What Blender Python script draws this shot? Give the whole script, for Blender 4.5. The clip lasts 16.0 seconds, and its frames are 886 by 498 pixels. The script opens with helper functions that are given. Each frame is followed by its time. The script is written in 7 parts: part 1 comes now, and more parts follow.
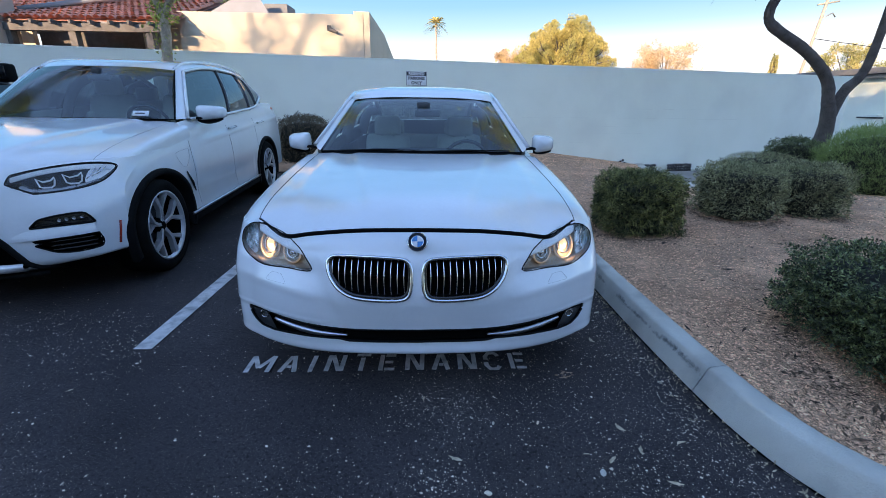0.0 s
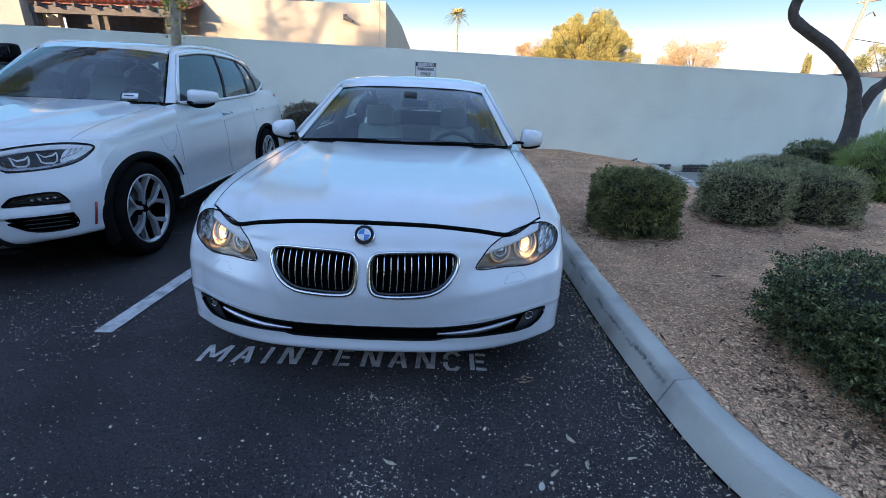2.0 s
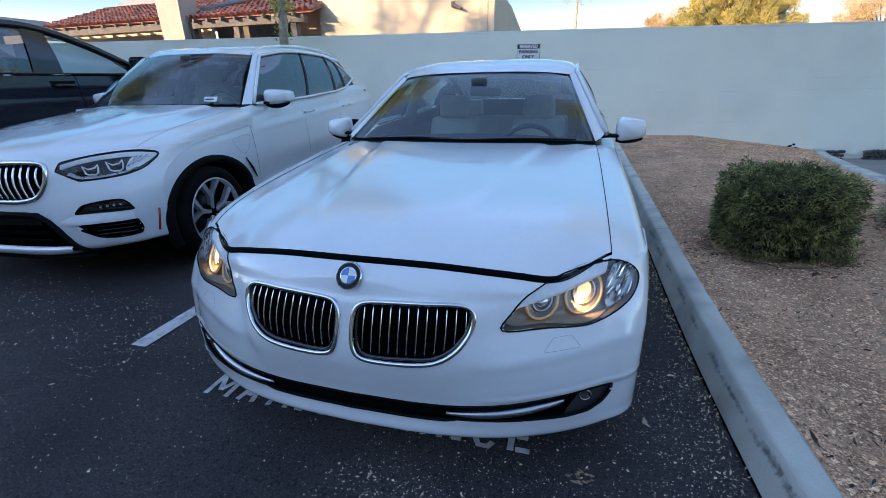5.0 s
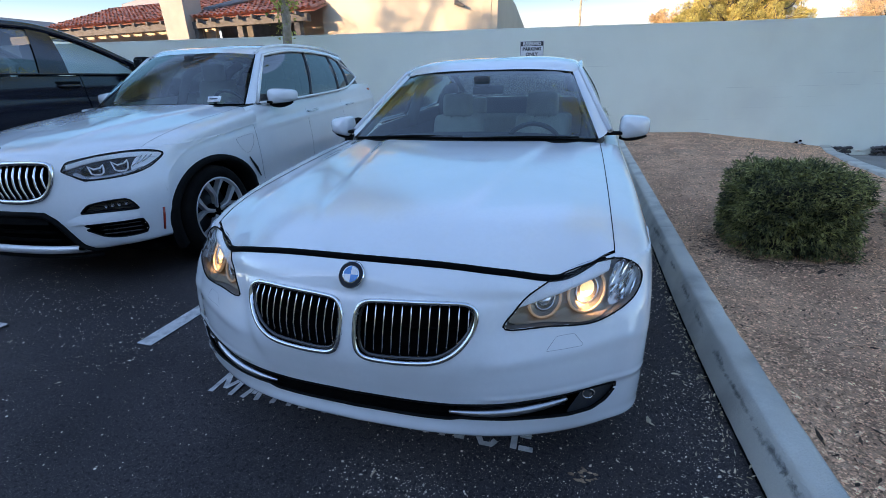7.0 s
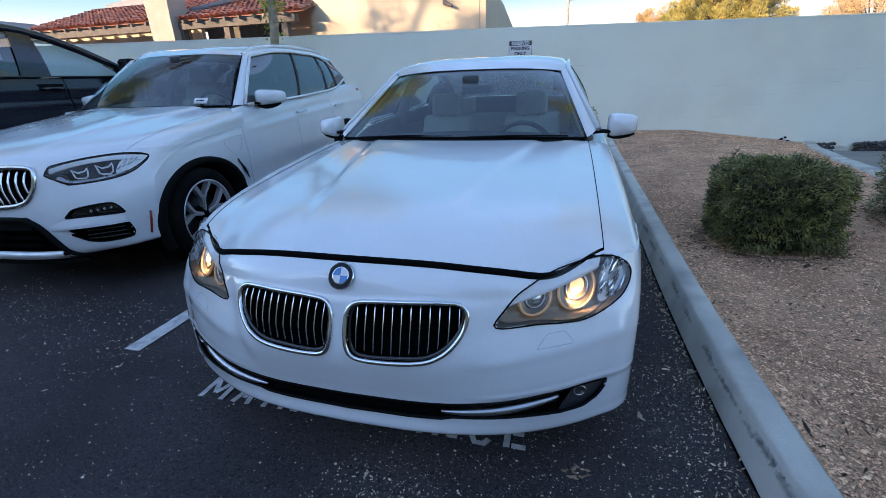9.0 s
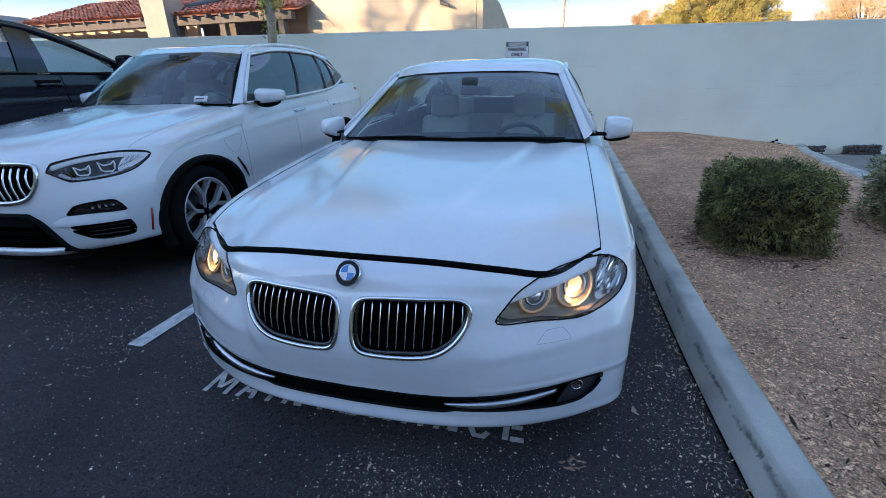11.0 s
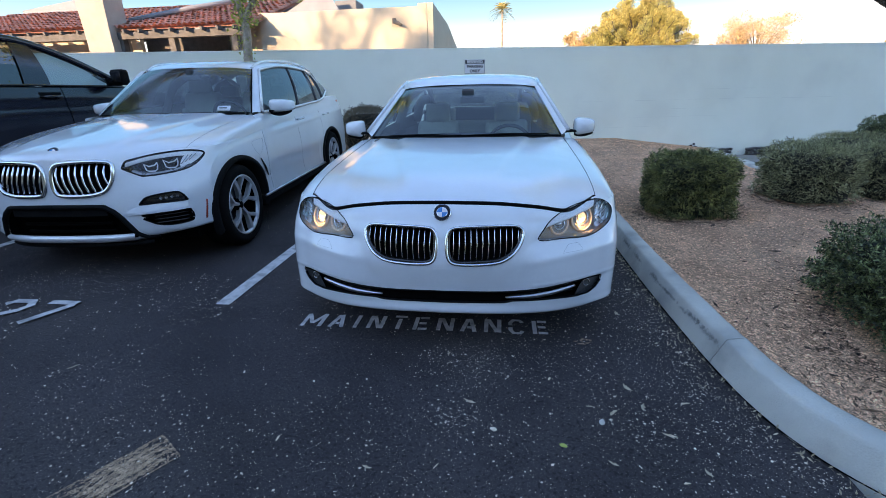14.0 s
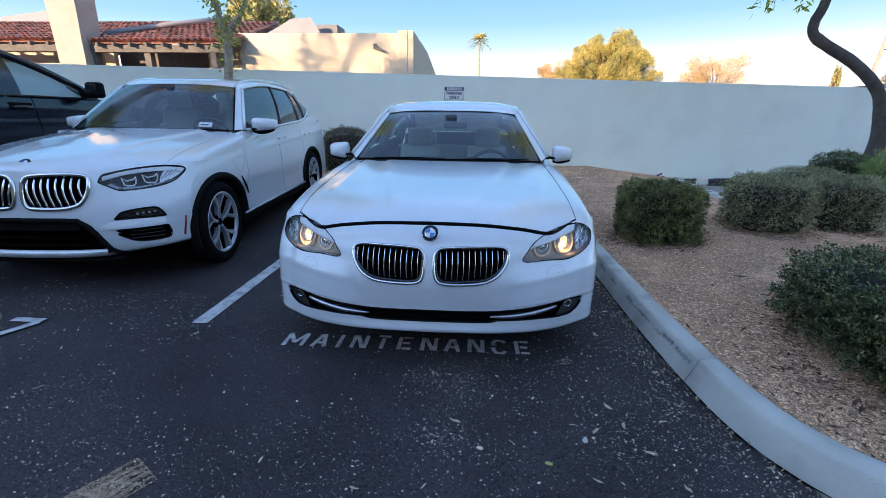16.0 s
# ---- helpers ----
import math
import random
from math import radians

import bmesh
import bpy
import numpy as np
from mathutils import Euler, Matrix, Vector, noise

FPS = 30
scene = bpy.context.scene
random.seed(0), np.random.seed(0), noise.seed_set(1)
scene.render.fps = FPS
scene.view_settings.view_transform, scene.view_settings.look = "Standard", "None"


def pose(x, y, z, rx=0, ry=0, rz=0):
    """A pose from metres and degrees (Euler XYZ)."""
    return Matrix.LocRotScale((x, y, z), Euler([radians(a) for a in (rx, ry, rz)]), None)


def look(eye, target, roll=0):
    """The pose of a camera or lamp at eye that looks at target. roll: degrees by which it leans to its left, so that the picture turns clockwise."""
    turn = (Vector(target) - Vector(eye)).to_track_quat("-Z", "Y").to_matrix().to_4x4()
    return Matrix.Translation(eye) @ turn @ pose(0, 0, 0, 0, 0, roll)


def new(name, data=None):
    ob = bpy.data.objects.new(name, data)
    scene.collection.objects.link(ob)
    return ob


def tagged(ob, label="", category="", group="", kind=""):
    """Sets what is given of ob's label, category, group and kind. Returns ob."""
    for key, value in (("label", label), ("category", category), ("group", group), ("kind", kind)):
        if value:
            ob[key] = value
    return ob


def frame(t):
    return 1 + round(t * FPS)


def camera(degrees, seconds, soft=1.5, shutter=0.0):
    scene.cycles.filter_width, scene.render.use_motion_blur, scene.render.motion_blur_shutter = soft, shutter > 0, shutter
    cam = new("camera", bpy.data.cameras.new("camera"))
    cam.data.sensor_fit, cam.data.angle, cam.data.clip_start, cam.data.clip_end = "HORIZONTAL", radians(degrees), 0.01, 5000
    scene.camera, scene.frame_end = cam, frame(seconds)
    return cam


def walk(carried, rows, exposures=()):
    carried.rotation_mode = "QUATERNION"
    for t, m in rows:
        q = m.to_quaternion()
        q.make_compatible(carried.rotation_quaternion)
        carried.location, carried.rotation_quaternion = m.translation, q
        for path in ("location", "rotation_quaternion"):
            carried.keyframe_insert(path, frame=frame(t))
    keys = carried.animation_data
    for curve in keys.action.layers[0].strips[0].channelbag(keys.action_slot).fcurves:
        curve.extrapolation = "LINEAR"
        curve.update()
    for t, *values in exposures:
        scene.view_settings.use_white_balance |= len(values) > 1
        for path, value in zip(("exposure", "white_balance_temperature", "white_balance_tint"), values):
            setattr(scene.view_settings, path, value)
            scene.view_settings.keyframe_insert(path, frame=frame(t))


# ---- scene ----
cam = camera(92.1, 16.0, soft=0.58)
PATH = [
    (0, (0.056, 0.041, 1.318), (0.107, 1.932, 0.668), 0.8),
    (0.5, (0.069, 0.044, 1.315), (0.119, 1.935, 0.666), 0.8),
    (1, (0.068, 0.048, 1.309), (0.13, 1.936, 0.654), -0.1),
    (1.5, (0.176, 0.066, 1.3), (0.23, 1.951, 0.634), -0.5),
    (2, (0.333, 0.122, 1.304), (0.311, 2.002, 0.625), 2.3),
    (2.5, (0.411, 0.288, 1.289), (0.321, 2.158, 0.583), 1.7),
    (3, (0.469, 0.498, 1.309), (0.262, 2.351, 0.587), 0.4),
    (3.5, (0.564, 0.633, 1.322), (0.122, 2.45, 0.612), -0.1),
    (4, (0.602, 0.692, 1.319), (0.128, 2.5, 0.606), -0.4),
    (4.5, (0.602, 0.707, 1.304), (0.092, 2.499, 0.577), -0.9),
    (7, (0.607, 0.71, 1.305), (0.064, 2.487, 0.565), -1.6),
    (7.5, (0.609, 0.713, 1.305), (0.077, 2.493, 0.563), -2.1),
    (8, (0.61, 0.717, 1.302), (0.086, 2.499, 0.559), -2.2),
    (8.5, (0.611, 0.714, 1.303), (0.096, 2.499, 0.562), -2.1),
    (9, (0.613, 0.713, 1.303), (0.106, 2.5, 0.562), -2.0),
    (11.3, (0.589, 0.636, 1.321), (0.119, 2.431, 0.574), -1.0),
    (11.5, (0.558, 0.558, 1.318), (0.114, 2.363, 0.58), -0.6),
    (12, (0.476, 0.333, 1.298), (0.119, 2.158, 0.563), -0.3),
    (12.5, (0.474, 0.118, 1.323), (0.139, 1.96, 0.621), 0.6),
    (13, (0.502, -0.057, 1.284), (0.198, 1.789, 0.576), 0.5),
    (13.5, (0.41, -0.155, 1.307), (0.122, 1.696, 0.607), 0.6),
    (14, (0.254, -0.201, 1.303), (0.007, 1.659, 0.61), -1.3),
    (14.5, (0.198, -0.217, 1.304), (-0.003, 1.654, 0.626), -0.9),
    (15, (0.197, -0.224, 1.316), (0.027, 1.665, 0.68), 0.0),
    (15.5, (0.195, -0.247, 1.315), (0.054, 1.654, 0.71), 0.5),
    (16, (0.196, -0.25, 1.307), (0.065, 1.655, 0.712), 0.8),
]
walk(cam, [(t, look(eye, target, roll)) for t, eye, target, roll in PATH], exposures=[(0, 2.08, 6650, 18), (3, 2.09, 6950, 18), (9, 2.04, 6950, 18), (12, 2.03, 6950, 18), (14, 2.21, 7000, 18), (16, 2.12, 6850, 18)])

# ---- world and sun ----
SUN_EL, SUN_AZ = 13.0, -150.0
wd = bpy.data.worlds.new("world")
scene.world = wd
wd.use_nodes = True
wn = wd.node_tree.nodes
sky = wn.new("ShaderNodeTexSky")
sky.sky_type = "NISHITA"
sky.sun_disc = False
sky.sun_elevation = radians(SUN_EL)
sky.sun_rotation = radians(SUN_AZ)
sky.altitude = 800
sky.dust_density = 0.25
sky.ozone_density = 2.4
wn["Background"].inputs[1].default_value = 0.15
wd.node_tree.links.new(sky.outputs[0], wn["Background"].inputs[0])
sun_data = bpy.data.lights.new("sun", "SUN")
sun_data.energy = 2.8
sun_data.angle = radians(0.55)
sun_data.color = (1.0, 0.76, 0.48)
sun = new("sun", sun_data)
SUN_DIR = Vector((math.sin(radians(SUN_AZ)) * math.cos(radians(SUN_EL)), math.cos(radians(SUN_AZ)) * math.cos(radians(SUN_EL)), math.sin(radians(SUN_EL))))
sun.matrix_world = look(tuple(SUN_DIR * 60), (0, 0, 0))


# ---- materials ----
def material(name, base, rough=0.6, metal=0.0, second=None, scale=8.0, fine=60.0, bump=0.0, bump_scale=80.0, coat=0.0, spec=0.5,
             rand=0.0, stain=None, stain_scale=1.5, stain_amount=0.3, emit=None, power=0.0, translucent=0.0, coords="Object", rough_var=0.08):
    """Principled surface with colour variation at two scales, roughness variation, stains and fine relief."""
    m = bpy.data.materials.new(name)
    m.use_nodes = True
    nt = m.node_tree
    n, l = nt.nodes, nt.links
    b = n["Principled BSDF"]
    b.inputs["Roughness"].default_value = rough
    b.inputs["Metallic"].default_value = metal
    b.inputs["Coat Weight"].default_value = coat
    b.inputs["Coat Roughness"].default_value = 0.05
    b.inputs["Specular IOR Level"].default_value = spec
    tc = n.new("ShaderNodeTexCoord")
    second = second or tuple(c * 0.8 for c in base)

    def noise_at(s, detail=4):
        t = n.new("ShaderNodeTexNoise")
        t.inputs["Scale"].default_value = s
        t.inputs["Detail"].default_value = detail
        l.new(tc.outputs[coords], t.inputs["Vector"])
        return t

    def mixed(f, a, c, how="MIX"):
        x = n.new("ShaderNodeMix")
        x.data_type = "RGBA"
        x.blend_type = how
        for sock, v in ((x.inputs[0], f), (x.inputs[6], a), (x.inputs[7], c)):
            if hasattr(v, "links"):
                l.new(v, sock)
            else:
                sock.default_value = v if isinstance(v, float) else (*v, 1)
        return x.outputs[2]

    def ramp(v, a, c):
        r = n.new("ShaderNodeMapRange")
        r.inputs[1].default_value, r.inputs[2].default_value = a, c
        l.new(v, r.inputs[0])
        return r.outputs[0]

    col = mixed(ramp(noise_at(scale).outputs[0], 0.35, 0.65), base, second)
    col = mixed(ramp(noise_at(fine, 2).outputs[0], 0.4, 0.6), col, mixed(0.5, col, second))
    if stain:
        f = n.new("ShaderNodeMath")
        f.operation = "MULTIPLY"
        l.new(ramp(noise_at(stain_scale, 6).outputs[0], 0.48, 0.68), f.inputs[0])
        f.inputs[1].default_value = stain_amount
        col = mixed(f.outputs[0], col, stain)
    if rand:
        info = n.new("ShaderNodeObjectInfo")
        geo = n.new("ShaderNodeNewGeometry")
        add = n.new("ShaderNodeMath")
        add.operation = "ADD"
        l.new(info.outputs["Random"], add.inputs[0])
        l.new(geo.outputs["Random Per Island"], add.inputs[1])
        fr = n.new("ShaderNodeMath")
        fr.operation = "FRACT"
        l.new(add.outputs[0], fr.inputs[0])
        h = n.new("ShaderNodeHueSaturation")
        r = n.new("ShaderNodeMapRange")
        r.inputs[3].default_value, r.inputs[4].default_value = 1 - rand, 1 + rand
        l.new(fr.outputs[0], r.inputs[0])
        l.new(r.outputs[0], h.inputs["Value"])
        l.new(col, h.inputs["Color"])
        col = h.outputs[0]
    l.new(col, b.inputs["Base Color"])
    if rough_var:
        rr = n.new("ShaderNodeMapRange")
        rr.inputs[3].default_value, rr.inputs[4].default_value = max(0.02, rough - rough_var), min(1, rough + rough_var)
        l.new(noise_at(scale * 2.3).outputs[0], rr.inputs[0])
        l.new(rr.outputs[0], b.inputs["Roughness"])
    if bump:
        bp = n.new("ShaderNodeBump")
        bp.inputs["Strength"].default_value = bump
        bp.inputs["Distance"].default_value = 0.01
        l.new(noise_at(bump_scale, 5).outputs[0], bp.inputs["Height"])
        l.new(bp.outputs[0], b.inputs["Normal"])
    if emit:
        b.inputs["Emission Color"].default_value = (*emit, 1)
        b.inputs["Emission Strength"].default_value = power
    if translucent:
        tr = n.new("ShaderNodeBsdfTranslucent")
        l.new(col, tr.inputs[0])
        mx = n.new("ShaderNodeMixShader")
        mx.inputs[0].default_value = translucent
        l.new(b.outputs[0], mx.inputs[1])
        l.new(tr.outputs[0], mx.inputs[2])
        l.new(mx.outputs[0], n["Material Output"].inputs[0])
    return m


def glass(name, tint, ior=1.5, rough=0.01):
    """A thin pane: tinted see-through, its gloss rising towards grazing angles alike on both sides."""
    m = bpy.data.materials.new(name)
    m.use_nodes = True
    n, l = m.node_tree.nodes, m.node_tree.links
    n.remove(n["Principled BSDF"])
    tr = n.new("ShaderNodeBsdfTransparent")
    tr.inputs[0].default_value = (*tint, 1)
    gl = n.new("ShaderNodeBsdfGlossy")
    gl.inputs["Roughness"].default_value = rough
    lw = n.new("ShaderNodeLayerWeight")
    lw.inputs[0].default_value = 0.5
    pw = n.new("ShaderNodeMath")
    pw.operation = "POWER"
    pw.inputs[1].default_value = 5.0
    l.new(lw.outputs["Facing"], pw.inputs[0])
    f0 = ((ior - 1) / (ior + 1)) ** 2
    fr = n.new("ShaderNodeMapRange")
    fr.inputs[3].default_value, fr.inputs[4].default_value = f0, 1.0
    l.new(pw.outputs[0], fr.inputs[0])
    mx = n.new("ShaderNodeMixShader")
    l.new(fr.outputs[0], mx.inputs[0])
    l.new(tr.outputs[0], mx.inputs[1])
    l.new(gl.outputs[0], mx.inputs[2])
    l.new(mx.outputs[0], n["Material Output"].inputs[0])
    return m


WHITE = material("white_paint", (0.76, 0.77, 0.78), 0.22, second=(0.73, 0.74, 0.75), scale=3, coat=1.0, stain=(0.60, 0.60, 0.58), stain_scale=5, stain_amount=0.12, rough_var=0.05)
BLACK_PAINT = material("black_paint", (0.007, 0.007, 0.016), 0.2, second=(0.008, 0.009, 0.018), coat=0.5, rough_var=0.05)
BLACK = material("black_plastic", (0.006, 0.006, 0.0065), 0.7, spec=0.06, second=(0.009, 0.009, 0.009), bump=0.15, bump_scale=400)
GLOSSBLACK = material("gloss_black_trim", (0.008, 0.008, 0.009), 0.18, coat=0.5)
# near-black: shade of recesses put into the colour; also black seals and shards
VOID = material("recess_shade_and_black_parts", (0.003, 0.003, 0.003), 0.95, spec=0.05)
CHROME = material("chrome", (0.78, 0.78, 0.78), 0.12, 1.0, second=(0.7, 0.7, 0.7), rough_var=0.04)
SATIN = material("satin_aluminium", (0.55, 0.56, 0.58), 0.32, 1.0)
DARKRIM = material("dark_alloy", (0.05, 0.05, 0.055), 0.35, 0.7)
RUBBER = material("tyre_rubber", (0.006, 0.006, 0.0062), 0.9, spec=0.06, second=(0.009, 0.0088, 0.0085), bump=0.3, bump_scale=120, stain=(0.02, 0.0185, 0.017), stain_scale=6)
WINDSCREEN = glass("windscreen_glass", (0.66, 0.83, 0.83), 2.28)
TINTED = glass("tinted_glass", (0.17, 0.19, 0.20), 2.3)
CABINGLASS = glass("side_glass", (0.42, 0.50, 0.52), 1.8)
FAMILYGLASS = glass("crossover_side_glass", (0.14, 0.16, 0.18), 2.5)
TRUCKGLASS = glass("truck_side_glass", (0.36, 0.50, 0.58), 1.9)
CLEAR = glass("clear_lens", (0.95, 0.95, 0.96), 1.6)
BEIGE = material("beige_leather", (0.72, 0.68, 0.58), 0.5, second=(0.58, 0.54, 0.46), bump=0.2, bump_scale=200)
DASH = material("dashboard_vinyl", (0.06, 0.06, 0.063), 0.6, bump=0.2, bump_scale=300)
MIRRORGLASS = material("mirror_glass", (0.85, 0.87, 0.88), 0.02, 1.0, rough_var=0)
REFLECTOR = material("lamp_reflector", (0.62, 0.60, 0.58), 0.2, 1.0)
LAMPSILVER = material("lamp_silver", (0.40, 0.40, 0.41), 0.28, 0.8)
BEZEL = material("lamp_bezel", (0.20, 0.19, 0.18), 0.3, 0.5)
BEZELDARK = material("dark_lamp_bezel", (0.03, 0.03, 0.032), 0.25, 0.4)
BOWL = material("lamp_bowl", (0.16, 0.13, 0.10), 0.3, 0.6)
LAMPWHITE = material("bright_lamp_trim", (0.90, 0.90, 0.90), 0.2)
MACHINED = material("machined_alloy", (0.66, 0.66, 0.68), 0.36, 0.6)
BRIGHT = material("bright_window_trim", (0.90, 0.90, 0.90), 0.22, 0.35)
REDLENS = material("red_reflector", (0.40, 0.035, 0.02), 0.2, coat=.5)
BULB = 0.75
# pale pier stucco, darkened in colour for the shade on it
PIERSHADE = material("shaded_pier_stucco", (0.38, 0.34, 0.30), 0.9, second=(0.32, 0.285, 0.25), scale=2, bump=.4, bump_scale=60)
LIT = material("lit_lamp", (1, 0.8, 0.5), 0.4, emit=(1.0, 0.60, 0.20), power=0.24)
LITSOFT = material("lit_lamp_ring", (.26, 0.22, 0.17), 0.35, emit=(1.0, 0.70, 0.36), power=0.045)
TRAY = material("smoked_reflector", (0.33, 0.25, 0.17), 0.36, 0.45)
FOGGREY = material("grey_lamp_surround", (0.035, 0.037, 0.042), 0.35, coat=.3)
HEADLINER = material("grey_headliner", (0.30, 0.295, 0.28), 0.9, bump=.2, bump_scale=300)
PILLARTRIM = material("grey_pillar_trim", (0.16, 0.16, 0.155), 0.8)
AMBER = material("amber_reflector", (0.5, 0.11, 0.03), 0.25)
NAVY = material("badge_ring", (0.006, 0.008, 0.014), 0.4, spec=0.2)
BLUE = material("badge_blue", (0.02, 0.22, 0.56), 0.25, coat=0.5)
BADGEWHITE = material("badge_white", (0.8, 0.8, 0.8), 0.25, coat=0.5)
PAPER = material("white_tag", (0.92, 0.93, 0.95), 0.5)
INK = material("dark_ink", (0.03, 0.035, 0.06), 0.6)

def asphalt_material():
    """Worn asphalt: dark binder with pale aggregate showing at two grain sizes, soft stains and a rough relief."""
    m = material("asphalt", (0.033, 0.0285, 0.0295), 0.9, spec=0.15, second=(0.066, 0.0565, 0.058), scale=1.4, fine=140, bump=.7, bump_scale=230, stain=(0.105, 0.09, 0.084), stain_scale=0.9, stain_amount=0.55)
    n, l = m.node_tree.nodes, m.node_tree.links
    b = n["Principled BSDF"]
    col = b.inputs["Base Color"].links[0].from_socket
    tc = n.new("ShaderNodeTexCoord")
    for scale, lo, hi, shade, amount in ((120, .54, .66, (.10, .087, .090), .5), (75, .45, .35, (.010, .009, .010), .6), (240, .63, .69, (.32, .29, .26), .6)):
        t = n.new("ShaderNodeTexNoise")
        t.inputs["Scale"].default_value = scale
        t.inputs["Detail"].default_value = 2
        l.new(tc.outputs["Object"], t.inputs["Vector"])
        r = n.new("ShaderNodeMapRange")
        r.inputs[1].default_value, r.inputs[2].default_value = lo, hi
        r.inputs[4].default_value = amount
        l.new(t.outputs[0], r.inputs[0])
        x = n.new("ShaderNodeMix")
        x.data_type = "RGBA"
        x.inputs[7].default_value = (*shade, 1)
        l.new(r.outputs[0], x.inputs[0])
        l.new(col, x.inputs[6])
        col = x.outputs[2]
    l.new(col, b.inputs["Base Color"])
    return m


ASPHALT = asphalt_material()
LINEPAINT = material("road_paint", (0.82, 0.79, 0.77), 0.7, second=(0.55, 0.53, 0.51), scale=9, fine=120, bump=0.5, bump_scale=240, stain=(0.12, 0.12, 0.12), stain_scale=14, stain_amount=0.55)
CONCRETE = material("kerb_concrete", (0.64, 0.62, 0.55), 0.85, second=(0.53, 0.51, 0.45), scale=4, fine=150, bump=0.5, bump_scale=180, stain=(0.16, 0.15, 0.145), stain_scale=3.2, stain_amount=0.5)


def scuff_material():
    """Rubbed black rubber, broken up by grain and fading out towards the rim of each mark."""
    m = material("tyre_scuff", (0.07, 0.07, 0.072), 0.9, second=(0.12, 0.12, 0.12), scale=38, fine=120)
    n, l = m.node_tree.nodes, m.node_tree.links
    tc = n.new("ShaderNodeTexCoord")
    far = n.new("ShaderNodeVectorMath")
    far.operation = "DISTANCE"
    l.new(tc.outputs["UV"], far.inputs[0])
    far.inputs[1].default_value = (.5, .5, 0)
    grain = n.new("ShaderNodeTexNoise")
    grain.inputs["Scale"].default_value = 42
    grain.inputs["Detail"].default_value = 6
    l.new(tc.outputs["Object"], grain.inputs["Vector"])
    low = n.new("ShaderNodeMath")
    low.operation = "SUBTRACT"
    l.new(grain.outputs[0], low.inputs[0])
    l.new(far.outputs["Value"], low.inputs[1])
    fade = n.new("ShaderNodeMapRange")
    fade.inputs[1].default_value, fade.inputs[2].default_value = .06, .55
    fade.inputs[4].default_value = .6
    l.new(low.outputs[0], fade.inputs[0])
    l.new(fade.outputs[0], n["Principled BSDF"].inputs["Alpha"])
    return m


SCUFF = scuff_material()
STUCCO = material("white_stucco", (0.865, 0.885, 0.775), 0.9, second=(0.82, 0.84, 0.73), scale=1.2, fine=90, bump=0.5, bump_scale=120, stain=(0.60, 0.59, 0.53), stain_scale=0.8, stain_amount=0.22)
# pale stucco greyed in its colour for walls that stand in shade
SHADESTUCCO = material("shaded_white_stucco", (0.26, 0.265, 0.29), 0.9, second=(0.22, 0.225, 0.245), scale=2, bump=.4, bump_scale=60)
CREAM = material("cream_stucco", (0.57, 0.48, 0.36), 0.9, second=(0.50, 0.42, 0.315), scale=1.0, fine=60, bump=0.4, bump_scale=60)
TILE = material("clay_roof_tile", (0.48, 0.24, 0.17), 0.8, second=(0.36, 0.165, 0.12), scale=6, rand=0.35, bump=0.3, bump_scale=60)
WOOD = material("weathered_timber", (0.14, 0.125, 0.115), 0.85, second=(0.09, 0.08, 0.072), scale=5, bump=0.4, bump_scale=40)
ROOFGREY = material("grey_fascia", (0.16, 0.16, 0.165), 0.7)
GRAVEL = material("decomposed_granite", (0.85, 0.51, 0.315), 0.95, second=(0.46, 0.25, 0.152), scale=3.0, fine=220, bump=1.0, bump_scale=110, stain=(0.24, 0.165, 0.115), stain_scale=1.6, stain_amount=0.5)
STONE = material("gravel_stone", (0.99, 0.612, 0.37), 0.9, second=(0.55, 0.312, 0.185), scale=30, rand=0.72)
GRIT = material("pale_grit", (0.92, 0.82, 0.66), 0.85, second=(0.60, 0.50, 0.37), scale=40, rand=0.45)
RIPRAP = material("dark_riprap_stone", (0.13, 0.12, 0.115), 0.9, second=(0.07, 0.065, 0.065), scale=10, rand=0.35, bump=0.5, bump_scale=40)
# warm tan standing for sunlight in the patch; also colours the faded mark
SUNMARKTAN = material("sun_patch_and_mark_tan", (0.60, 0.40, 0.25), 0.95, second=(0.28, 0.19, 0.125), scale=30, rand=.4, bump=0.6, bump_scale=200)
CHIP = material("dark_bark_chip", (0.20, 0.11, 0.062), 0.9, second=(0.06, 0.036, 0.022), scale=40, rand=0.6)
BARK = material("dark_bark", (0.05, 0.039, 0.034), 0.9, second=(0.11, 0.09, 0.078), scale=6, fine=50, bump=1.0, bump_scale=45)
GREYBARK = material("grey_bark", (0.56, 0.46, 0.35), 0.9, second=(0.26, 0.205, 0.155), scale=9, bump=0.8, bump_scale=60)
LEAF = material("shrub_leaf", (0.36, 0.345, 0.115), 0.5, second=(0.055, 0.066, 0.022), scale=10, rand=0.85, translucent=0.25)
LEAFBROWN = material("brown_olive_leaf", (0.22, 0.17, 0.10), 0.6, second=(0.07, 0.055, 0.035), scale=12, rand=0.6, translucent=0.2)
LEAFDARK = material("dark_shrub_leaf", (0.28, 0.32, 0.13), 0.38, second=(0.022, 0.032, 0.012), scale=26, rand=0.9, translucent=0.2)
LEAFPALE = material("grey_green_leaf", (0.50, 0.47, 0.25), 0.6, second=(0.16, 0.16, 0.08), scale=10, rand=0.7, translucent=0.2)
LEAFBRIGHT = material("bright_broom_leaf", (0.36, 0.43, 0.14), 0.6, second=(0.20, 0.27, 0.08), scale=10, rand=0.35, translucent=0.3)
CURL = material("pale_curled_leaf", (0.74, 0.64, 0.45), 0.8, second=(0.46, 0.37, 0.24), scale=30, rand=0.4, translucent=0.15)
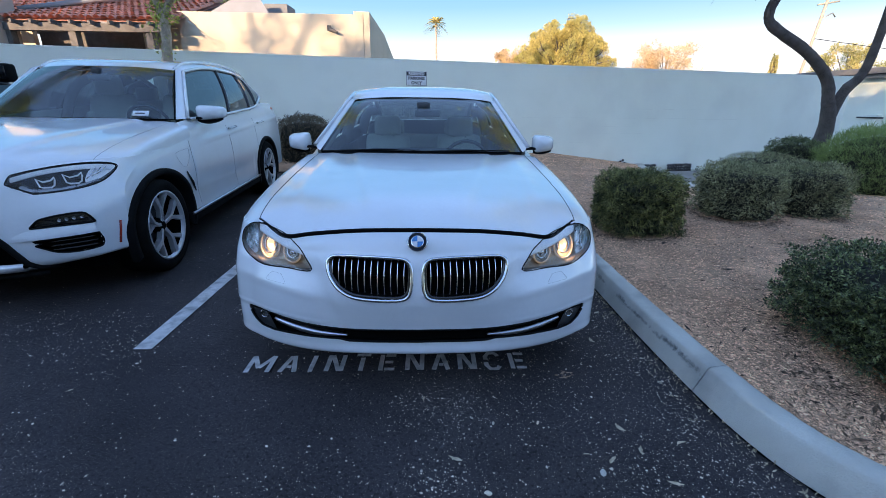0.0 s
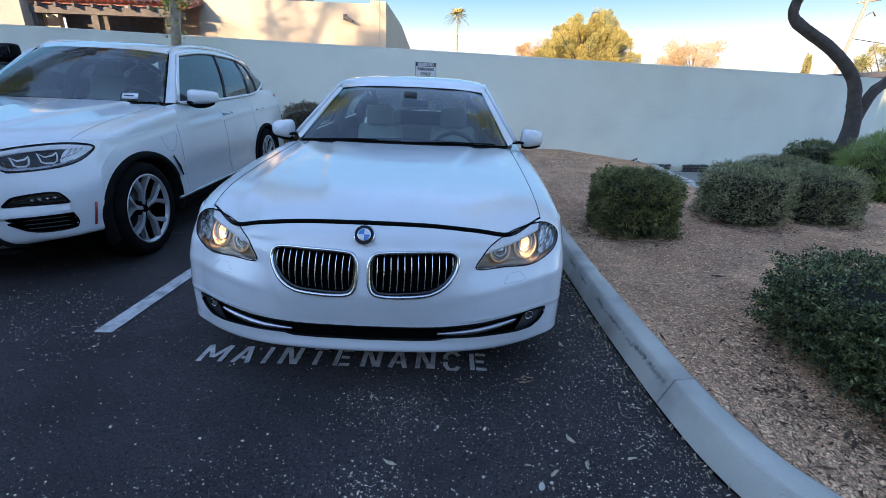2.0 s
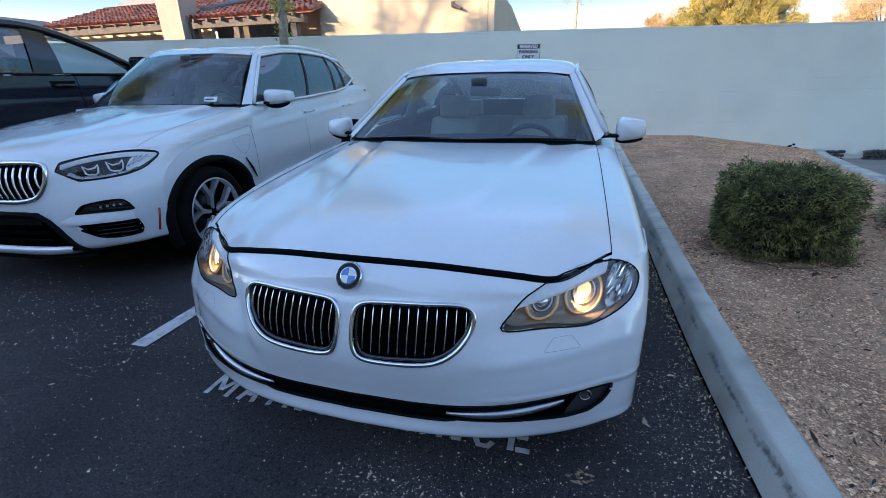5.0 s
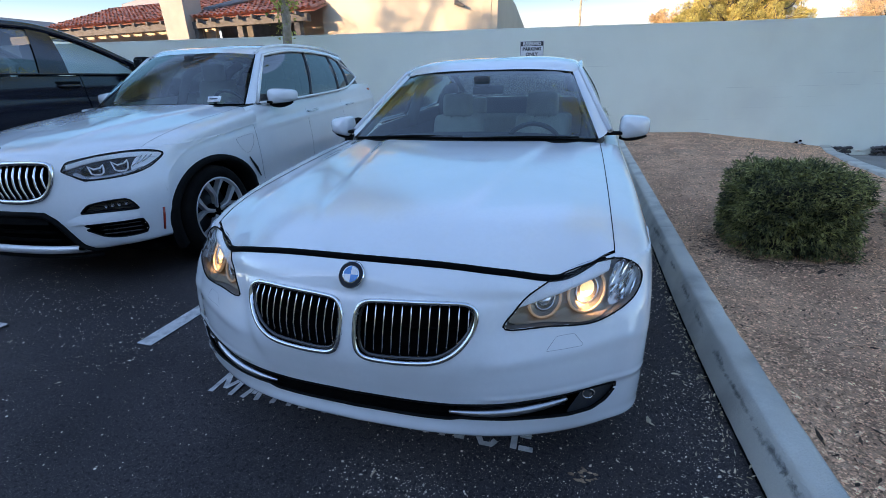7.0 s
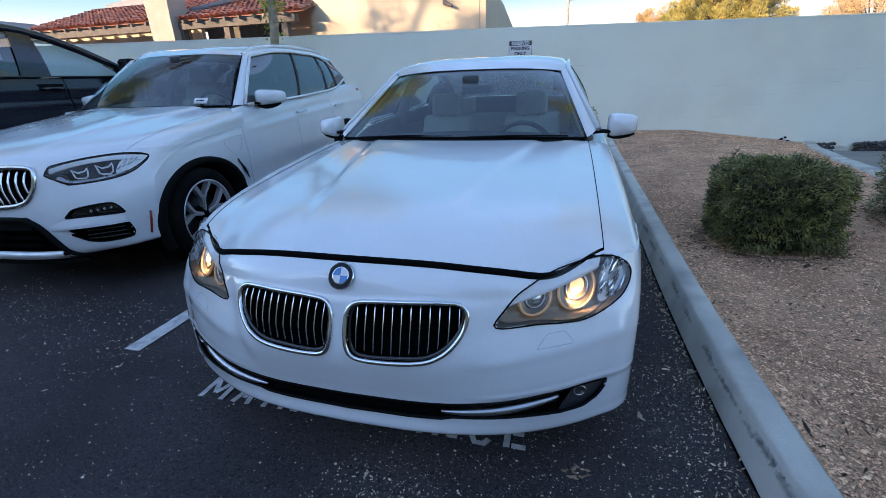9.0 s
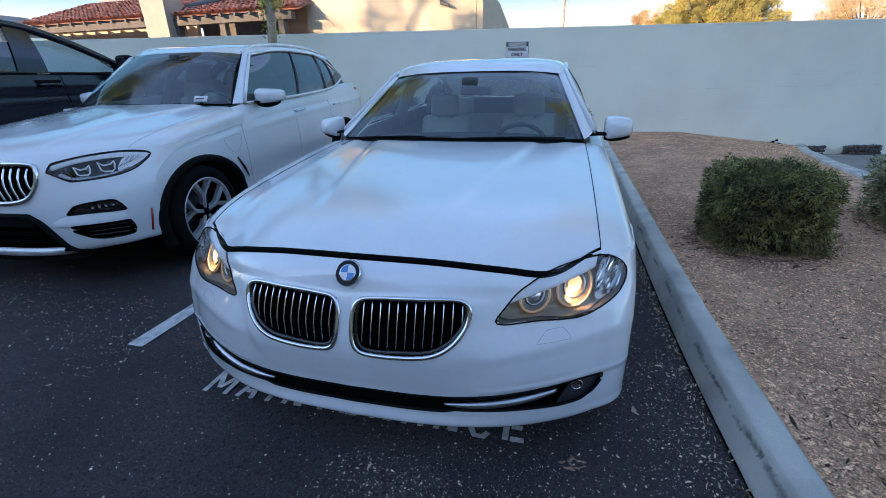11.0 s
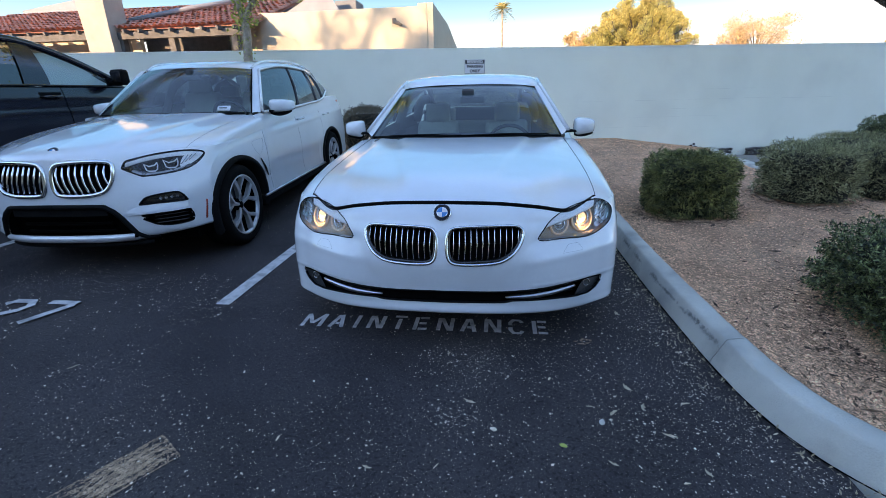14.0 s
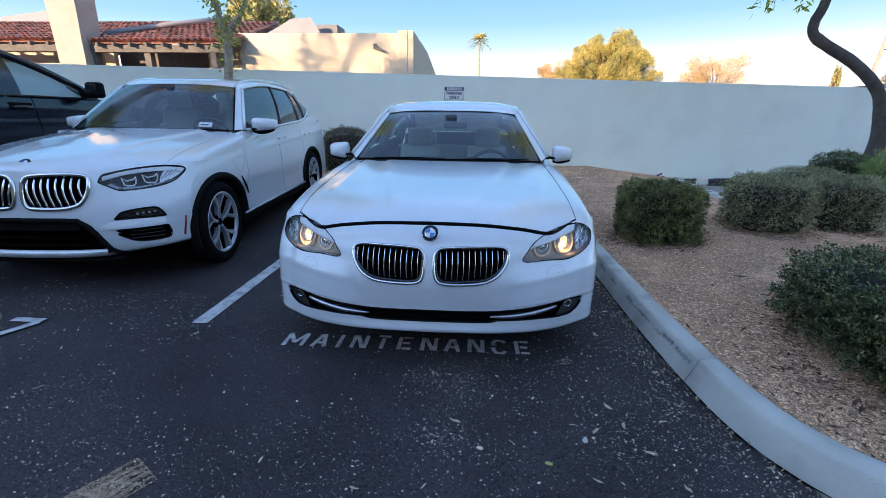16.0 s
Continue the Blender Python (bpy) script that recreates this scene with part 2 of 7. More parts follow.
LEAFDRY = material("dry_leaf", (0.40, 0.25, 0.14), 0.8, second=(0.12, 0.075, 0.045), scale=20, rand=0.4, translucent=0.15)
LEAFGOLD = material("olive_tree_leaf", (0.60, 0.50, 0.22), 0.6, second=(0.34, 0.33, 0.12), scale=0.6, rand=0.4, translucent=0.35)
LEAFYELLOW = material("yellow_green_leaf", (0.50, 0.52, 0.13), 0.6, second=(0.30, 0.34, 0.08), scale=0.8, rand=0.4, translucent=0.35)
LEAFPINE = material("pine_needle", (0.62, 0.49, 0.16), 0.6, second=(0.36, 0.33, 0.11), scale=0.7, rand=0.4, translucent=0.35)
LEAFTAN = material("bare_twig_leaf", (0.80, 0.58, 0.31), 0.7, second=(0.50, 0.34, 0.17), scale=1, rand=0.3, translucent=0.3)
LEAFPALM = material("palm_frond", (0.62, 0.52, 0.22), 0.6, rand=0.3, translucent=0.3)
TWIG = material("twig", (0.12, 0.09, 0.065), 0.9, rand=0.3)
POLEWOOD = material("pole_wood", (0.36, 0.30, 0.24), 0.9)
JOINT = material("filled_joint", (0.76, 0.775, 0.68), 0.9, second=(0.68, 0.69, 0.61), scale=6)
SIGNWHITE = material("sign_white", (0.84, 0.85, 0.86), 0.5)
SIGNINK = material("sign_black", (0.03, 0.03, 0.035), 0.5)
METALGREY = material("grey_metal", (0.3, 0.31, 0.32), 0.5, 0.6)


def sky_material():
    """Pale late-afternoon sky: white towards the horizon, bluer higher up."""
    m = bpy.data.materials.new("pale_sky")
    m.use_nodes = True
    n, l = m.node_tree.nodes, m.node_tree.links
    n.remove(n["Principled BSDF"])
    em = n.new("ShaderNodeEmission")
    tc = n.new("ShaderNodeTexCoord")
    sp = n.new("ShaderNodeSeparateXYZ")
    l.new(tc.outputs["Object"], sp.inputs[0])
    lean = n.new("ShaderNodeMath")
    lean.operation = "MULTIPLY_ADD"
    lean.inputs[1].default_value = -0.02
    l.new(sp.outputs[0], lean.inputs[0])
    l.new(sp.outputs[2], lean.inputs[2])
    r = n.new("ShaderNodeMapRange")
    r.inputs[1].default_value, r.inputs[2].default_value = 0.0, 125.0
    l.new(lean.outputs[0], r.inputs[0])
    cr = n.new("ShaderNodeValToRGB")
    e = cr.color_ramp.elements
    e[0].position, e[0].color = 0.0, (.30, .31, .31, 1)
    e[1].position, e[1].color = .92, (.055, .145, .250, 1)
    for p, c in ((.36, (.275, .30, .305)), (.49, (.15, .235, .275)), (.62, (.095, .188, .255))):
        x = e.new(p)
        x.color = (*c, 1)
    l.new(r.outputs[0], cr.inputs[0])
    l.new(cr.outputs[0], em.inputs[0])
    l.new(em.outputs[0], n["Material Output"].inputs[0])
    return m


SKYSHEET = sky_material()


# ---- mesh helpers ----
def part(name, bm, mat, parent=None, label="", smooth=True):
    """Links a bmesh as one mesh object, under parent if there is one."""
    me = bpy.data.meshes.new(name)
    bmesh.ops.recalc_face_normals(bm, faces=bm.faces)
    bm.to_mesh(me)
    bm.free()
    return from_mesh(name, me, mat, parent, label, smooth)


def from_mesh(name, me, mat, parent=None, label="", smooth=True):
    me.materials.append(mat)
    if smooth:
        me.polygons.foreach_set("use_smooth", [True] * len(me.polygons))
    ob = new(name, me)
    if parent:
        ob.parent = parent
    if label:
        ob["label"] = label
    return ob


def raw(name, verts, faces, mat, parent=None, label="", smooth=False):
    me = bpy.data.meshes.new(name)
    me.from_pydata(verts if isinstance(verts, list) else verts.tolist(), [], faces if isinstance(faces, list) else faces.tolist())
    me.update()
    return from_mesh(name, me, mat, parent, label, smooth)


def empty(name, m=None):
    ob = new(name)
    if m is not None:
        ob.matrix_world = m
    return ob


def spline(points, count, closed=False):
    """Catmull-Rom through the rows of points (n, ...) at count even parameters."""
    p = np.asarray(points, float)
    n = len(p)
    s = np.linspace(0, n if closed else n - 1, count, endpoint=not closed)
    i = np.minimum(s.astype(int), (n if closed else n - 1) - (0 if closed else 1))
    f = (s - i).reshape((-1,) + (1,) * (p.ndim - 1))
    if closed:
        a, b, c, d = p[(i - 1) % n], p[i % n], p[(i + 1) % n], p[(i + 2) % n]
    else:
        q = np.concatenate([[2 * p[0] - p[1]], p, [2 * p[-1] - p[-2]]])
        a, b, c, d = q[i], q[i + 1], q[i + 2], q[i + 3]
    return 0.5 * (2 * b + (c - a) * f + (2 * a - 5 * b + 4 * c - d) * f ** 2 + (3 * b - a - 3 * c + d) * f ** 3)


def net(ctrl, nr, nc):
    """A smooth grid (nr, nc, 3) through a net of control points (rows, columns, 3)."""
    return np.swapaxes(spline(np.swapaxes(spline(ctrl, nr), 0, 1), nc), 0, 1)


def both_sides(g):
    """Mirrors a grid whose first column lies at x = 0."""
    o = g[:, :0:-1].copy()
    o[..., 0] *= -1
    return np.concatenate([o, g], 1)


def grid_bm(g, keep=None, bm=None):
    bm = bm or bmesh.new()
    n, m = g.shape[:2]
    v = {}

    def vert(i, j):
        if (i, j) not in v:
            v[i, j] = bm.verts.new(g[i, j])
        return v[i, j]
    for i in range(n - 1):
        for j in range(m - 1):
            c = (g[i, j] + g[i + 1, j + 1] + g[i + 1, j] + g[i, j + 1]) / 4
            if keep is None or keep(i, j, c):
                bm.faces.new((vert(i, j), vert(i, j + 1), vert(i + 1, j + 1), vert(i + 1, j)))
    return bm


def inside(poly, x, y):
    r, j = False, len(poly) - 1
    for i in range(len(poly)):
        (xi, yi), (xj, yj) = poly[i], poly[j]
        if (yi > y) != (yj > y) and x < (xj - xi) * (y - yi) / (yj - yi) + xi:
            r = not r
        j = i
    return r


def box_bm(x0, y0, z0, x1, y1, z1, bevel=0.0, bm=None, segments=2):
    own = bmesh.new()
    bmesh.ops.create_cube(own, size=1, matrix=Matrix.LocRotScale(((x0 + x1) / 2, (y0 + y1) / 2, (z0 + z1) / 2), None, (abs(x1 - x0), abs(y1 - y0), abs(z1 - z0))))
    if bevel:
        bmesh.ops.bevel(own, geom=own.edges[:], offset=bevel, segments=segments, affect="EDGES", profile=0.6)
    if bm is None:
        return own
    me = bpy.data.meshes.new("t")
    own.to_mesh(me)
    own.free()
    bm.from_mesh(me)
    bpy.data.meshes.remove(me)
    return bm


def tube_bm(points, radius, sides=8, closed=False, flat=1.0, caps=True, bm=None, up=(0, 0, 1)):
    """A tube along points; radius a number or one a point; flat squashes it along its second axis."""
    bm = bm or bmesh.new()
    p = [Vector(q) for q in points]
    n = len(p)
    rings = []
    last = None
    for i in range(n):
        a = p[(i - 1) % n] if closed or i else p[0]
        b = p[(i + 1) % n] if closed or i < n - 1 else p[-1]
        d = (b - a).normalized()
        s = d.cross(Vector(up))
        s = s.normalized() if s.length > 1e-3 else Vector((1, 0, 0))
        if last is not None:
            flow = last - d * last.dot(d)
            s = flow.normalized() if flow.length > 1e-4 else s
        last = s if not closed else None
        t = s.cross(d).normalized()
        r = float(radius[i] if hasattr(radius, "__len__") else radius)
        rings.append([bm.verts.new(p[i] + r * (math.cos(k * math.tau / sides) * s + flat * math.sin(k * math.tau / sides) * t)) for k in range(sides)])
    for i in range(n if closed else n - 1):
        a, b = rings[i], rings[(i + 1) % n]
        for k in range(sides):
            bm.faces.new((a[k], a[(k + 1) % sides], b[(k + 1) % sides], b[k]))
    if caps and not closed:
        bm.faces.new(rings[0])
        bm.faces.new(rings[-1])
    return bm


def lathe_bm(profile, sides=40, axis="x", centre=(0, 0, 0), bm=None):
    """Turns (radius, along) round an axis."""
    bm = bm or bmesh.new()
    c = Vector(centre)
    rings = []
    for r, h in profile:
        ring = []
        for k in range(sides):
            a = k * math.tau / sides
            u, w = r * math.cos(a), r * math.sin(a)
            ring.append(bm.verts.new(c + Vector({"x": (h, u, w), "y": (u, h, w), "z": (u, w, h)}[axis])))
        rings.append(ring)
    for a, b in zip(rings, rings[1:]):
        for k in range(sides):
            bm.faces.new((a[k], a[(k + 1) % sides], b[(k + 1) % sides], b[k]))
    return bm


def patch_bm(poly, depth, rings=6, bm=None):
    """Fills a star-shaped outline (x, z) on the surface y = depth(x, z)."""
    bm = bm or bmesh.new()
    p = np.asarray(poly, float)
    c = p.mean(0)
    rows = []
    for k in range(1, rings + 1):
        q = c + (p - c) * k / rings
        rows.append([bm.verts.new((x, depth(x, z), z)) for x, z in q])
    m = bm.verts.new((c[0], depth(*c), c[1]))
    n = len(p)
    for i in range(n):
        bm.faces.new((m, rows[0][i], rows[0][(i + 1) % n]))
    for a, b in zip(rows, rows[1:]):
        for i in range(n):
            bm.faces.new((a[i], b[i], b[(i + 1) % n], a[(i + 1) % n]))
    return bm


def sheet_bm(a, b, rows=8, bulge=(0, 0, 0)):
    """A ruled sheet between two curves of as many points, bulging midway."""
    a, b = np.asarray(a, float), np.asarray(b, float)
    s = np.linspace(0, 1, rows).reshape(-1, 1, 1)
    return grid_bm(a[None] * (1 - s) + b[None] * s + np.asarray(bulge, float) * (4 * s * (1 - s)))


def leaves(name, places, size, mat, parent=None, width=0.35, seed=0, droop=0.0, outward=None, label=""):
    """Many small leaf blades, one four-cornered blade at each place."""
    r = np.random.default_rng(seed)
    p = np.asarray(places, float)
    n = len(p)
    d = r.normal(size=(n, 3))
    if outward is not None:
        d = d * 0.6 + outward
    d[:, 2] -= droop
    d /= np.linalg.norm(d, axis=1)[:, None]
    s = np.cross(d, r.normal(size=(n, 3)))
    s /= np.linalg.norm(s, axis=1)[:, None]
    ln = size * r.uniform(0.6, 1.4, (n, 1))
    w = ln * width
    v = np.stack([p, p + d * ln * 0.5 + s * w * 0.5, p + d * ln, p + d * ln * 0.5 - s * w * 0.5], 1).reshape(-1, 3)
    f = np.arange(4 * n).reshape(-1, 4)
    return raw(name, v, f, mat, parent, label)


# ---- vehicles ----
def columns(*rows):
    return np.array(rows, float)


class Shell:
    """The nose, hood and wings of a car as one smooth surface, mirrored about x = 0."""

    def __init__(self, ctrl, nr, nc, gap, hood_col, crease=None, skip=1, push=None):
        self.half = net(ctrl, nr, nc)
        if crease:
            self.half[..., 2] += crease(self.half[..., 0], self.half[..., 1], self.half[..., 2])
        if push:
            self.half[..., 1] += push(self.half[..., 0], self.half[..., 1], self.half[..., 2])
        self.skip = skip
        self.full = both_sides(self.half)
        self.mid = nc - 1
        self.gap = round(gap * (nr - 1) / (len(ctrl) - 1))
        self.hood_col = round(hood_col * (nc - 1) / (ctrl.shape[1] - 1))
        front = self.half[: self.gap + 3].reshape(-1, 3)
        self.pts = front

    def y(self, x, z):
        d = (self.pts[:, 0] - abs(x)) ** 2 + (self.pts[:, 2] - z) ** 2
        k = np.argpartition(d, 8)[:8]
        w = 1 / (d[k] + 2e-5)
        return float((self.pts[k, 1] * w).sum() / w.sum())

    def on(self, poly, off=0.0, side=1):
        return [(side * x, self.y(x, z) + off, z) for x, z in poly]

    def body(self, holes, arch=None):
        """Two meshes: the nose with wings, with the holes and the wheel arch cut, and the hood."""
        boxes = [(min(p[0] for p in h), max(p[0] for p in h), min(p[1] for p in h), max(p[1] for p in h), h) for h in holes]

        def cut(c):
            x, z = abs(c[0]), c[2]
            return any(a <= x <= b and e <= z <= f and inside(h, x, z) for a, b, e, f, h in boxes)

        def is_hood(i, j):
            return i >= self.gap and abs(j + 0.5 - self.mid) < self.hood_col
        def in_arch(c):
            return arch and abs(c[0]) > .6 and (c[1] - arch[0]) ** 2 + ((c[2] - arch[1]) / (.775 if c[2] > arch[1] else 1)) ** 2 < arch[2] ** 2
        nose = grid_bm(self.full, lambda i, j, c: not is_hood(i, j) and not in_arch(c) and not (i < self.gap and cut(c)))
        hood = grid_bm(self.full, lambda i, j, c: is_hood(i, j) and i >= self.gap + self.skip)
        return nose, hood


def outline(points, count=48):
    return [tuple(q) for q in spline(points, count, closed=True)]


def shrink(poly, d):
    c = np.mean(poly, 0)
    return [tuple(np.array(p) + (c - p) / (np.linalg.norm(c - p) + 1e-6) * d) for p in poly]


def roundel(parent, centre, radius, tilt):
    """A round badge: dark ring, pale rim, quarters in blue and white."""
    m = pose(*centre, tilt, 0, 0)

    def put(bm, name, mat, label=""):
        bmesh.ops.transform(bm, matrix=m, verts=bm.verts)
        return part(name, bm, mat, badge, label)
    badge = empty("badge")
    badge.parent = parent
    badge["label"] = "round dark-ringed badge with blue and white quarters"
    put(lathe_bm([(0, 0.001), (radius, 0.001), (radius * 1.06, -0.002), (radius, -0.005), (radius * 0.96, -0.006)], 36, "y"), "rim", CHROME)
    put(lathe_bm([(radius * 0.96, -0.0055), (radius * 0.64, -0.0065)], 36, "y"), "ring", NAVY)
    put(lathe_bm([(radius * 0.66, -0.0065), (radius * 0.60, -0.0075)], 36, "y"), "ring", CHROME)
    for k in range(4):
        bm = bmesh.new()
        c = bm.verts.new((0, -0.008, 0))
        arc = [bm.verts.new((radius * 0.60 * math.cos(a), -0.0075, radius * 0.60 * math.sin(a))) for a in np.linspace(k * math.pi / 2, (k + 1) * math.pi / 2, 9)]
        for a, b in zip(arc, arc[1:]):
            bm.faces.new((c, a, b))
        put(bm, "quarter", BLUE if k in (1, 3) else BADGEWHITE)


def wheel(parent, x, y, z, radius, width, side, spokes=5, rim_mat=SATIN, dark=DARKRIM, bold=1.0, ratio=.69, fork=False):
    """Tyre, dark barrel and split spokes with a bright face, facing the car's outside."""
    w = empty("wheel")
    w.parent = parent
    w.matrix_local = pose(x, y, z)
    r = radius
    rr = r * ratio
    h = side * width / 2
    part("tyre", lathe_bm([(rr, -h), (r * 0.93, -h), (r * 0.985, -h * 0.85), (r, -h * 0.5), (r, h * 0.5), (r * 0.985, h * 0.82), (r * 0.93, h * 1.02), ((r + rr) / 2, h * 1.06), (rr * 1.03, h * 0.98), (rr, h * 0.9)], 56), RUBBER, w)
    part("barrel", lathe_bm([(rr, -h), (rr * 0.97, 0), (rr * 0.97, h * 0.6), (rr * 1.0, h * 0.92)], 48), dark, w)
    part("back_plate", lathe_bm([(0.02, -h * .3), (rr * .98, -h * .3)], 32), VOID, w)
    part("rim", lathe_bm([(rr * 1.02, h * 0.9), (rr * 1.03, h * 1.0), (rr * 0.985, h * 1.0), (rr * 0.94, h * 0.78)], 56), rim_mat, w)
    part("brake_disc", lathe_bm([(0.03, h * 0.1), (rr * 0.72, h * 0.1), (rr * 0.72, -h * 0.05)], 40), DARKRIM, w)
    part("hub", lathe_bm([(0, h * 0.72), (rr * 0.11, h * 0.72), (rr * 0.15, h * 0.66), (rr * 0.24, h * 0.6), (rr * 0.24, h * 0.2)], 24), dark, w)
    arms = ((0.10, 0.12, 0.017, 0.68), (0.30, 0.045, 0.015, 0.74), (0.48, 0.05, 0.018, 0.79), (0.62, 0.15, 0.021, 0.82), (0.98, 0.33, 0.028, 0.90)) if fork else ((0.10, 0.10, 0.020, 0.68), (0.36, 0.075, 0.018, 0.76), (0.58, 0.13, 0.017, 0.80), (0.98, 0.27, 0.021, 0.88))
    for k in range(spokes):
        a0 = math.tau * k / spokes + 0.3
        for s in (-1, 1):
            bm = bmesh.new()
            rows = []
            for rad, spread, wd, out in arms:
                ang = a0 + s * spread
                tx, tz = -math.sin(ang), math.cos(ang)
                px, pz = rr * rad * math.cos(ang), rr * rad * math.sin(ang)
                wide = wd * r / 0.36 * bold * .8
                rows.append([bm.verts.new((hh, px + tx * e, pz + tz * e)) for e, hh in ((-wide, h * (out - 0.30)), (-wide * 0.85, h * out), (wide * 0.85, h * (out - .04 * s)), (wide, h * (out - 0.30)))])
            for a, b in zip(rows, rows[1:]):
                for e in range(3):
                    bm.faces.new((a[e], a[e + 1], b[e + 1], b[e]))
            part("spoke", bm, rim_mat, w, smooth=False)
    return w


def side_mesh(parent, xs, top, y0, y1, arches, bottom=0.25, mat=WHITE, side=1, name="side_panel", step=0.025, squat=1.0):
    """A flank: x = xs(y, z), from bottom to top(y), with the wheel arches left open."""
    ys = np.arange(y0, y1 + step, step)
    g = np.zeros((30, len(ys), 3))
    for j, y in enumerate(ys):
        for i, s in enumerate(np.linspace(0, 1, 30)):
            z = bottom + (top(y) - bottom) * s
            g[i, j] = (side * xs(y, z), y, z)
    keep = lambda i, j, c: all((c[1] - a) ** 2 + ((c[2] - b) / (squat if c[2] > b else 1)) ** 2 > r * r for a, b, r in arches)
    return part(name, grid_bm(g, keep), mat, parent)


def arch_lip(parent, x, y, z, r, side, mat, width, depth=0.10, squat=1.0):
    """The lip round a wheel opening, with the dark liner behind it."""
    up = lambda t: math.sin(t) * (squat if math.sin(t) > 0 else 1)
    a = np.linspace(math.radians(-22), math.radians(202), 40)
    rows = []
    for off, rad in ((-0.03, r + width + .004), (0.008, r + width), (0.016, r + width * 0.6), (0.014, r), (-depth, r - 0.005)):
        rows.append([(side * (x(y + rad * math.cos(t), z + rad * up(t)) + off), y + rad * math.cos(t), max(0.2, z + rad * up(t))) for t in a])
    part("wheel_arch", grid_bm(np.array(rows)), mat, parent)
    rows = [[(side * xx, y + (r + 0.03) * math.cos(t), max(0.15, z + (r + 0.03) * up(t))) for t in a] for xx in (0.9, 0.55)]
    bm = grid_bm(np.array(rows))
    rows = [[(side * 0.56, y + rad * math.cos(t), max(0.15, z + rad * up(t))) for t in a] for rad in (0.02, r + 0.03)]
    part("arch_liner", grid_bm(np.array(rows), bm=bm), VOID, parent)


def door_mirror(parent, base, tip, height, side, mat=WHITE, lower=BLACK, thick=1.0, near=0.36, trim_z=0.45, wide=0.36):
    """A mirror housing on a dark foot, with its glass facing backward."""
    ob = empty("door_mirror")
    ob.parent = parent
    bx, by, bz = base
    tx, ty, tz = tip
    c = Vector(((bx * near + tx * (1 - near)), ty, tz))
    hw = abs(tx - bx) * wide + 0.005
    rows = []
    for d, s in ((-0.076, 0.001), (-0.073, 0.5), (-0.055, 0.80), (-0.02, 0.96), (0.03, 1.0), (0.07, 0.98), (0.085, 0.93)):
        ring = []
        for k in range(28):
            a = math.tau * k / 28
            ca, sa = math.cos(a), math.sin(a)
            px = math.copysign(abs(ca) ** 0.48, ca) * hw * s
            pz = math.copysign(abs(sa) ** 0.48, sa) * height / 2 * s
            pz *= 1 - 0.16 * (px / hw) * 1.0
            ring.append((c.x + side * px, c.y + d + 0.03 * (px / hw), c.z + pz))
        rows.append(ring + ring[:1])
    part("housing", grid_bm(np.array(rows)), mat, ob)
    g = rows[-1]
    bm = bmesh.new()
    bm.faces.new([bm.verts.new((x, y - 0.012, z)) for x, y, z in g[:-1]])
    part("mirror_glass", bm, MIRRORGLASS, ob, smooth=False)
    low = [(c.x + side * hw * q, c.y + 0.0 + 0.03 * q, c.z - height * trim_z) for q in np.linspace(-0.98, 0.85, 8)]
    part("lower_trim", tube_bm(low, [e * thick for e in (0.030, 0.050, 0.060, 0.062, 0.058, 0.048, 0.034, 0.012)], 10, flat=0.32, up=(0, 1, 0)), lower, ob)
    foot = spline([(bx - side * 0.03, by + 0.02, bz), (bx + side * 0.04, by + 0.01, bz + 0.005), (c.x - side * hw * 0.6, c.y + 0.01, c.z - height * 0.36)], 8)
    part("foot", tube_bm([tuple(q) for q in foot], np.linspace(0.026, 0.020, 8), 10, flat=0.5), lower, ob)
    return ob


def seat(parent, x, y, z, mat=BEIGE):
    """A front seat seen from ahead: cushion, backrest with side bolsters, headrest on two posts."""
    s = empty("seat")
    s.parent = parent
    s.matrix_local = pose(x, y, z)
    part("cushion", box_bm(-0.25, -0.28, -0.14, 0.25, 0.25, 0.02, 0.05, segments=3), mat, s)
    bm = box_bm(-0.25, 0.16, 0.0, 0.25, 0.30, 0.62, 0.055, segments=3)
    for sx in (-1, 1):
        box_bm(sx * 0.17, 0.12, 0.05, sx * 0.255, 0.26, 0.44, 0.035, bm)
    for v in bm.verts:
        v.co.y += 0.28 * v.co.z
        v.co.x *= 1 - 0.28 * max(0, v.co.z - 0.2)
    part("backrest", bm, mat, s)
    bm = box_bm(-0.135, 0.31, 0.61, 0.135, 0.41, 0.80, 0.04, segments=3)
    for v in bm.verts:
        v.co.x *= 1 - 0.5 * max(0, v.co.z - 0.68)
    part("headrest", bm, mat, s)
    for sx in (-0.06, 0.06):
        part("headrest_post", tube_bm([(sx, 0.33, 0.5), (sx, 0.35, 0.66)], 0.008, 8), CHROME, s)


def steering_wheel(parent, x, y, z):
    w = empty("steering_wheel")
    w.parent = parent
    w.matrix_local = pose(x, y, z, 24, 0, 0)
    ring = [(0.185 * math.cos(a), 0, 0.185 * math.sin(a)) for a in np.linspace(0, math.tau, 32, endpoint=False)]
    part("rim", tube_bm(ring, 0.016, 8, closed=True, up=(0, 1, 0)), DASH, w)
    part("hub", box_bm(-0.08, -0.03, -0.07, 0.08, 0.03, 0.06, 0.02), DASH, w)
    for a in (0.1, math.pi - 0.1, -math.pi / 2):
        part("spoke", tube_bm([(0.05 * math.cos(a), 0, 0.05 * math.sin(a)), (0.18 * math.cos(a), 0, 0.18 * math.sin(a))], 0.017, 6, flat=0.6), DASH, w)


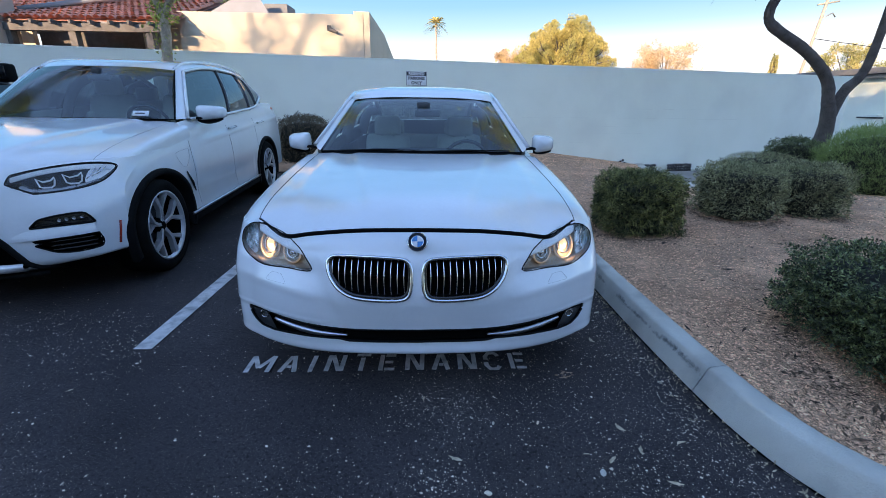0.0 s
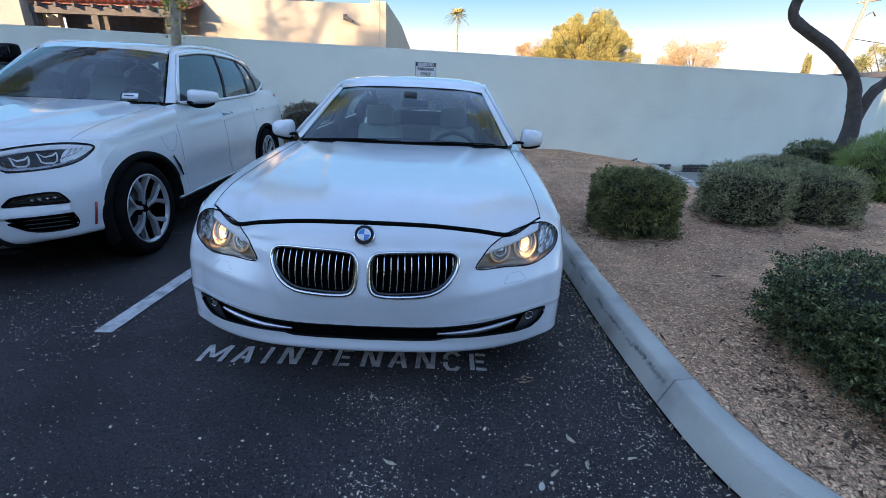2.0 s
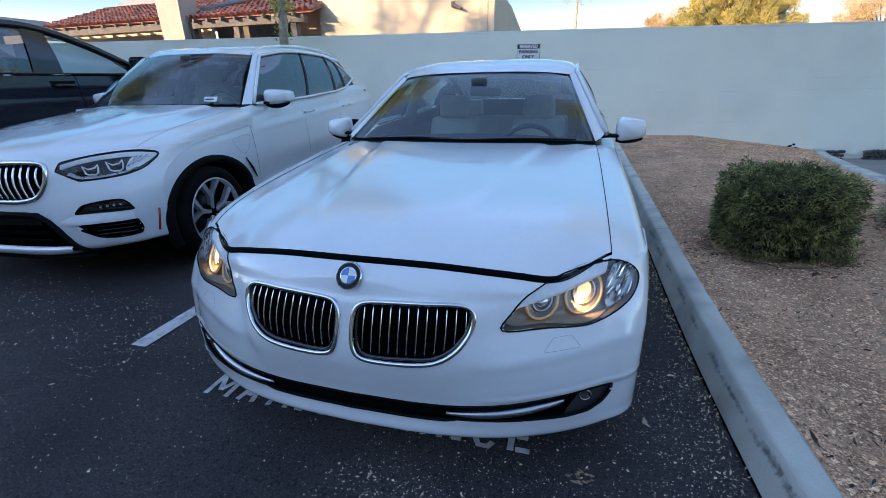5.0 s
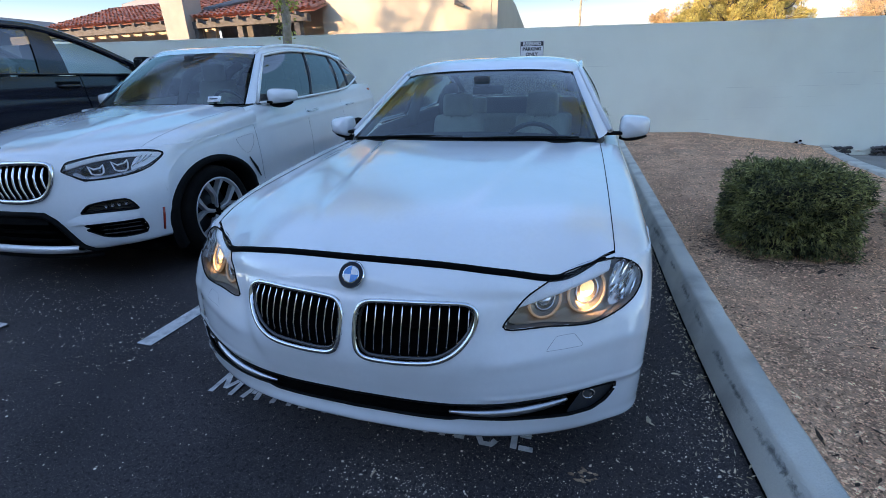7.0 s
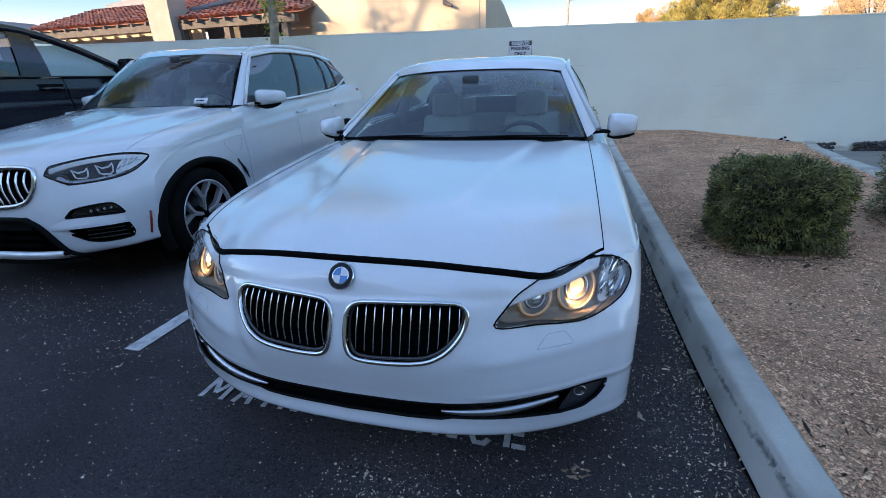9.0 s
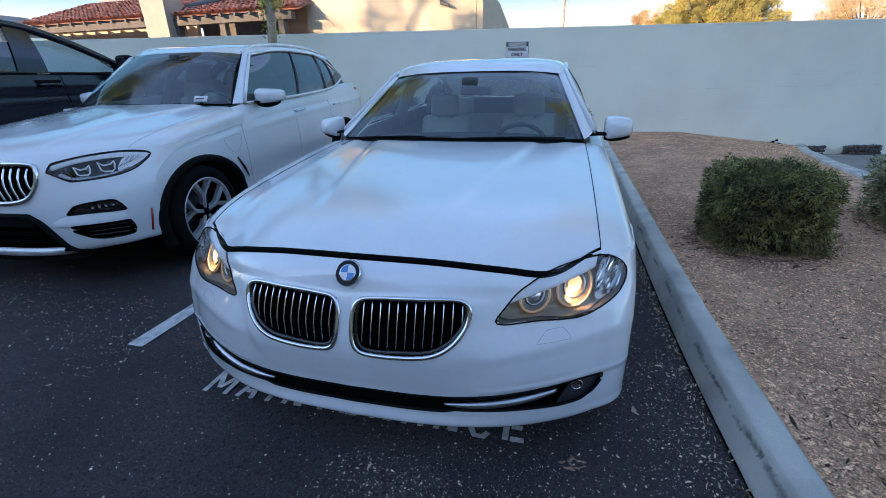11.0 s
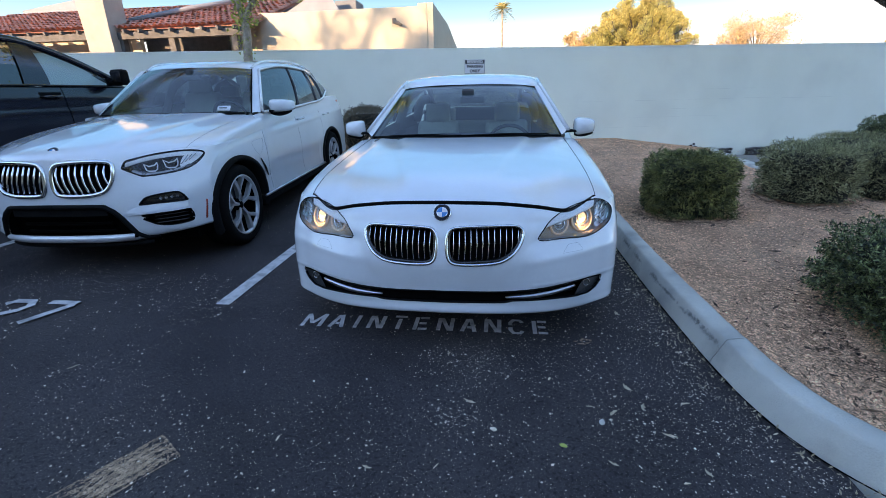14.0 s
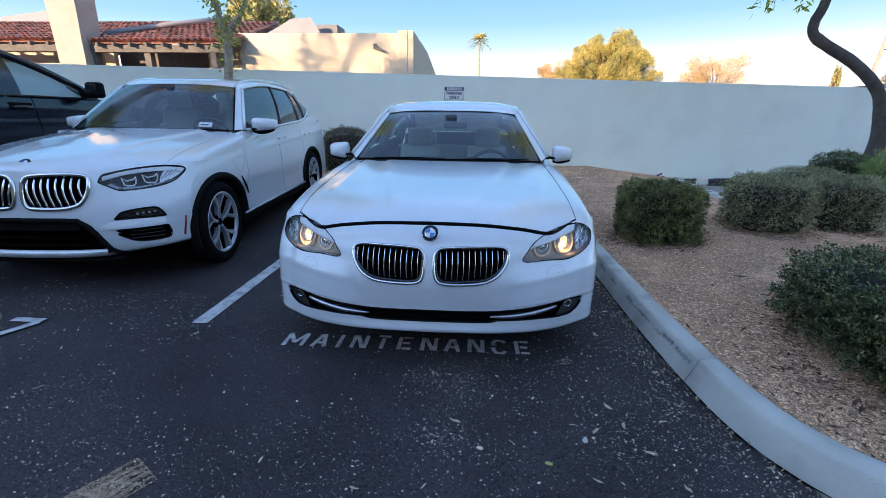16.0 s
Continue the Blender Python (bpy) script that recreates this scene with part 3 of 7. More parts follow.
def cabin(parent, half, y0, y1, floor_z, dash_z, seats, wheel_at, rear):
    """Dark floor and dashboard, seats, steering wheel and rear-view mirror."""
    part("cabin_floor", box_bm(-half, y0, floor_z - 0.05, half, y1, floor_z, 0.01), VOID, parent)
    dash = [[(x, y, z - 0.03 * (x / half) ** 2) for x in np.linspace(-half, half, 13)] for y, z in ((y0 - 0.02, dash_z - 0.01), (y0 + 0.25, dash_z), (y0 + 0.52, dash_z - 0.01), (y0 + 0.60, dash_z - 0.06), (y0 + 0.62, dash_z - 0.35))]
    part("dashboard", grid_bm(np.array(dash)), DASH, parent)
    for s in (-1, 1):
        part("door_card", box_bm(s * half, y0 + 0.4, floor_z, s * (half + 0.02), y1, dash_z - 0.03), DASH, parent)
    for x, y, z in seats:
        seat(parent, x, y, z)
    x, y, z = rear
    b = empty("rear_bench")
    b.parent = parent
    part("backrest", box_bm(-x, y, z, x, y + 0.14, z + 0.55, 0.05, segments=3), BEIGE, b)
    part("cushion", box_bm(-x, y - 0.5, z - 0.12, x, y, z + 0.02, 0.05), BEIGE, b)
    for hx in (-0.36, 0.36):
        part("headrest", box_bm(hx - 0.12, y + 0.06, z + 0.54, hx + 0.12, y + 0.16, z + 0.70, 0.035, segments=3), BEIGE, b)
    steering_wheel(parent, *wheel_at)


def greenhouse(parent, cowl, header, rail, belt, glass_front, roof_rows, rear_glass, trim, side_glass, pillars, glass_side=TINTED, white=WHITE, band=0.03):
    """Windscreen, pillars, side windows, roof and rear window. cowl, header: half curves from x = 0 outward;
    rail, belt: the roof rail and the window sill from front to rear on the +x side."""
    cw, hd = spline(cowl, 14), spline(header, 14)

    def full(c):
        m = c[:0:-1].copy()
        m[:, 0] *= -1
        return np.concatenate([m, c])
    part("windscreen", sheet_bm(full(cw), full(hd), 12, (0, -0.035, 0.02)), glass_front, parent)
    ws = [full(cw) * (1 - s) + full(hd) * s for s in np.linspace(0, 1, 12)]
    edge = np.concatenate([[w[-1] for w in ws]])
    # dark ceramic band round the pane
    part("pane_edge", tube_bm([tuple(q + (0, -0.004, 0)) for q in full(cw)], 0.009, 6, flat=0.6), BLACK, parent)
    rail_p, belt_p = spline(rail, 60), spline(belt, 60)
    for s in (-1, 1):
        m = np.array((s, 1, 1))
        part("pane_edge", tube_bm([tuple(q * m) for q in edge], 0.008, 6), BLACK, parent)
        ap = sheet_bm(edge[:] * m, np.array([rail_a(rail, belt, t) for t in np.linspace(0, 1, 12)]) * m, 6, (s * 0.012, -0.012, 0.004))
        part("front_pillar", ap, white, parent)
        part("side_window", sheet_bm(belt_p * m, rail_p * m, 8, (s * 0.025, 0, 0)), glass_side, parent)
        for t in pillars:
            k = int(t * 59)
            a, b = belt_p[k], rail_p[min(59, k + 2)]
            mid = (a + b) / 2 + (0.030, 0, 0)
            part("door_pillar", tube_bm([tuple(q * m) for q in spline([a + (0.004, 0, 0), mid, b + (0.004, 0, 0)], 9)], 0.017, 6, flat=1.0), GLOSSBLACK, parent)
        ring = np.concatenate([belt_p, rail_p[::-1]])
        part("window_trim", tube_bm([tuple((q + (0.014, 0, 0)) * m) for q in ring], 0.015, 6, closed=True, up=(1, 0, 0)), trim, parent)
    part("roof", grid_bm(both_sides(net(roof_rows, 40, 24))), white, parent)
    lining = net(roof_rows, 24, 14) * (.975, 1, 1) + (0, .012, -.030)
    part("headliner", grid_bm(both_sides(lining)), HEADLINER, parent)
    for s in (-1, 1):
        m = np.array((s, 1, 1))
        a, b = np.array(cw[-1]), np.array(hd[-1])
        part("inner_pillar", tube_bm([tuple((a * (1 - t) + b * t + (.012, .05, -.012)) * m) for t in np.linspace(0, .97, 8)], .032, 8), PILLARTRIM, parent)
        part("inner_rail", tube_bm([tuple((q + (-.052, 0, -.022)) * m) for q in rail_p], .026, 8), HEADLINER, parent)
        for t, wide in zip(pillars, (.05, .055, .045)):
            k = int(t * 59)
            part("inner_pillar", tube_bm([tuple((q + (-.045, 0, 0)) * m) for q in spline([belt_p[k] + (0, 0, -.1), (belt_p[k] + rail_p[k]) / 2 + (.02, 0, 0), rail_p[min(59, k + 2)] + (0, 0, -.07)], 8)], wide, 8), PILLARTRIM, parent)
    part("rear_window", sheet_bm(full(spline(rear_glass[0], 10)), full(spline(rear_glass[1], 10)), 8, (0, 0.03, 0.02)), TINTED, parent)


def rail_a(rail, belt, t):
    """A point on the front edge of the side window, from the sill up to the rail's first bend."""
    a, b = np.array(belt[0]), np.array(rail[0])
    return a * (1 - t) + b * t


def sedan():
    car = empty("parked_sedan", pose(-0.005, 1.66, 0.0, 0.2, 0, 0.6))
    tagged(car, "white four-door sedan with lit warm headlights parked nose out", "car")
    X = (0, 0.25, 0.45, 0.62, 0.772, 0.893, 0.938)

    def row(ys, zs, xs=X):
        zs = zs if hasattr(zs, "__len__") else [zs] * 7
        return list(zip(xs, ys, zs))
    ctrl = columns(
        row((.12, .13, .18, .26, .37, .49, .60), (.226, .224, .212, .199, .201, .210, .215)),
        row((.030, .042, .086, .160, .248, .360, .60), (.256, .254, .242, .229, .230, .236, .238)),
        row((.030, .040, .076, .144, .235, .350, .60), (.311, .308, .297, .287, .284, .286, .29)),
        row((.027, .038, .075, .146, .241, .349, .60), (.378, .378, .377, .378, .382, .386, .388)),
        row((.022, .034, .070, .142, .238, .346, .60), .44),
        row((.02, .034, .075, .155, .248, .355, .60), .53),
        row((.045, .060, .115, .197, .285, .392, .61), .615),
        row((.08, .092, .15, .235, .338, .462, .63), (.70, .698, .69, .685, .685, .685, .675)),
        row((.145, .165, .205, .29, .42, .54, .68), (.795, .786, .762, .726, .772, .754, .70)),
        row((.40, .41, .44, .50, .60, .68, .76), (.872, .870, .858, .845, .838, .808, .745), (0, .25, .45, .62, .768, .881, .938)),
        row((.85, .86, .87, .90, .95, 1.0, 1.02), (.918, .917, .911, .896, .882, .858, .778), (0, .25, .45, .62, .771, .883, .938)),
        row((1.25, 1.26, 1.28, 1.31, 1.36, 1.38, 1.38), (.945, .945, .941, .932, .918, .895, .808), (0, .25, .45, .62, .775, .885, .93)),
        row((1.53, 1.54, 1.57, 1.62, 1.69, 1.70, 1.70), (.955, .955, .954, .951, .944, .92, .83), (0, .25, .45, .62, .775, .885, .93)))
    def crease(x, y, z):
        """Two soft folds running back over the hood."""
        on = np.clip((y - .17) / .35, 0, 1) * (z > .75)
        fold = .20 + .30 * np.clip((y - .15) / 1.4, 0, 1)
        outer = .60 + .06 * np.clip((y - .15) / 1.4, 0, 1)
        return on * (.012 / (1 + np.exp(-(fold - x) / .010)) - .008 + .006 * np.exp(-((x - outer) / .05) ** 2))
    def push(x, y, z):
        """The centre of the nose stands proud of its flanks."""
        edge = .405 + .08 * np.clip((z - .60) / .2, -1, 1)
        hold = np.clip((z - .40) / .10, 0, 1) * np.clip((.74 - z) / .14, 0, 1)
        outer = np.clip((x - .38) / .08, 0, 1) * np.clip((z - .385) / .02, 0, 1)
        across = np.clip((x - .42) / .4, 0, 1)
        ledge = outer * (.005 / (1 + np.exp((z - .402 - .012 * across) / .003)) + .0045 * np.exp(-((z - .515 - .03 * across) / .022) ** 2))
        return (.006 - .013 / (1 + np.exp((x - edge) / .012))) * hold - ledge
    def flank(y, z):
        t = (z - 0.55) / 0.45
        return (0.938 - 0.012 * max(0, 1.0 - y) - 0.012 * max(0, -t) - 0.045 * max(0, t) ** 2) * (1 - 0.05 * max(0, (y - 3.9)) ** 2)
    for k in range(len(ctrl)):
        ctrl[k, 6, 0] = flank(ctrl[k, 6, 1], ctrl[k, 6, 2])
    sh = Shell(ctrl, 145, 92, 8, 4, crease, push=push)
    grille = outline([(.024, .605), (.026, .655), (.045, .685), (.10, .694), (.22, .698), (.33, .696), (.375, .683), (.386, .653), (.374, .612), (.336, .566), (.275, .535), (.18, .525), (.09, .525), (.048, .535), (.03, .56)], 60)
    lamp = outline([(.466, .617), (.488, .662), (.532, .706), (.60, .730), (.67, .745), (.74, .757), (.80, .752), (.85, .725), (.868, .69), (.845, .652), (.79, .622), (.73, .605), (.677, .603), (.58, .611)], 60)
    slot = [(0, .318), (.14, .318), (.31, .317), (.345, .325), (.45, .321), (.55, .315), (.67, .305), (.74, .308), (.785, .330), (.818, .386), (.74, .392), (.66, .388), (.5, .379), (.32, .375), (0, .377)]
    nose, hood = sh.body([grille, lamp, slot])
    part("front_body", nose, WHITE, car)
    part("hood", hood, WHITE, car)
    gp = sh.full[sh.gap]
    inner = [tuple(p + (0, .010, -.0045)) for p in gp[sh.mid - sh.hood_col: sh.mid + sh.hood_col + 1]]
    part("hood_seal", tube_bm(inner, [0.019 * min(1, .22 + 4.5 * min(k, len(inner) - 1 - k) / len(inner)) for k in range(len(inner))], 8, flat=0.7), VOID, car, "black rubber seal in the hood gap")
    for s in (-1, 1):
        line = [tuple(sh.full[i, sh.mid + s * sh.hood_col] + (0, 0, 0.0005)) for i in range(sh.gap, 145, 3)]
        part("shut_line", tube_bm(line, 0.0017, 5), VOID, car)
    # kidney grilles
    for s in (-1, 1):
        g = empty("kidney_grille")
        g.parent = car
        part("frame", tube_bm(sh.on(grille, -0.002, s), 0.0078, 8, closed=True, up=(0, 1, 0)), CHROME, g)
        part("frame", tube_bm(sh.on(shrink(grille, .010), 0.010, s), 0.007, 8, closed=True, up=(0, 1, 0)), GLOSSBLACK, g)
        deep = shrink(grille, -0.004)
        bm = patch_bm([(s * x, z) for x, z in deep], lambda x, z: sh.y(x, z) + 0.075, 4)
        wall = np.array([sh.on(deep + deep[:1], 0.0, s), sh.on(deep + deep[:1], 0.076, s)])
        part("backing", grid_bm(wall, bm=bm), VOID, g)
        for x in np.linspace(.053, .360, 12):
            zs = [z for z in np.linspace(.50, .72, 90) if inside(grille, x, z)]
            if zs:
                z0, z1 = min(zs) + .006, max(zs) - .006
                pts = [(s * (x + .004 * math.sin(3 * q)), sh.y(x, z) + .022 - .012 * math.sin(math.pi * q), z) for q, z in ((q, z0 + (z1 - z0) * q) for q in np.linspace(0, 1, 9))]
                part("slat", tube_bm(pts, 0.0075, 6, up=(1, 0, 0), flat=.34), CHROME, g)
        part("cross_bar", tube_bm([(s * x, sh.y(x, .60) + .06, .60) for x in np.linspace(.04, .37, 8)], 0.006, 6), VOID, g)
    # headlights
    for s in (-1, 1):
        h = empty("headlight")
        h.parent = car
        h["label"] = "clear headlight with a warm lit projector lamp"
        part("lens", patch_bm([(s * x, z) for x, z in shrink(lamp, .004)], lambda x, z: sh.y(x, z) - 0.002, 8), CLEAR, h)
        part("lens_seal", tube_bm(sh.on(lamp, -0.001, s), 0.0026, 6, closed=True, up=(0, 1, 0)), BLACK, h)
        bm = patch_bm([(s * x, z) for x, z in shrink(lamp, -.004)], lambda x, z: max(sh.y(x, z) + .03, sh.y(x, z) * .4 + .27), 6)
        deep = shrink(lamp, -.004)
        wall = np.array([sh.on(deep + deep[:1], 0.003, s), [(s * x, max(sh.y(x, z) + .03, sh.y(x, z) * .4 + .27), z) for x, z in deep + deep[:1]]])
        part("housing", grid_bm(wall, bm=bm), BEZEL, h)
        low = outline([(.472, .617), (.494, .660), (.55, .680), (.62, .692), (.70, .708), (.765, .722), (.80, .69), (.80, .632), (.755, .613), (.73, .607), (.677, .605), (.58, .612)], 40)
        part("tray", patch_bm([(s * x, z) for x, z in low], lambda x, z: sh.y(x, z) + .010 + .038 * min(1, max(0, (z - .605) / .016)), 6), TRAY, h, "smoked bronze tray lit warm by the lamp")
        browline = spline([(.498, .664), (.55, .674), (.61, .684), (.67, .697), (.725, .712), (.758, .723)], 24)
        toplip = spline([(.496, .668), (.518, .690), (.556, .712), (.62, .732), (.70, .747), (.765, .752)], 24)
        brow = []
        for q, d in ((0, .010), (.35, .011), (.7, .014), (.95, .018), (1.0, .024), (1.0, .040)):
            brow.append([(s * (a[0] * (1 - q) + c[0] * q), sh.y(a[0] * (1 - q) + c[0] * q, a[1] * (1 - q) + c[1] * q) + d, a[1] * (1 - q) + c[1] * q) for a, c in zip(toplip, browline)])
        part("brow", grid_bm(np.array(brow)), LAMPWHITE, h, "pale silver brow inside the headlight")
        for x, z, r, lit in ((.572, .668, .045, 0), (.695, .677, .055, 1)):
            def disc(e, a, d, up=0.0):
                px, pz = x + r * e * math.cos(a), z + r * e * math.sin(a)
                return (s * px, sh.y(px, pz) + .032 + d, pz + up)
            turn = np.linspace(0, math.tau, 28, endpoint=False)
            part("light_ring", tube_bm([disc(1, a, 0) for a in turn], 0.0042, 6, closed=True, up=(0, 1, 0)), LITSOFT, h)
            whole = np.linspace(0, math.tau, 29)
            part("bowl", grid_bm(np.array([[disc(e, a, d) for a in whole] for e, d in ((.96, .002), (.86, .005), (.70, .010), (.45, .011), (.02, .011))])), BOWL, h)
            part("projector", grid_bm(np.array([[disc(e, a, d, .005 * lit) for a in whole] for e, d in ((.02, -.002), (.18, .0), (.30, .004), (.40, .009))])), LIT if lit else REFLECTOR, h)
            part("bulb_rim", tube_bm([disc(.60, a, .007) for a in turn], .0035, 5, closed=True, up=(0, 1, 0)), REFLECTOR, h)
        ind = outline([(.768, .632), (.762, .69), (.79, .742), (.842, .722), (.856, .69), (.832, .652)], 24)
        part("indicator_backing", patch_bm([(s * x, z) for x, z in ind], lambda x, z: sh.y(x, z) + .026, 4), LAMPSILVER, h, "chrome-bright faceted indicator chamber")
        fq = np.random.default_rng(77)
        for k in range(44):
            cx, cz = fq.uniform(.768, .846), fq.uniform(.640, .735)
            if not inside(ind, cx, cz):
                continue
            ln, wd, tl = fq.uniform(.008, .022), fq.uniform(.002, .006), fq.uniform(.6, 1.2)
            bm = bmesh.new()
            vs = []
            for e, g in ((-1, -.3), (.1, -1), (1, .3), (-.1, 1)):
                fx, fz = cx + e * ln * math.cos(tl) - g * wd * math.sin(tl), cz + e * ln * math.sin(tl) + g * wd * math.cos(tl)
                vs.append(bm.verts.new((s * fx, sh.y(fx, fz) + .016 + fq.uniform(-.006, .007), fz)))
            bm.faces.new(vs)
            part("facet", bm, (CHROME, CHROME, GLOSSBLACK)[k % 3], h, smooth=False)
        bulb = bpy.data.lights.new("headlight_bulb", "SPOT")
        bulb.spot_size, bulb.spot_blend = radians(124), .4
        bulb.energy = BULB
        bulb.color = (1.0, .60, .24)
        bulb.shadow_soft_size = .008
        lamp_ob = new("headlight_bulb", bulb)
        lamp_ob.parent = h
        lamp_ob.matrix_local = pose(s * .690, sh.y(.692, .660) + .012, .664, 58, 0, 0)
    # lower intake with trim blades and fog lights
    intake = empty("lower_intake")
    intake.parent = car
    lowz = lambda x: float(np.interp(abs(x), [0, .14, .31, .345, .45, .55, .67, .74, .785, .805], [.318, .318, .317, .325, .321, .315, .305, .308, .330, .362]))
    upz = lambda x: float(np.interp(abs(x), [0, .32, .5, .66, .74, .81], [.377, .375, .379, .388, .392, .387]))
    xs = np.linspace(-.805, .805, 120)
    g = np.array([[(x, sh.y(x, upz(x)), upz(x) + .002) for x in xs], [(x, sh.y(x, upz(x)) + .07, upz(x) + .002) for x in xs], [(x, sh.y(x, lowz(x)) + .07, lowz(x) - .002) for x in xs], [(x, sh.y(x, lowz(x)), lowz(x) - .002) for x in xs]])
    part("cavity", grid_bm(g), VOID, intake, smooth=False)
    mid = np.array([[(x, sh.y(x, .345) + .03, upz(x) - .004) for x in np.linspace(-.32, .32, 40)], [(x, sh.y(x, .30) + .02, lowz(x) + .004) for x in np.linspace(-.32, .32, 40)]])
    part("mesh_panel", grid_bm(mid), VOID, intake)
    part("upper_edge", tube_bm([(x, sh.y(x, upz(x)) + .002, upz(x)) for x in xs], 0.005, 6), BLACK, intake)
    part("lower_edge", tube_bm([(x, sh.y(x, lowz(x)) + .002, lowz(x)) for x in xs], 0.005, 6), BLACK, intake)
    for s in (-1, 1):
        blade = [(s * x, sh.y(x, z) + .008, z) for x, z in ((.31, .342), (.38, .342), (.46, .344), (.54, .350), (.61, .358), (.66, .364))]
        part("trim_blade", tube_bm([tuple(q) for q in spline(blade, 24)], [0.003 + 0.0155 * math.sin(math.pi * (k + 1) / 26) ** .8 for k in range(24)], 8, flat=0.8), SATIN, intake, "satin aluminium trim blade")
        part("blade_backing", tube_bm([(s * x, sh.y(x, .31) + .03, z) for x, z in ((.33, .344), (.45, .344), (.55, .345), (.65, .347))], [0.010, .016, .020, .018], 8), BLACK, intake)
        f = empty("fog_light")
        f.parent = car
        pod = outline([(.665, .304), (.69, .352), (.72, .384), (.80, .380), (.788, .338), (.745, .310), (.70, .302)], 30)
        part("surround", patch_bm([(s * x, z) for x, z in pod], lambda x, z: sh.y(x, z) + .014, 4), FOGGREY, f)
        part("reflector", lathe_bm([(.018, -.002), (.015, .006), (.008, .014), (0, .016)], 24, "y", (s * .726, sh.y(.726, .364) + .008, .364)), REFLECTOR, f)
        part("rim", tube_bm([(s * .726 + .018 * math.cos(a), sh.y(.726, .364) + .006 + .3 * .018 * math.cos(a) * s, .364 + .018 * math.sin(a)) for a in np.linspace(0, math.tau, 24, endpoint=False)], .0028, 6, closed=True, up=(0, 1, 0)), CHROME, f)
        # washer cover
        wash = [(.588, .545), (.592, .552), (.612, .578), (.618, .581), (.662, .582), (.668, .579), (.692, .552), (.690, .546), (.64, .545)]
        part("washer_cover", tube_bm(sh.on(wash, -.0002, s), .0007, 4, closed=True, up=(0, 1, 0)), METALGREY, car)
    roundel(car, (0, sh.y(0, .758) - 0.003, .758), .041, -36)
    # black slab added under the lip to darken it like shade
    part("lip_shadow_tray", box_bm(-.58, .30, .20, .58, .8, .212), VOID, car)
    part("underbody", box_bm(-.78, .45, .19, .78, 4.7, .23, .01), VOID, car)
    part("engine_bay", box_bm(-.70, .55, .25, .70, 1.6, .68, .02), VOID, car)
    # flanks and wheels
    c6 = sh.half[:, -1]
    ys, zs = c6[60:, 1], c6[60:, 2]
    def top(y):
        return float(np.interp(y, np.concatenate([ys, [2.2, 3.5, 4.4, 4.85]]), np.concatenate([zs, [.93, .97, .98, .93]])))
    for s in (-1, 1):
        side_mesh(car, flank, top, .61, 4.85, [(1.0, .33, .368), (3.93, .33, .368)], .21, WHITE, s)
        shoulder = np.array([[(s * flank(y, top(y)), y, top(y)) for y in np.linspace(1.70, 4.85, 30)], [(s * (flank(y, top(y)) - .03), y, top(y) + .03) for y in np.linspace(1.70, 4.85, 30)], [(s * min(.80, flank(y, top(y)) - .06), y, top(y) + .035 + (.0 if y < 4 else -.01)) for y in np.linspace(1.70, 4.85, 30)]])
        part("shoulder", grid_bm(shoulder), WHITE, car)
        for y in (1.0, 3.93):
            arch_lip(car, flank, y, .33, .355, s, WHITE, .03)
            wheel(car, s * .80, y, .325, .325, .24, s)
        door_mirror(car, (s * .84, 1.86, .965), (s * 1.07, 1.94, 1.0), .13, s, thick=.42)
        part("sill", box_bm(s * .80, 1.28, .19, s * .93, 3.42, .26, .02), WHITE, car)
    greenhouse(car,
               [(0, 1.60, .968), (.30, 1.615, .968), (.55, 1.655, .961), (.765, 1.715, .952)],
               [(0, 2.27, 1.342), (.25, 2.28, 1.340), (.45, 2.31, 1.331), (.59, 2.37, 1.314)],
               [(.635, 2.42, 1.335), (.635, 2.8, 1.39), (.625, 3.2, 1.388), (.60, 3.5, 1.345), (.60, 3.9, 1.19)],
               [(.825, 1.84, .985), (.845, 2.4, 1.00), (.835, 3.1, 1.01), (.82, 3.6, 1.03), (.74, 4.0, 1.09)],
               WINDSCREEN,
               columns([(0, 2.27, 1.348), (.3, 2.28, 1.345), (.5, 2.33, 1.332), (.605, 2.38, 1.319), (.64, 2.42, 1.308)],
                       [(0, 2.5, 1.423), (.3, 2.5, 1.420), (.48, 2.52, 1.408), (.60, 2.54, 1.385), (.645, 2.56, 1.352)],
                       [(0, 2.9, 1.452), (.3, 2.9, 1.448), (.48, 2.9, 1.435), (.60, 2.9, 1.415), (.645, 2.9, 1.385)],
                       [(0, 3.3, 1.440), (.3, 3.3, 1.436), (.48, 3.3, 1.42), (.575, 3.3, 1.40), (.605, 3.3, 1.385)],
                       [(0, 3.6, 1.385), (.3, 3.6, 1.38), (.48, 3.58, 1.365), (.56, 3.56, 1.345), (.585, 3.55, 1.33)]),
               ([(0, 3.62, 1.38), (.3, 3.62, 1.375), (.55, 3.57, 1.345)], [(0, 4.2, 1.09), (.35, 4.2, 1.085), (.68, 4.1, 1.07)]),
               WHITE, None, (.42, .86), CABINGLASS)
    deck = columns([(0, 4.2, 1.085), (.4, 4.2, 1.08), (.7, 4.12, 1.06), (.80, 4.1, 1.0)],
                   [(0, 4.6, 1.09), (.4, 4.6, 1.08), (.7, 4.55, 1.04), (.80, 4.5, .98)],
                   [(0, 4.82, 1.06), (.4, 4.8, 1.05), (.7, 4.75, 1.0), (.80, 4.7, .95)],
                   [(0, 4.88, .80), (.4, 4.87, .8), (.7, 4.82, .75), (.86, 4.72, .7)],
                   [(0, 4.90, .5), (.4, 4.88, .5), (.7, 4.83, .48), (.88, 4.72, .45)],
                   [(0, 4.82, .25), (.4, 4.8, .25), (.7, 4.75, .25), (.85, 4.65, .25)])
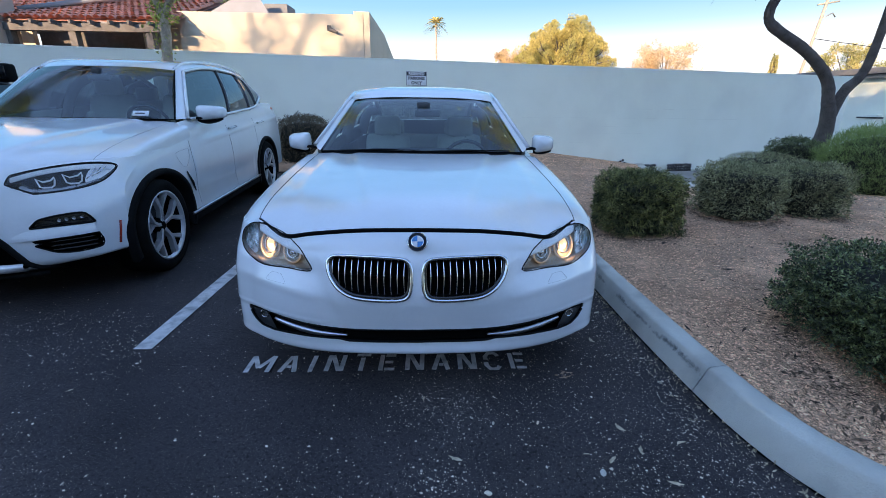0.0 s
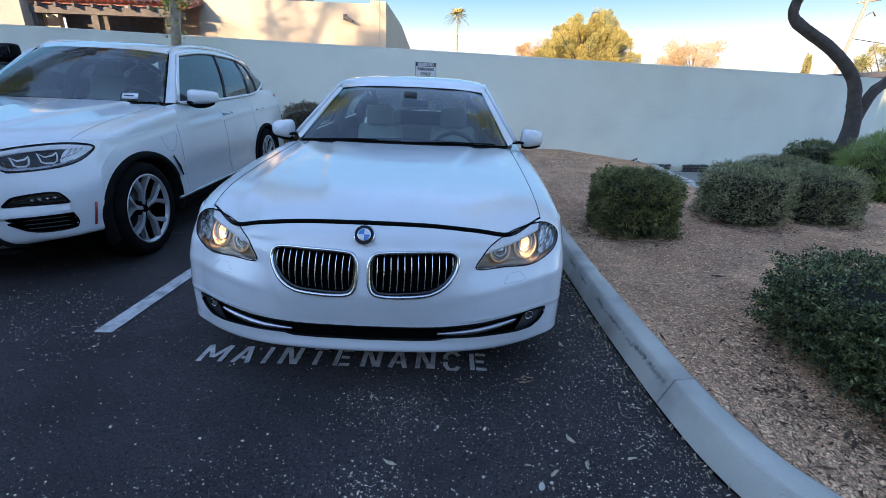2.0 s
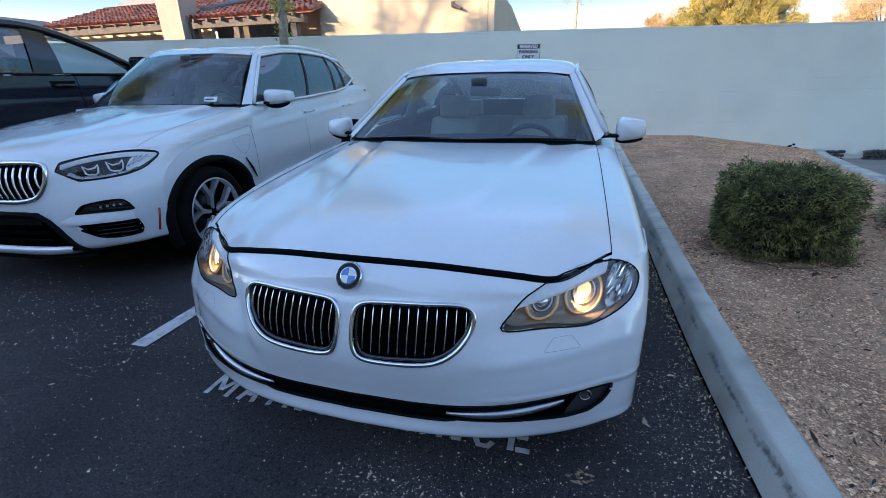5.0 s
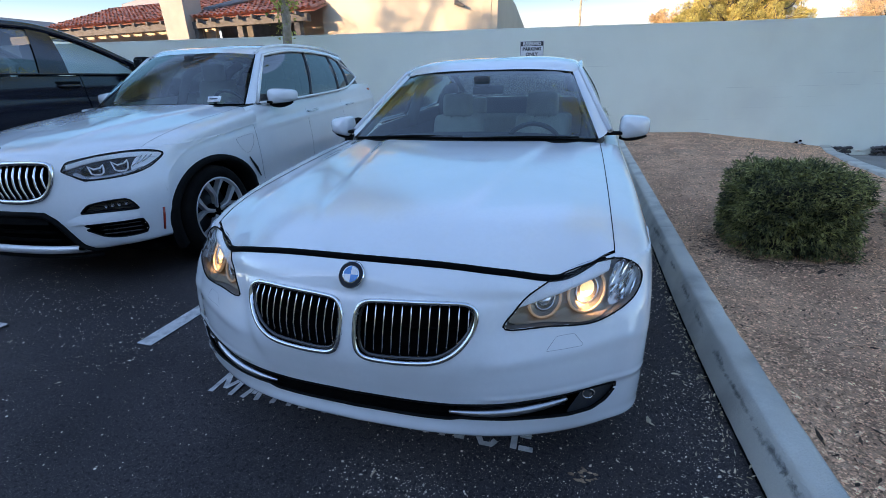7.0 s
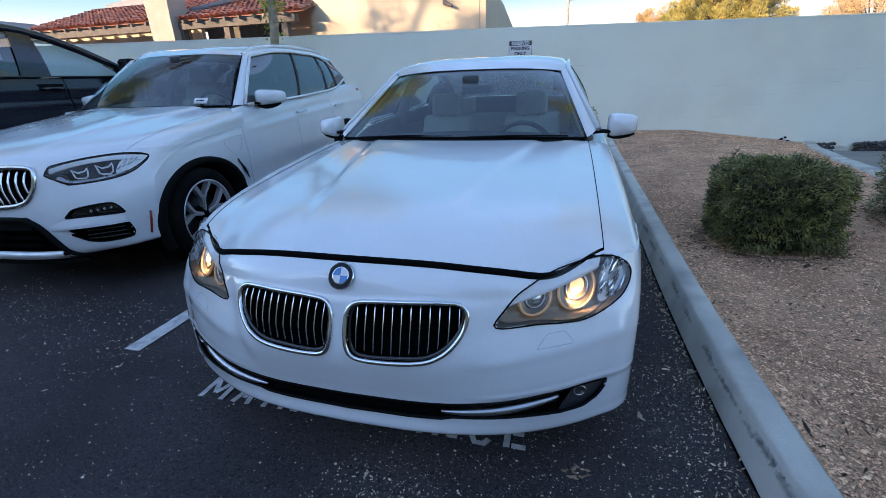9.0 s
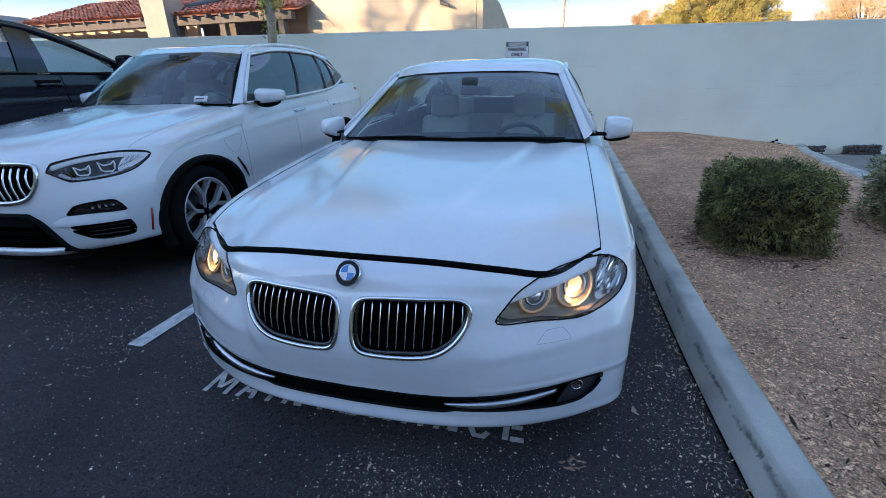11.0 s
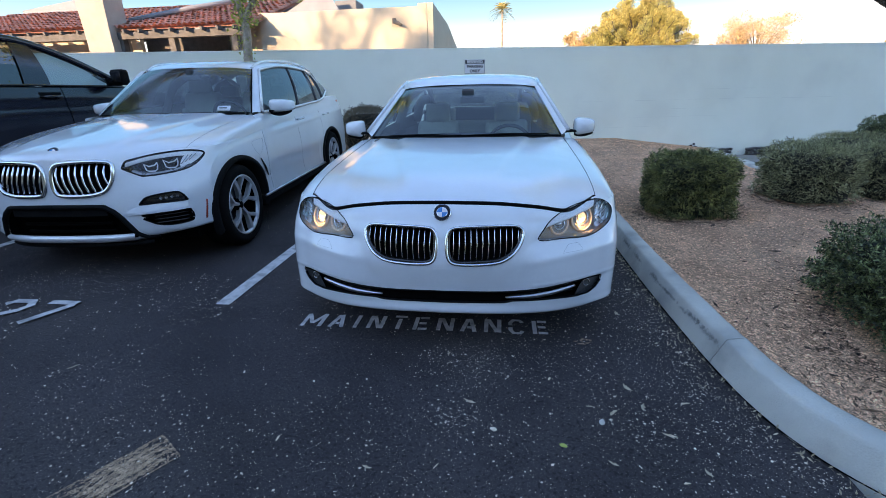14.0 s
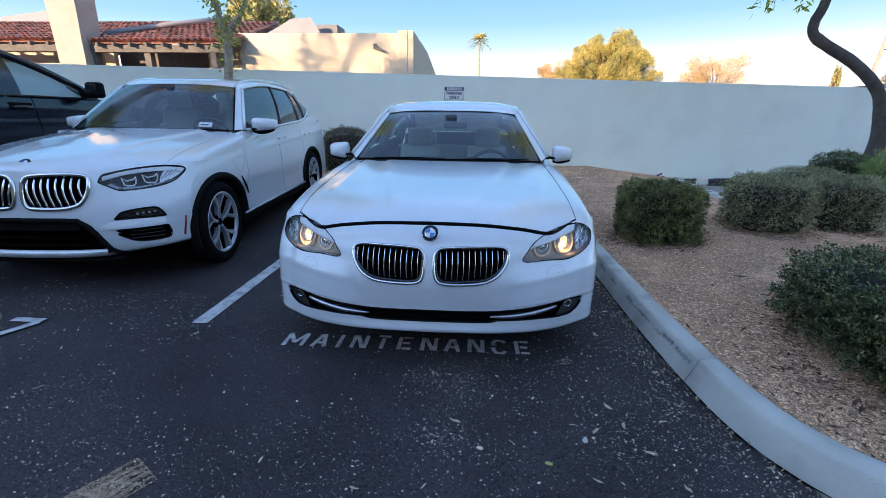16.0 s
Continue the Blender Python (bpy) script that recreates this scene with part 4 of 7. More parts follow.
    part("boot", grid_bm(both_sides(net(deck, 30, 16))), WHITE, car)
    part("scuttle", grid_bm(both_sides(np.array([spline([(0, 1.50, .943), (.3, 1.52, .943), (.55, 1.56, .938), (.76, 1.66, .930)], 14), spline([(0, 1.62, .964), (.3, 1.635, .964), (.55, 1.675, .957), (.76, 1.74, .948)], 14)]))), BLACK, car)
    for x0, x1 in ((-.60, -.02), (.08, .66)):
        part("wiper", tube_bm([(x0, 1.60, .970), ((x0 + x1) / 2, 1.605, .978), (x1, 1.645, .972)], 0.005, 6), BLACK, car)
    cabin(car, .72, 1.72, 4.1, .32, .94, [(-.37, 2.60, .37), (.37, 2.60, .37)], (.37, 2.14, .835), (.62, 3.55, .40))
    for s in (-1, 1):
        card = np.array([[(s * x, y, top(y) + dz) for y in np.linspace(1.80, 3.95, 24)] for x, dz in ((.775, -.25), (.778, .025), (.785, .046), (.805, .048))])
        part("door_lining", grid_bm(card), DASH, car)
    part("rear_view_mirror", box_bm(-.07, 2.17, 1.19, .15, 2.20, 1.25, .015), DASH, car)
    part("sensor_housing", box_bm(-.05, 2.10, 1.235, .06, 2.18, 1.31, .02), DASH, car)
    return car


def crossover():
    car = empty("parked_crossover", pose(-2.92, 2.42, 0.0, 0.7, 0, 4.6))
    tagged(car, "white crossover with black lower cladding parked nose out", "car")
    X = (0, .25, .45, .62, .785, .893, .935)

    def row(ys, zs, xs=X):
        zs = zs if hasattr(zs, "__len__") else [zs] * 7
        return list(zip(xs, ys, zs))
    ctrl = columns(
        row((.16, .17, .20, .26, .34, .44, .43), (.26, .26, .265, .29, .31, .32, .32)),
        row((.05, .06, .09, .15, .25, .38, .43), (.30, .30, .31, .325, .335, .345, .35)),
        row((.02, .03, .06, .12, .235, .37, .43), (.42, .42, .42, .42, .42, .42, .42)),
        row((.015, .025, .055, .12, .23, .365, .43), .52),
        row((.02, .03, .065, .135, .245, .375, .44), .63),
        row((.035, .05, .095, .175, .29, .41, .47), .74),
        row((.06, .08, .13, .22, .345, .47, .56), (.85, .85, .845, .84, .84, .835, .81)),
        row((.10, .13, .19, .29, .43, .56, .66), (.940, .937, .930, .924, .917, .902, .857)),
        row((.33, .35, .39, .46, .57, .68, .78), (1.005, 1.003, .998, .985, .972, .95, .89), (0, .25, .45, .62, .79, .910, .935)),
        row((.75, .76, .79, .83, .88, .95, 1.0), (1.065, 1.063, 1.06, 1.045, 1.03, 1.0, .92), (0, .25, .45, .62, .79, .910, .935)),
        row((1.15, 1.16, 1.19, 1.22, 1.26, 1.3, 1.32), (1.105, 1.104, 1.10, 1.09, 1.075, 1.04, .95), (0, .25, .45, .62, .79, .910, .935)),
        row((1.42, 1.43, 1.46, 1.50, 1.56, 1.58, 1.58), (1.13, 1.13, 1.128, 1.12, 1.11, 1.07, .97), (0, .25, .45, .62, .79, .910, .935)))
    def crease(x, y, z):
        on = np.clip((y - .15) / .35, 0, 1) * (z > .93)
        fold = .36 + .22 * np.clip((y - .1) / 1.4, 0, 1)
        return on * (.014 / (1 + np.exp(-(fold - x) / .014)) - .007)
    def flank(y, z):
        t = (z - .62) / .5
        return (.945 - .02 * max(0, -t) ** 2 - .05 * max(0, t) ** 2 - .012 * math.exp(-((z - .50) / .10) ** 2) * (1 if 1.4 < y < 3.2 else .3)) * (1 - .05 * max(0, y - 4.0) ** 2) - .02 * max(0, (.7 - y)) + min(1, max(0, (y - 1.56) / .4)) * (.010 * math.exp(-((z - .905 - .035 * (y - 1.3)) / .022) ** 2) - .012 / (1 + math.exp(-(z - .925 - .035 * (y - 1.3)) / .010)))
    for k in range(len(ctrl)):
        ctrl[k, 6, 0] = flank(ctrl[k, 6, 1], ctrl[k, 6, 2])
    sh = Shell(ctrl, 133, 86, 7, 4, crease, 0)
    grille = outline([(.030, .72), (.030, .81), (.055, .862), (.12, .878), (.25, .884), (.37, .880), (.425, .862), (.438, .81), (.425, .74), (.385, .68), (.30, .655), (.18, .650), (.08, .655), (.045, .675)], 56)
    lamp = outline([(.484, .826), (.490, .850), (.499, .870), (.52, .879), (.583, .894), (.667, .908), (.763, .914), (.835, .907), (.878, .892), (.892, .872), (.886, .842), (.860, .805), (.805, .778), (.711, .764), (.615, .760), (.59, .764), (.538, .793), (.498, .815)], 72)
    vent = outline([(.573, .483), (.60, .486), (.669, .487), (.756, .487), (.822, .487), (.832, .478), (.838, .44), (.835, .410), (.818, .390), (.733, .384), (.656, .398), (.602, .434), (.574, .455), (.60, .464), (.580, .474)], 72)
    fog = outline([(.571, .566), (.590, .592), (.615, .612), (.688, .626), (.777, .629), (.806, .608), (.824, .570), (.822, .560), (.766, .561), (.664, .564), (.59, .563)], 48)
    intake = [(0, .30), (.30, .30), (.50, .315), (.485, .36), (.46, .44), (.42, .52), (.36, .565), (0, .57)]
    nose, hood = sh.body([grille, lamp, vent, fog, intake], (.91, .40, .485))
    part("front_body", nose, WHITE, car)
    part("hood", hood, WHITE, car)
    gp = sh.full[sh.gap]
    part("hood_gap", tube_bm([tuple(p + (0, .006, -.008)) for p in gp[sh.mid - sh.hood_col: sh.mid + sh.hood_col + 1]], 0.0035, 6), VOID, car)
    for s in (-1, 1):
        line = [tuple(sh.full[i, sh.mid + s * sh.hood_col]) for i in range(sh.gap, 133, 3)]
        part("shut_line", tube_bm(line, 0.0017, 5), METALGREY, car)
        g = empty("kidney_grille")
        g.parent = car
        part("frame", tube_bm(sh.on(grille, -.004, s), .016, 8, closed=True, up=(0, 1, 0)), CHROME, g)
        deep = shrink(grille, -.004)
        bm = patch_bm([(s * x, z) for x, z in deep], lambda x, z: sh.y(x, z) + .07, 4)
        part("backing", grid_bm(np.array([sh.on(deep + deep[:1], 0, s), sh.on(deep + deep[:1], .071, s)]), bm=bm), VOID, g)
        for x in np.linspace(.075, .395, 8):
            zz = [z for z in np.linspace(.64, .89, 90) if inside(grille, x, z)]
            z0, z1 = min(zz) + .01, max(zz) - .01
            pts = [(s * (x - .02 + .03 * q * q), sh.y(x, z) + .012 - .02 * math.sin(math.pi * q), z) for q, z in ((q, z1 - (z1 - z0) * q) for q in np.linspace(0, 1, 10))]
            part("slat", tube_bm(pts, .0062, 6, up=(1, 0, 0), flat=1.5), CHROME, g)
        h = empty("headlight")
        h.parent = car
        part("lens", patch_bm([(s * x, z) for x, z in shrink(lamp, .004)], lambda x, z: sh.y(x, z) - .002, 8), CLEAR, h)
        part("lens_seal", tube_bm(sh.on(lamp, .001, s), .0045, 6, closed=True, up=(0, 1, 0)), BLACK, h)
        deep = shrink(lamp, -.004)
        bm = patch_bm([(s * x, z) for x, z in deep], lambda x, z: max(sh.y(x, z) + .03, sh.y(x, z) * .4 + .24), 6)
        part("housing", grid_bm(np.array([sh.on(deep + deep[:1], .003, s), [(s * x, max(sh.y(x, z) + .03, sh.y(x, z) * .4 + .24), z) for x, z in deep + deep[:1]]]), bm=bm), BEZELDARK, h)
        edge_hi = spline([(.499, .862), (.583, .887), (.667, .901), (.763, .907), (.832, .900), (.872, .888)], 20)
        brow = [[(s * x, sh.y(x, z - e) + d, z - e) for x, z in edge_hi] for d, e in ((.005, .002), (.007, .024), (.012, .030), (.035, .031))]
        part("brow", grid_bm(np.array(brow)), LAMPWHITE, h, "bright silver brow inside the headlight")
        edge_lo = spline([(.535, .798), (.57, .779), (.61, .768), (.70, .771), (.78, .784), (.835, .806)], 20)
        chin = [[(s * x, sh.y(x, z + e) + d, z + e) for x, z in edge_lo] for d, e in ((.008, .0), (.012, .010), (.03, .012))]
        part("chin", grid_bm(np.array(chin)), LAMPSILVER, h)
        for x, z, r in ((.632, .818, .032), (.735, .832, .035)):
            y = sh.y(x, z) + .022
            loop = [(-1.25, .75), (-.95, -.75), (-.5, -1), (.6, -1), (1.05, -.6), (1.25, .3), (1.25, .9), (.7, .35), (-.4, .1)]
            pts = [(s * (x + r * u), y + .45 * r * u, z + r * w) for u, w in loop]
            part("light_ring", tube_bm(pts, .0055, 6, closed=True, up=(0, 1, 0)), LAMPWHITE, h)
            part("projector", lathe_bm([(0, -.004), (r * .4, .0), (r * .62, .008), (r * .8, .03)], 20, "y", (s * x, y + .012, z + .004)), GLOSSBLACK, h)
        end = outline([(.788, .800), (.792, .868), (.83, .892), (.878, .882), (.872, .850), (.835, .812)], 20)
        part("reflector", patch_bm([(s * x, z) for x, z in end], lambda x, z: sh.y(x, z) + .018, 3), LAMPWHITE, h, "chrome-bright outer reflector")
        for k in range(3):
            part("rib", tube_bm([(s * (x + .018 * k), sh.y(x + .018 * k, z) + .012, z) for x, z in ((.792, .82 + .012 * k), (.806, .845 + .01 * k), (.815, .878))], .004, 5), CHROME, h)
        v = empty("bumper_vent")
        v.parent = car
        part("cavity", patch_bm([(s * x, z) for x, z in shrink(vent, -.004)], lambda x, z: sh.y(x, z) + .05, 4), VOID, v)
        part("edge", tube_bm(sh.on(vent, .002, s), .005, 6, closed=True, up=(0, 1, 0)), BLACK, v)
        for k, (z0, z1) in enumerate(((.412, .408), (.438, .436), (.464, .464))):
            part("slat", tube_bm([(s * x, sh.y(x, .43) + .028, z0 + (z1 - z0) * (x - .60) / .2) for x in np.linspace(.62, .81, 8)], .006, 6), GLOSSBLACK, v)
        wedge = outline([(.462, .500), (.50, .528), (.565, .552), (.70, .555), (.815, .551), (.827, .540), (.832, .500), (.822, .495), (.71, .495), (.578, .495), (.48, .492)], 56)
        part("trim_blade", patch_bm([(s * x, z) for x, z in wedge], lambda x, z: sh.y(x, z) - .003 - min(1, max(0, (abs(x) - .46) / .1)) * .015 * min(1, max(0, (.556 - z) / .045)), 5), WHITE, v, "white blade over the vent")
        f = empty("fog_light")
        f.parent = car
        part("backing", patch_bm([(s * x, z) for x, z in shrink(fog, -.003)], lambda x, z: sh.y(x, z) + .02, 4), GLOSSBLACK, f)
        part("edge", tube_bm(sh.on(fog, .001, s), .006, 6, closed=True, up=(0, 1, 0)), BLACK, f)
        for x in (.69, .72, .75, .78):
            part("diode", lathe_bm([(.012, 0), (.008, .006), (0, .002)], 12, "y", (s * x, sh.y(x, .59) + .006, .596 + .08 * (x - .69))), LAMPSILVER, f)
        part("side_reflector", tube_bm([(s * x, sh.y(x, z) - .001, z) for x, z in ((.909, .535), (.904, .48), (.897, .43), (.890, .385))], .008, 6), REDLENS, car, "red-orange side reflector")
        part("intake_edge", tube_bm([(s * x, sh.y(x, z) - .006, z) for x, z in ((0, .575), (.28, .572), (.36, .566), (.415, .525), (.452, .475), (.484, .41), (.512, .348), (.55, .312), (.60, .302))], .022, 6, flat=.8), BLACK, car)
    lowz = lambda x: .30 if abs(x) < .3 else .30 + (abs(x) - .3) * .11
    xs = np.linspace(-.50, .50, 56)
    upz = lambda x: float(np.interp(abs(x), [0, .36, .42, .46, .485, .50], [.57, .565, .52, .44, .36, .325]))
    g = np.array([[(x, sh.y(x, upz(x)) + d, upz(x)) for x in xs] for d in (0, .08)] + [[(x, sh.y(x, lowz(x)) + d, lowz(x)) for x in xs] for d in (.08, 0)])
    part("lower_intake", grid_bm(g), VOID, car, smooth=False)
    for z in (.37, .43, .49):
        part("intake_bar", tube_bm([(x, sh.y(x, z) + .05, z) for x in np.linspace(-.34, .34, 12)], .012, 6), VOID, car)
    part("bumper_upper_band", grid_bm(np.array([[(x, sh.y(x, z) - .003 + (.0 if z > .56 else .004), z) for x in np.linspace(-.36, .36, 28)] for z in (.50, .56, .585)])), BLACK, car)
    skid = np.array([[(x, sh.y(x, z) - .034 + d, z) for x in np.linspace(-.50, .50, 30)] for z, d in ((.352, .030), (.343, .004), (.325, -.004), (.298, -.004), (.283, .012), (.275, .07))])
    part("skid_plate", grid_bm(skid), BRIGHT, car, "silver skid plate under the bumper")
    part("bumper_under_edge", tube_bm([(x, sh.y(min(.86, abs(x)), .31) + .02, .262 + .05 * max(0, abs(x) - .5)) for x in np.linspace(-.56, .56, 40)], .016, 6), BLACK, car)
    roundel(car, (0, .140, .946), .044, -46)
    part("underbody", box_bm(-.80, .35, .22, .80, 4.5, .28, .01), VOID, car)
    part("engine_bay", box_bm(-.62, .55, .28, .62, 1.5, .78, .02), VOID, car)

    c6 = sh.half[:, -1]
    ys, zs = c6[55:, 1], c6[55:, 2]
    top = lambda y: float(np.interp(y, np.concatenate([ys, [2.4, 3.4, 4.2, 4.65]]), np.concatenate([zs, [1.01, 1.05, 1.08, 1.06]])))
    FW, RW = .91, 3.79
    for s in (-1, 1):
        side_mesh(car, lambda y, z: flank(y, z) - (.005 + .011 * max(0, 1 - (top(y) - z) / .05) if y < 1.54 else 0), top, .43, 4.6, [(FW, .40, .485), (RW, .40, .485)], .33, WHITE, s, squat=.775)
        part("sill_cladding", box_bm(s * .84, 1.30, .24, s * .945, 3.33, .34, .025), BLACK, car)
        part("sill_trim", tube_bm([(s * .955, y, .335) for y in np.linspace(1.32, 3.3, 6)], .014, 6), SATIN, car)
        sv = np.linspace(1.50, 4.6, 30)
        part("shoulder", grid_bm(np.array([[(s * (flank(y, top(y)) - d), y, top(y) + e) for y in sv] for d, e in ((0, 0), (.012, .06), (.034, .11), (.055, .145))])), WHITE, car)
        for y in (FW, RW):
            arch_lip(car, flank, y, .40, .448, s, BLACK, .058, squat=.775)
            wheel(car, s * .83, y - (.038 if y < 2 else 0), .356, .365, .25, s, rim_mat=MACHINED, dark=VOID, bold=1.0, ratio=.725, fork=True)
        door_mirror(car, (s * .885, 1.84, 1.12), (s * 1.115, 1.92, 1.172), .13, s, thick=.8, near=.52, trim_z=.42, wide=.50)
        for y in (2.52, 3.50):
            part("door_handle", tube_bm([(s * (flank(y, .98) + .012), y, .985), (s * (flank(y, .98) + .03), y + .04, .99), (s * (flank(y, .98) + .03), y + .18, .995), (s * (flank(y, .98) + .012), y + .22, .995)], .014, 8, flat=.8), WHITE, car)
        for y0, zt in ((1.52, .95), (2.50, 1.02), (3.42, 1.05)):
            part("shut_line", tube_bm([(s * (flank(y0, z) + .0005), y0 + .10 * max(0, .62 - z) * (1 if y0 < 3 else -3.0), z) for z in np.linspace(.36, zt, 14)], .0011, 5), METALGREY, car)
        part("wing_vent", tube_bm([(s * (flank(1.36, .71) + .002), 1.355, .70), (s * (flank(1.42, .6) + .006), 1.42, .60), (s * (flank(1.47, .52) + .004), 1.475, .51)], [.006, .013, .006], 6), GLOSSBLACK, car)
        flap = outline([(1.24, .865), (1.30, .878), (1.45, .885), (1.475, .865), (1.45, .80), (1.38, .745), (1.32, .75), (1.27, .80)], 28)
        part("charge_flap_line", tube_bm([(s * (flank(y, z) + .0005), y, z) for y, z in flap], .0009, 4, closed=True, up=(1, 0, 0)), METALGREY, car)
        part("roof_rail", tube_bm([(s * x, y, z) for x, y, z in spline([(.60, 2.22, 1.565), (.605, 2.45, 1.632), (.61, 3.0, 1.668), (.60, 3.7, 1.652), (.58, 4.2, 1.585)], 24)], .016, 8), BRIGHT, car)
        part("rear_lamp", box_bm(s * .70, 4.45, 1.02, s * .87, 4.58, 1.16, .03), AMBER, car)
    greenhouse(car,
               [(0, 1.46, 1.135), (.30, 1.475, 1.135), (.58, 1.53, 1.128), (.80, 1.62, 1.12)],
               [(0, 2.10, 1.575), (.28, 2.11, 1.572), (.5, 2.15, 1.562), (.61, 2.20, 1.55)],
               [(.665, 2.22, 1.545), (.672, 2.7, 1.60), (.665, 3.3, 1.60), (.65, 3.8, 1.565), (.66, 4.25, 1.42)],
               [(.862, 1.70, 1.12), (.885, 2.4, 1.13), (.885, 3.1, 1.155), (.865, 3.7, 1.19), (.76, 4.30, 1.30)],
               WINDSCREEN,
               columns([(0, 2.10, 1.576), (.3, 2.11, 1.573), (.52, 2.16, 1.56), (.62, 2.21, 1.548), (.665, 2.24, 1.54)],
                       [(0, 2.35, 1.645), (.3, 2.35, 1.642), (.52, 2.36, 1.63), (.62, 2.38, 1.61), (.67, 2.40, 1.575)],
                       [(0, 2.9, 1.678), (.3, 2.9, 1.675), (.52, 2.9, 1.662), (.62, 2.9, 1.645), (.675, 2.9, 1.605)],
                       [(0, 3.6, 1.665), (.3, 3.6, 1.662), (.52, 3.6, 1.65), (.62, 3.6, 1.63), (.67, 3.6, 1.59)],
                       [(0, 4.25, 1.61), (.3, 4.25, 1.605), (.52, 4.23, 1.595), (.6, 4.2, 1.575), (.65, 4.15, 1.53)]),
               ([(0, 4.26, 1.60), (.3, 4.26, 1.595), (.6, 4.2, 1.56)], [(0, 4.58, 1.15), (.4, 4.58, 1.145), (.76, 4.45, 1.14)]),
               BRIGHT, None, (.36, .66, .80), FAMILYGLASS)
    tail = columns([(0, 4.60, 1.15), (.4, 4.58, 1.15), (.74, 4.48, 1.14), (.87, 4.40, 1.12)],
                   [(0, 4.66, .95), (.4, 4.65, .95), (.74, 4.58, .94), (.90, 4.45, .92)],
                   [(0, 4.70, .6), (.4, 4.69, .6), (.74, 4.62, .6), (.92, 4.5, .6)],
                   [(0, 4.62, .3), (.4, 4.6, .3), (.74, 4.55, .3), (.90, 4.42, .32)])
    part("tailgate", grid_bm(both_sides(net(tail, 24, 16))), WHITE, car)
    part("scuttle", grid_bm(both_sides(np.array([spline([(0, 1.40, 1.122), (.3, 1.41, 1.122), (.58, 1.46, 1.115), (.73, 1.53, 1.10)], 14), spline([(0, 1.48, 1.132), (.3, 1.495, 1.132), (.58, 1.55, 1.125), (.75, 1.62, 1.117)], 14)]))), BLACK, car)
    cabin(car, .76, 1.62, 4.2, .40, 1.10, [(-.38, 2.45, .70), (.38, 2.45, .70)], (.38, 2.02, 1.06), (.66, 3.40, .70))
    part("rear_view_mirror", box_bm(-.10, 2.03, 1.445, .10, 2.06, 1.495, .015), DASH, car)
    part("sensor_housing", box_bm(-.035, 1.99, 1.50, .035, 2.06, 1.56, .015), DASH, car)
    tag = empty("windscreen_tag")
    tag.parent = car
    bm = box_bm(.50, -.002, 0, .63, .002, .055)
    bmesh.ops.transform(bm, matrix=pose(0, 1.525, 1.15, -38, 0, 0), verts=bm.verts)
    part("card", bm, PAPER, tag, "small white tag behind the windscreen")
    bm = box_bm(.52, -.006, .024, .60, -.003, .033)
    bmesh.ops.transform(bm, matrix=pose(0, 1.525, 1.15, -38, 0, 0), verts=bm.verts)
    part("print_bar", bm, INK, tag)
    return car


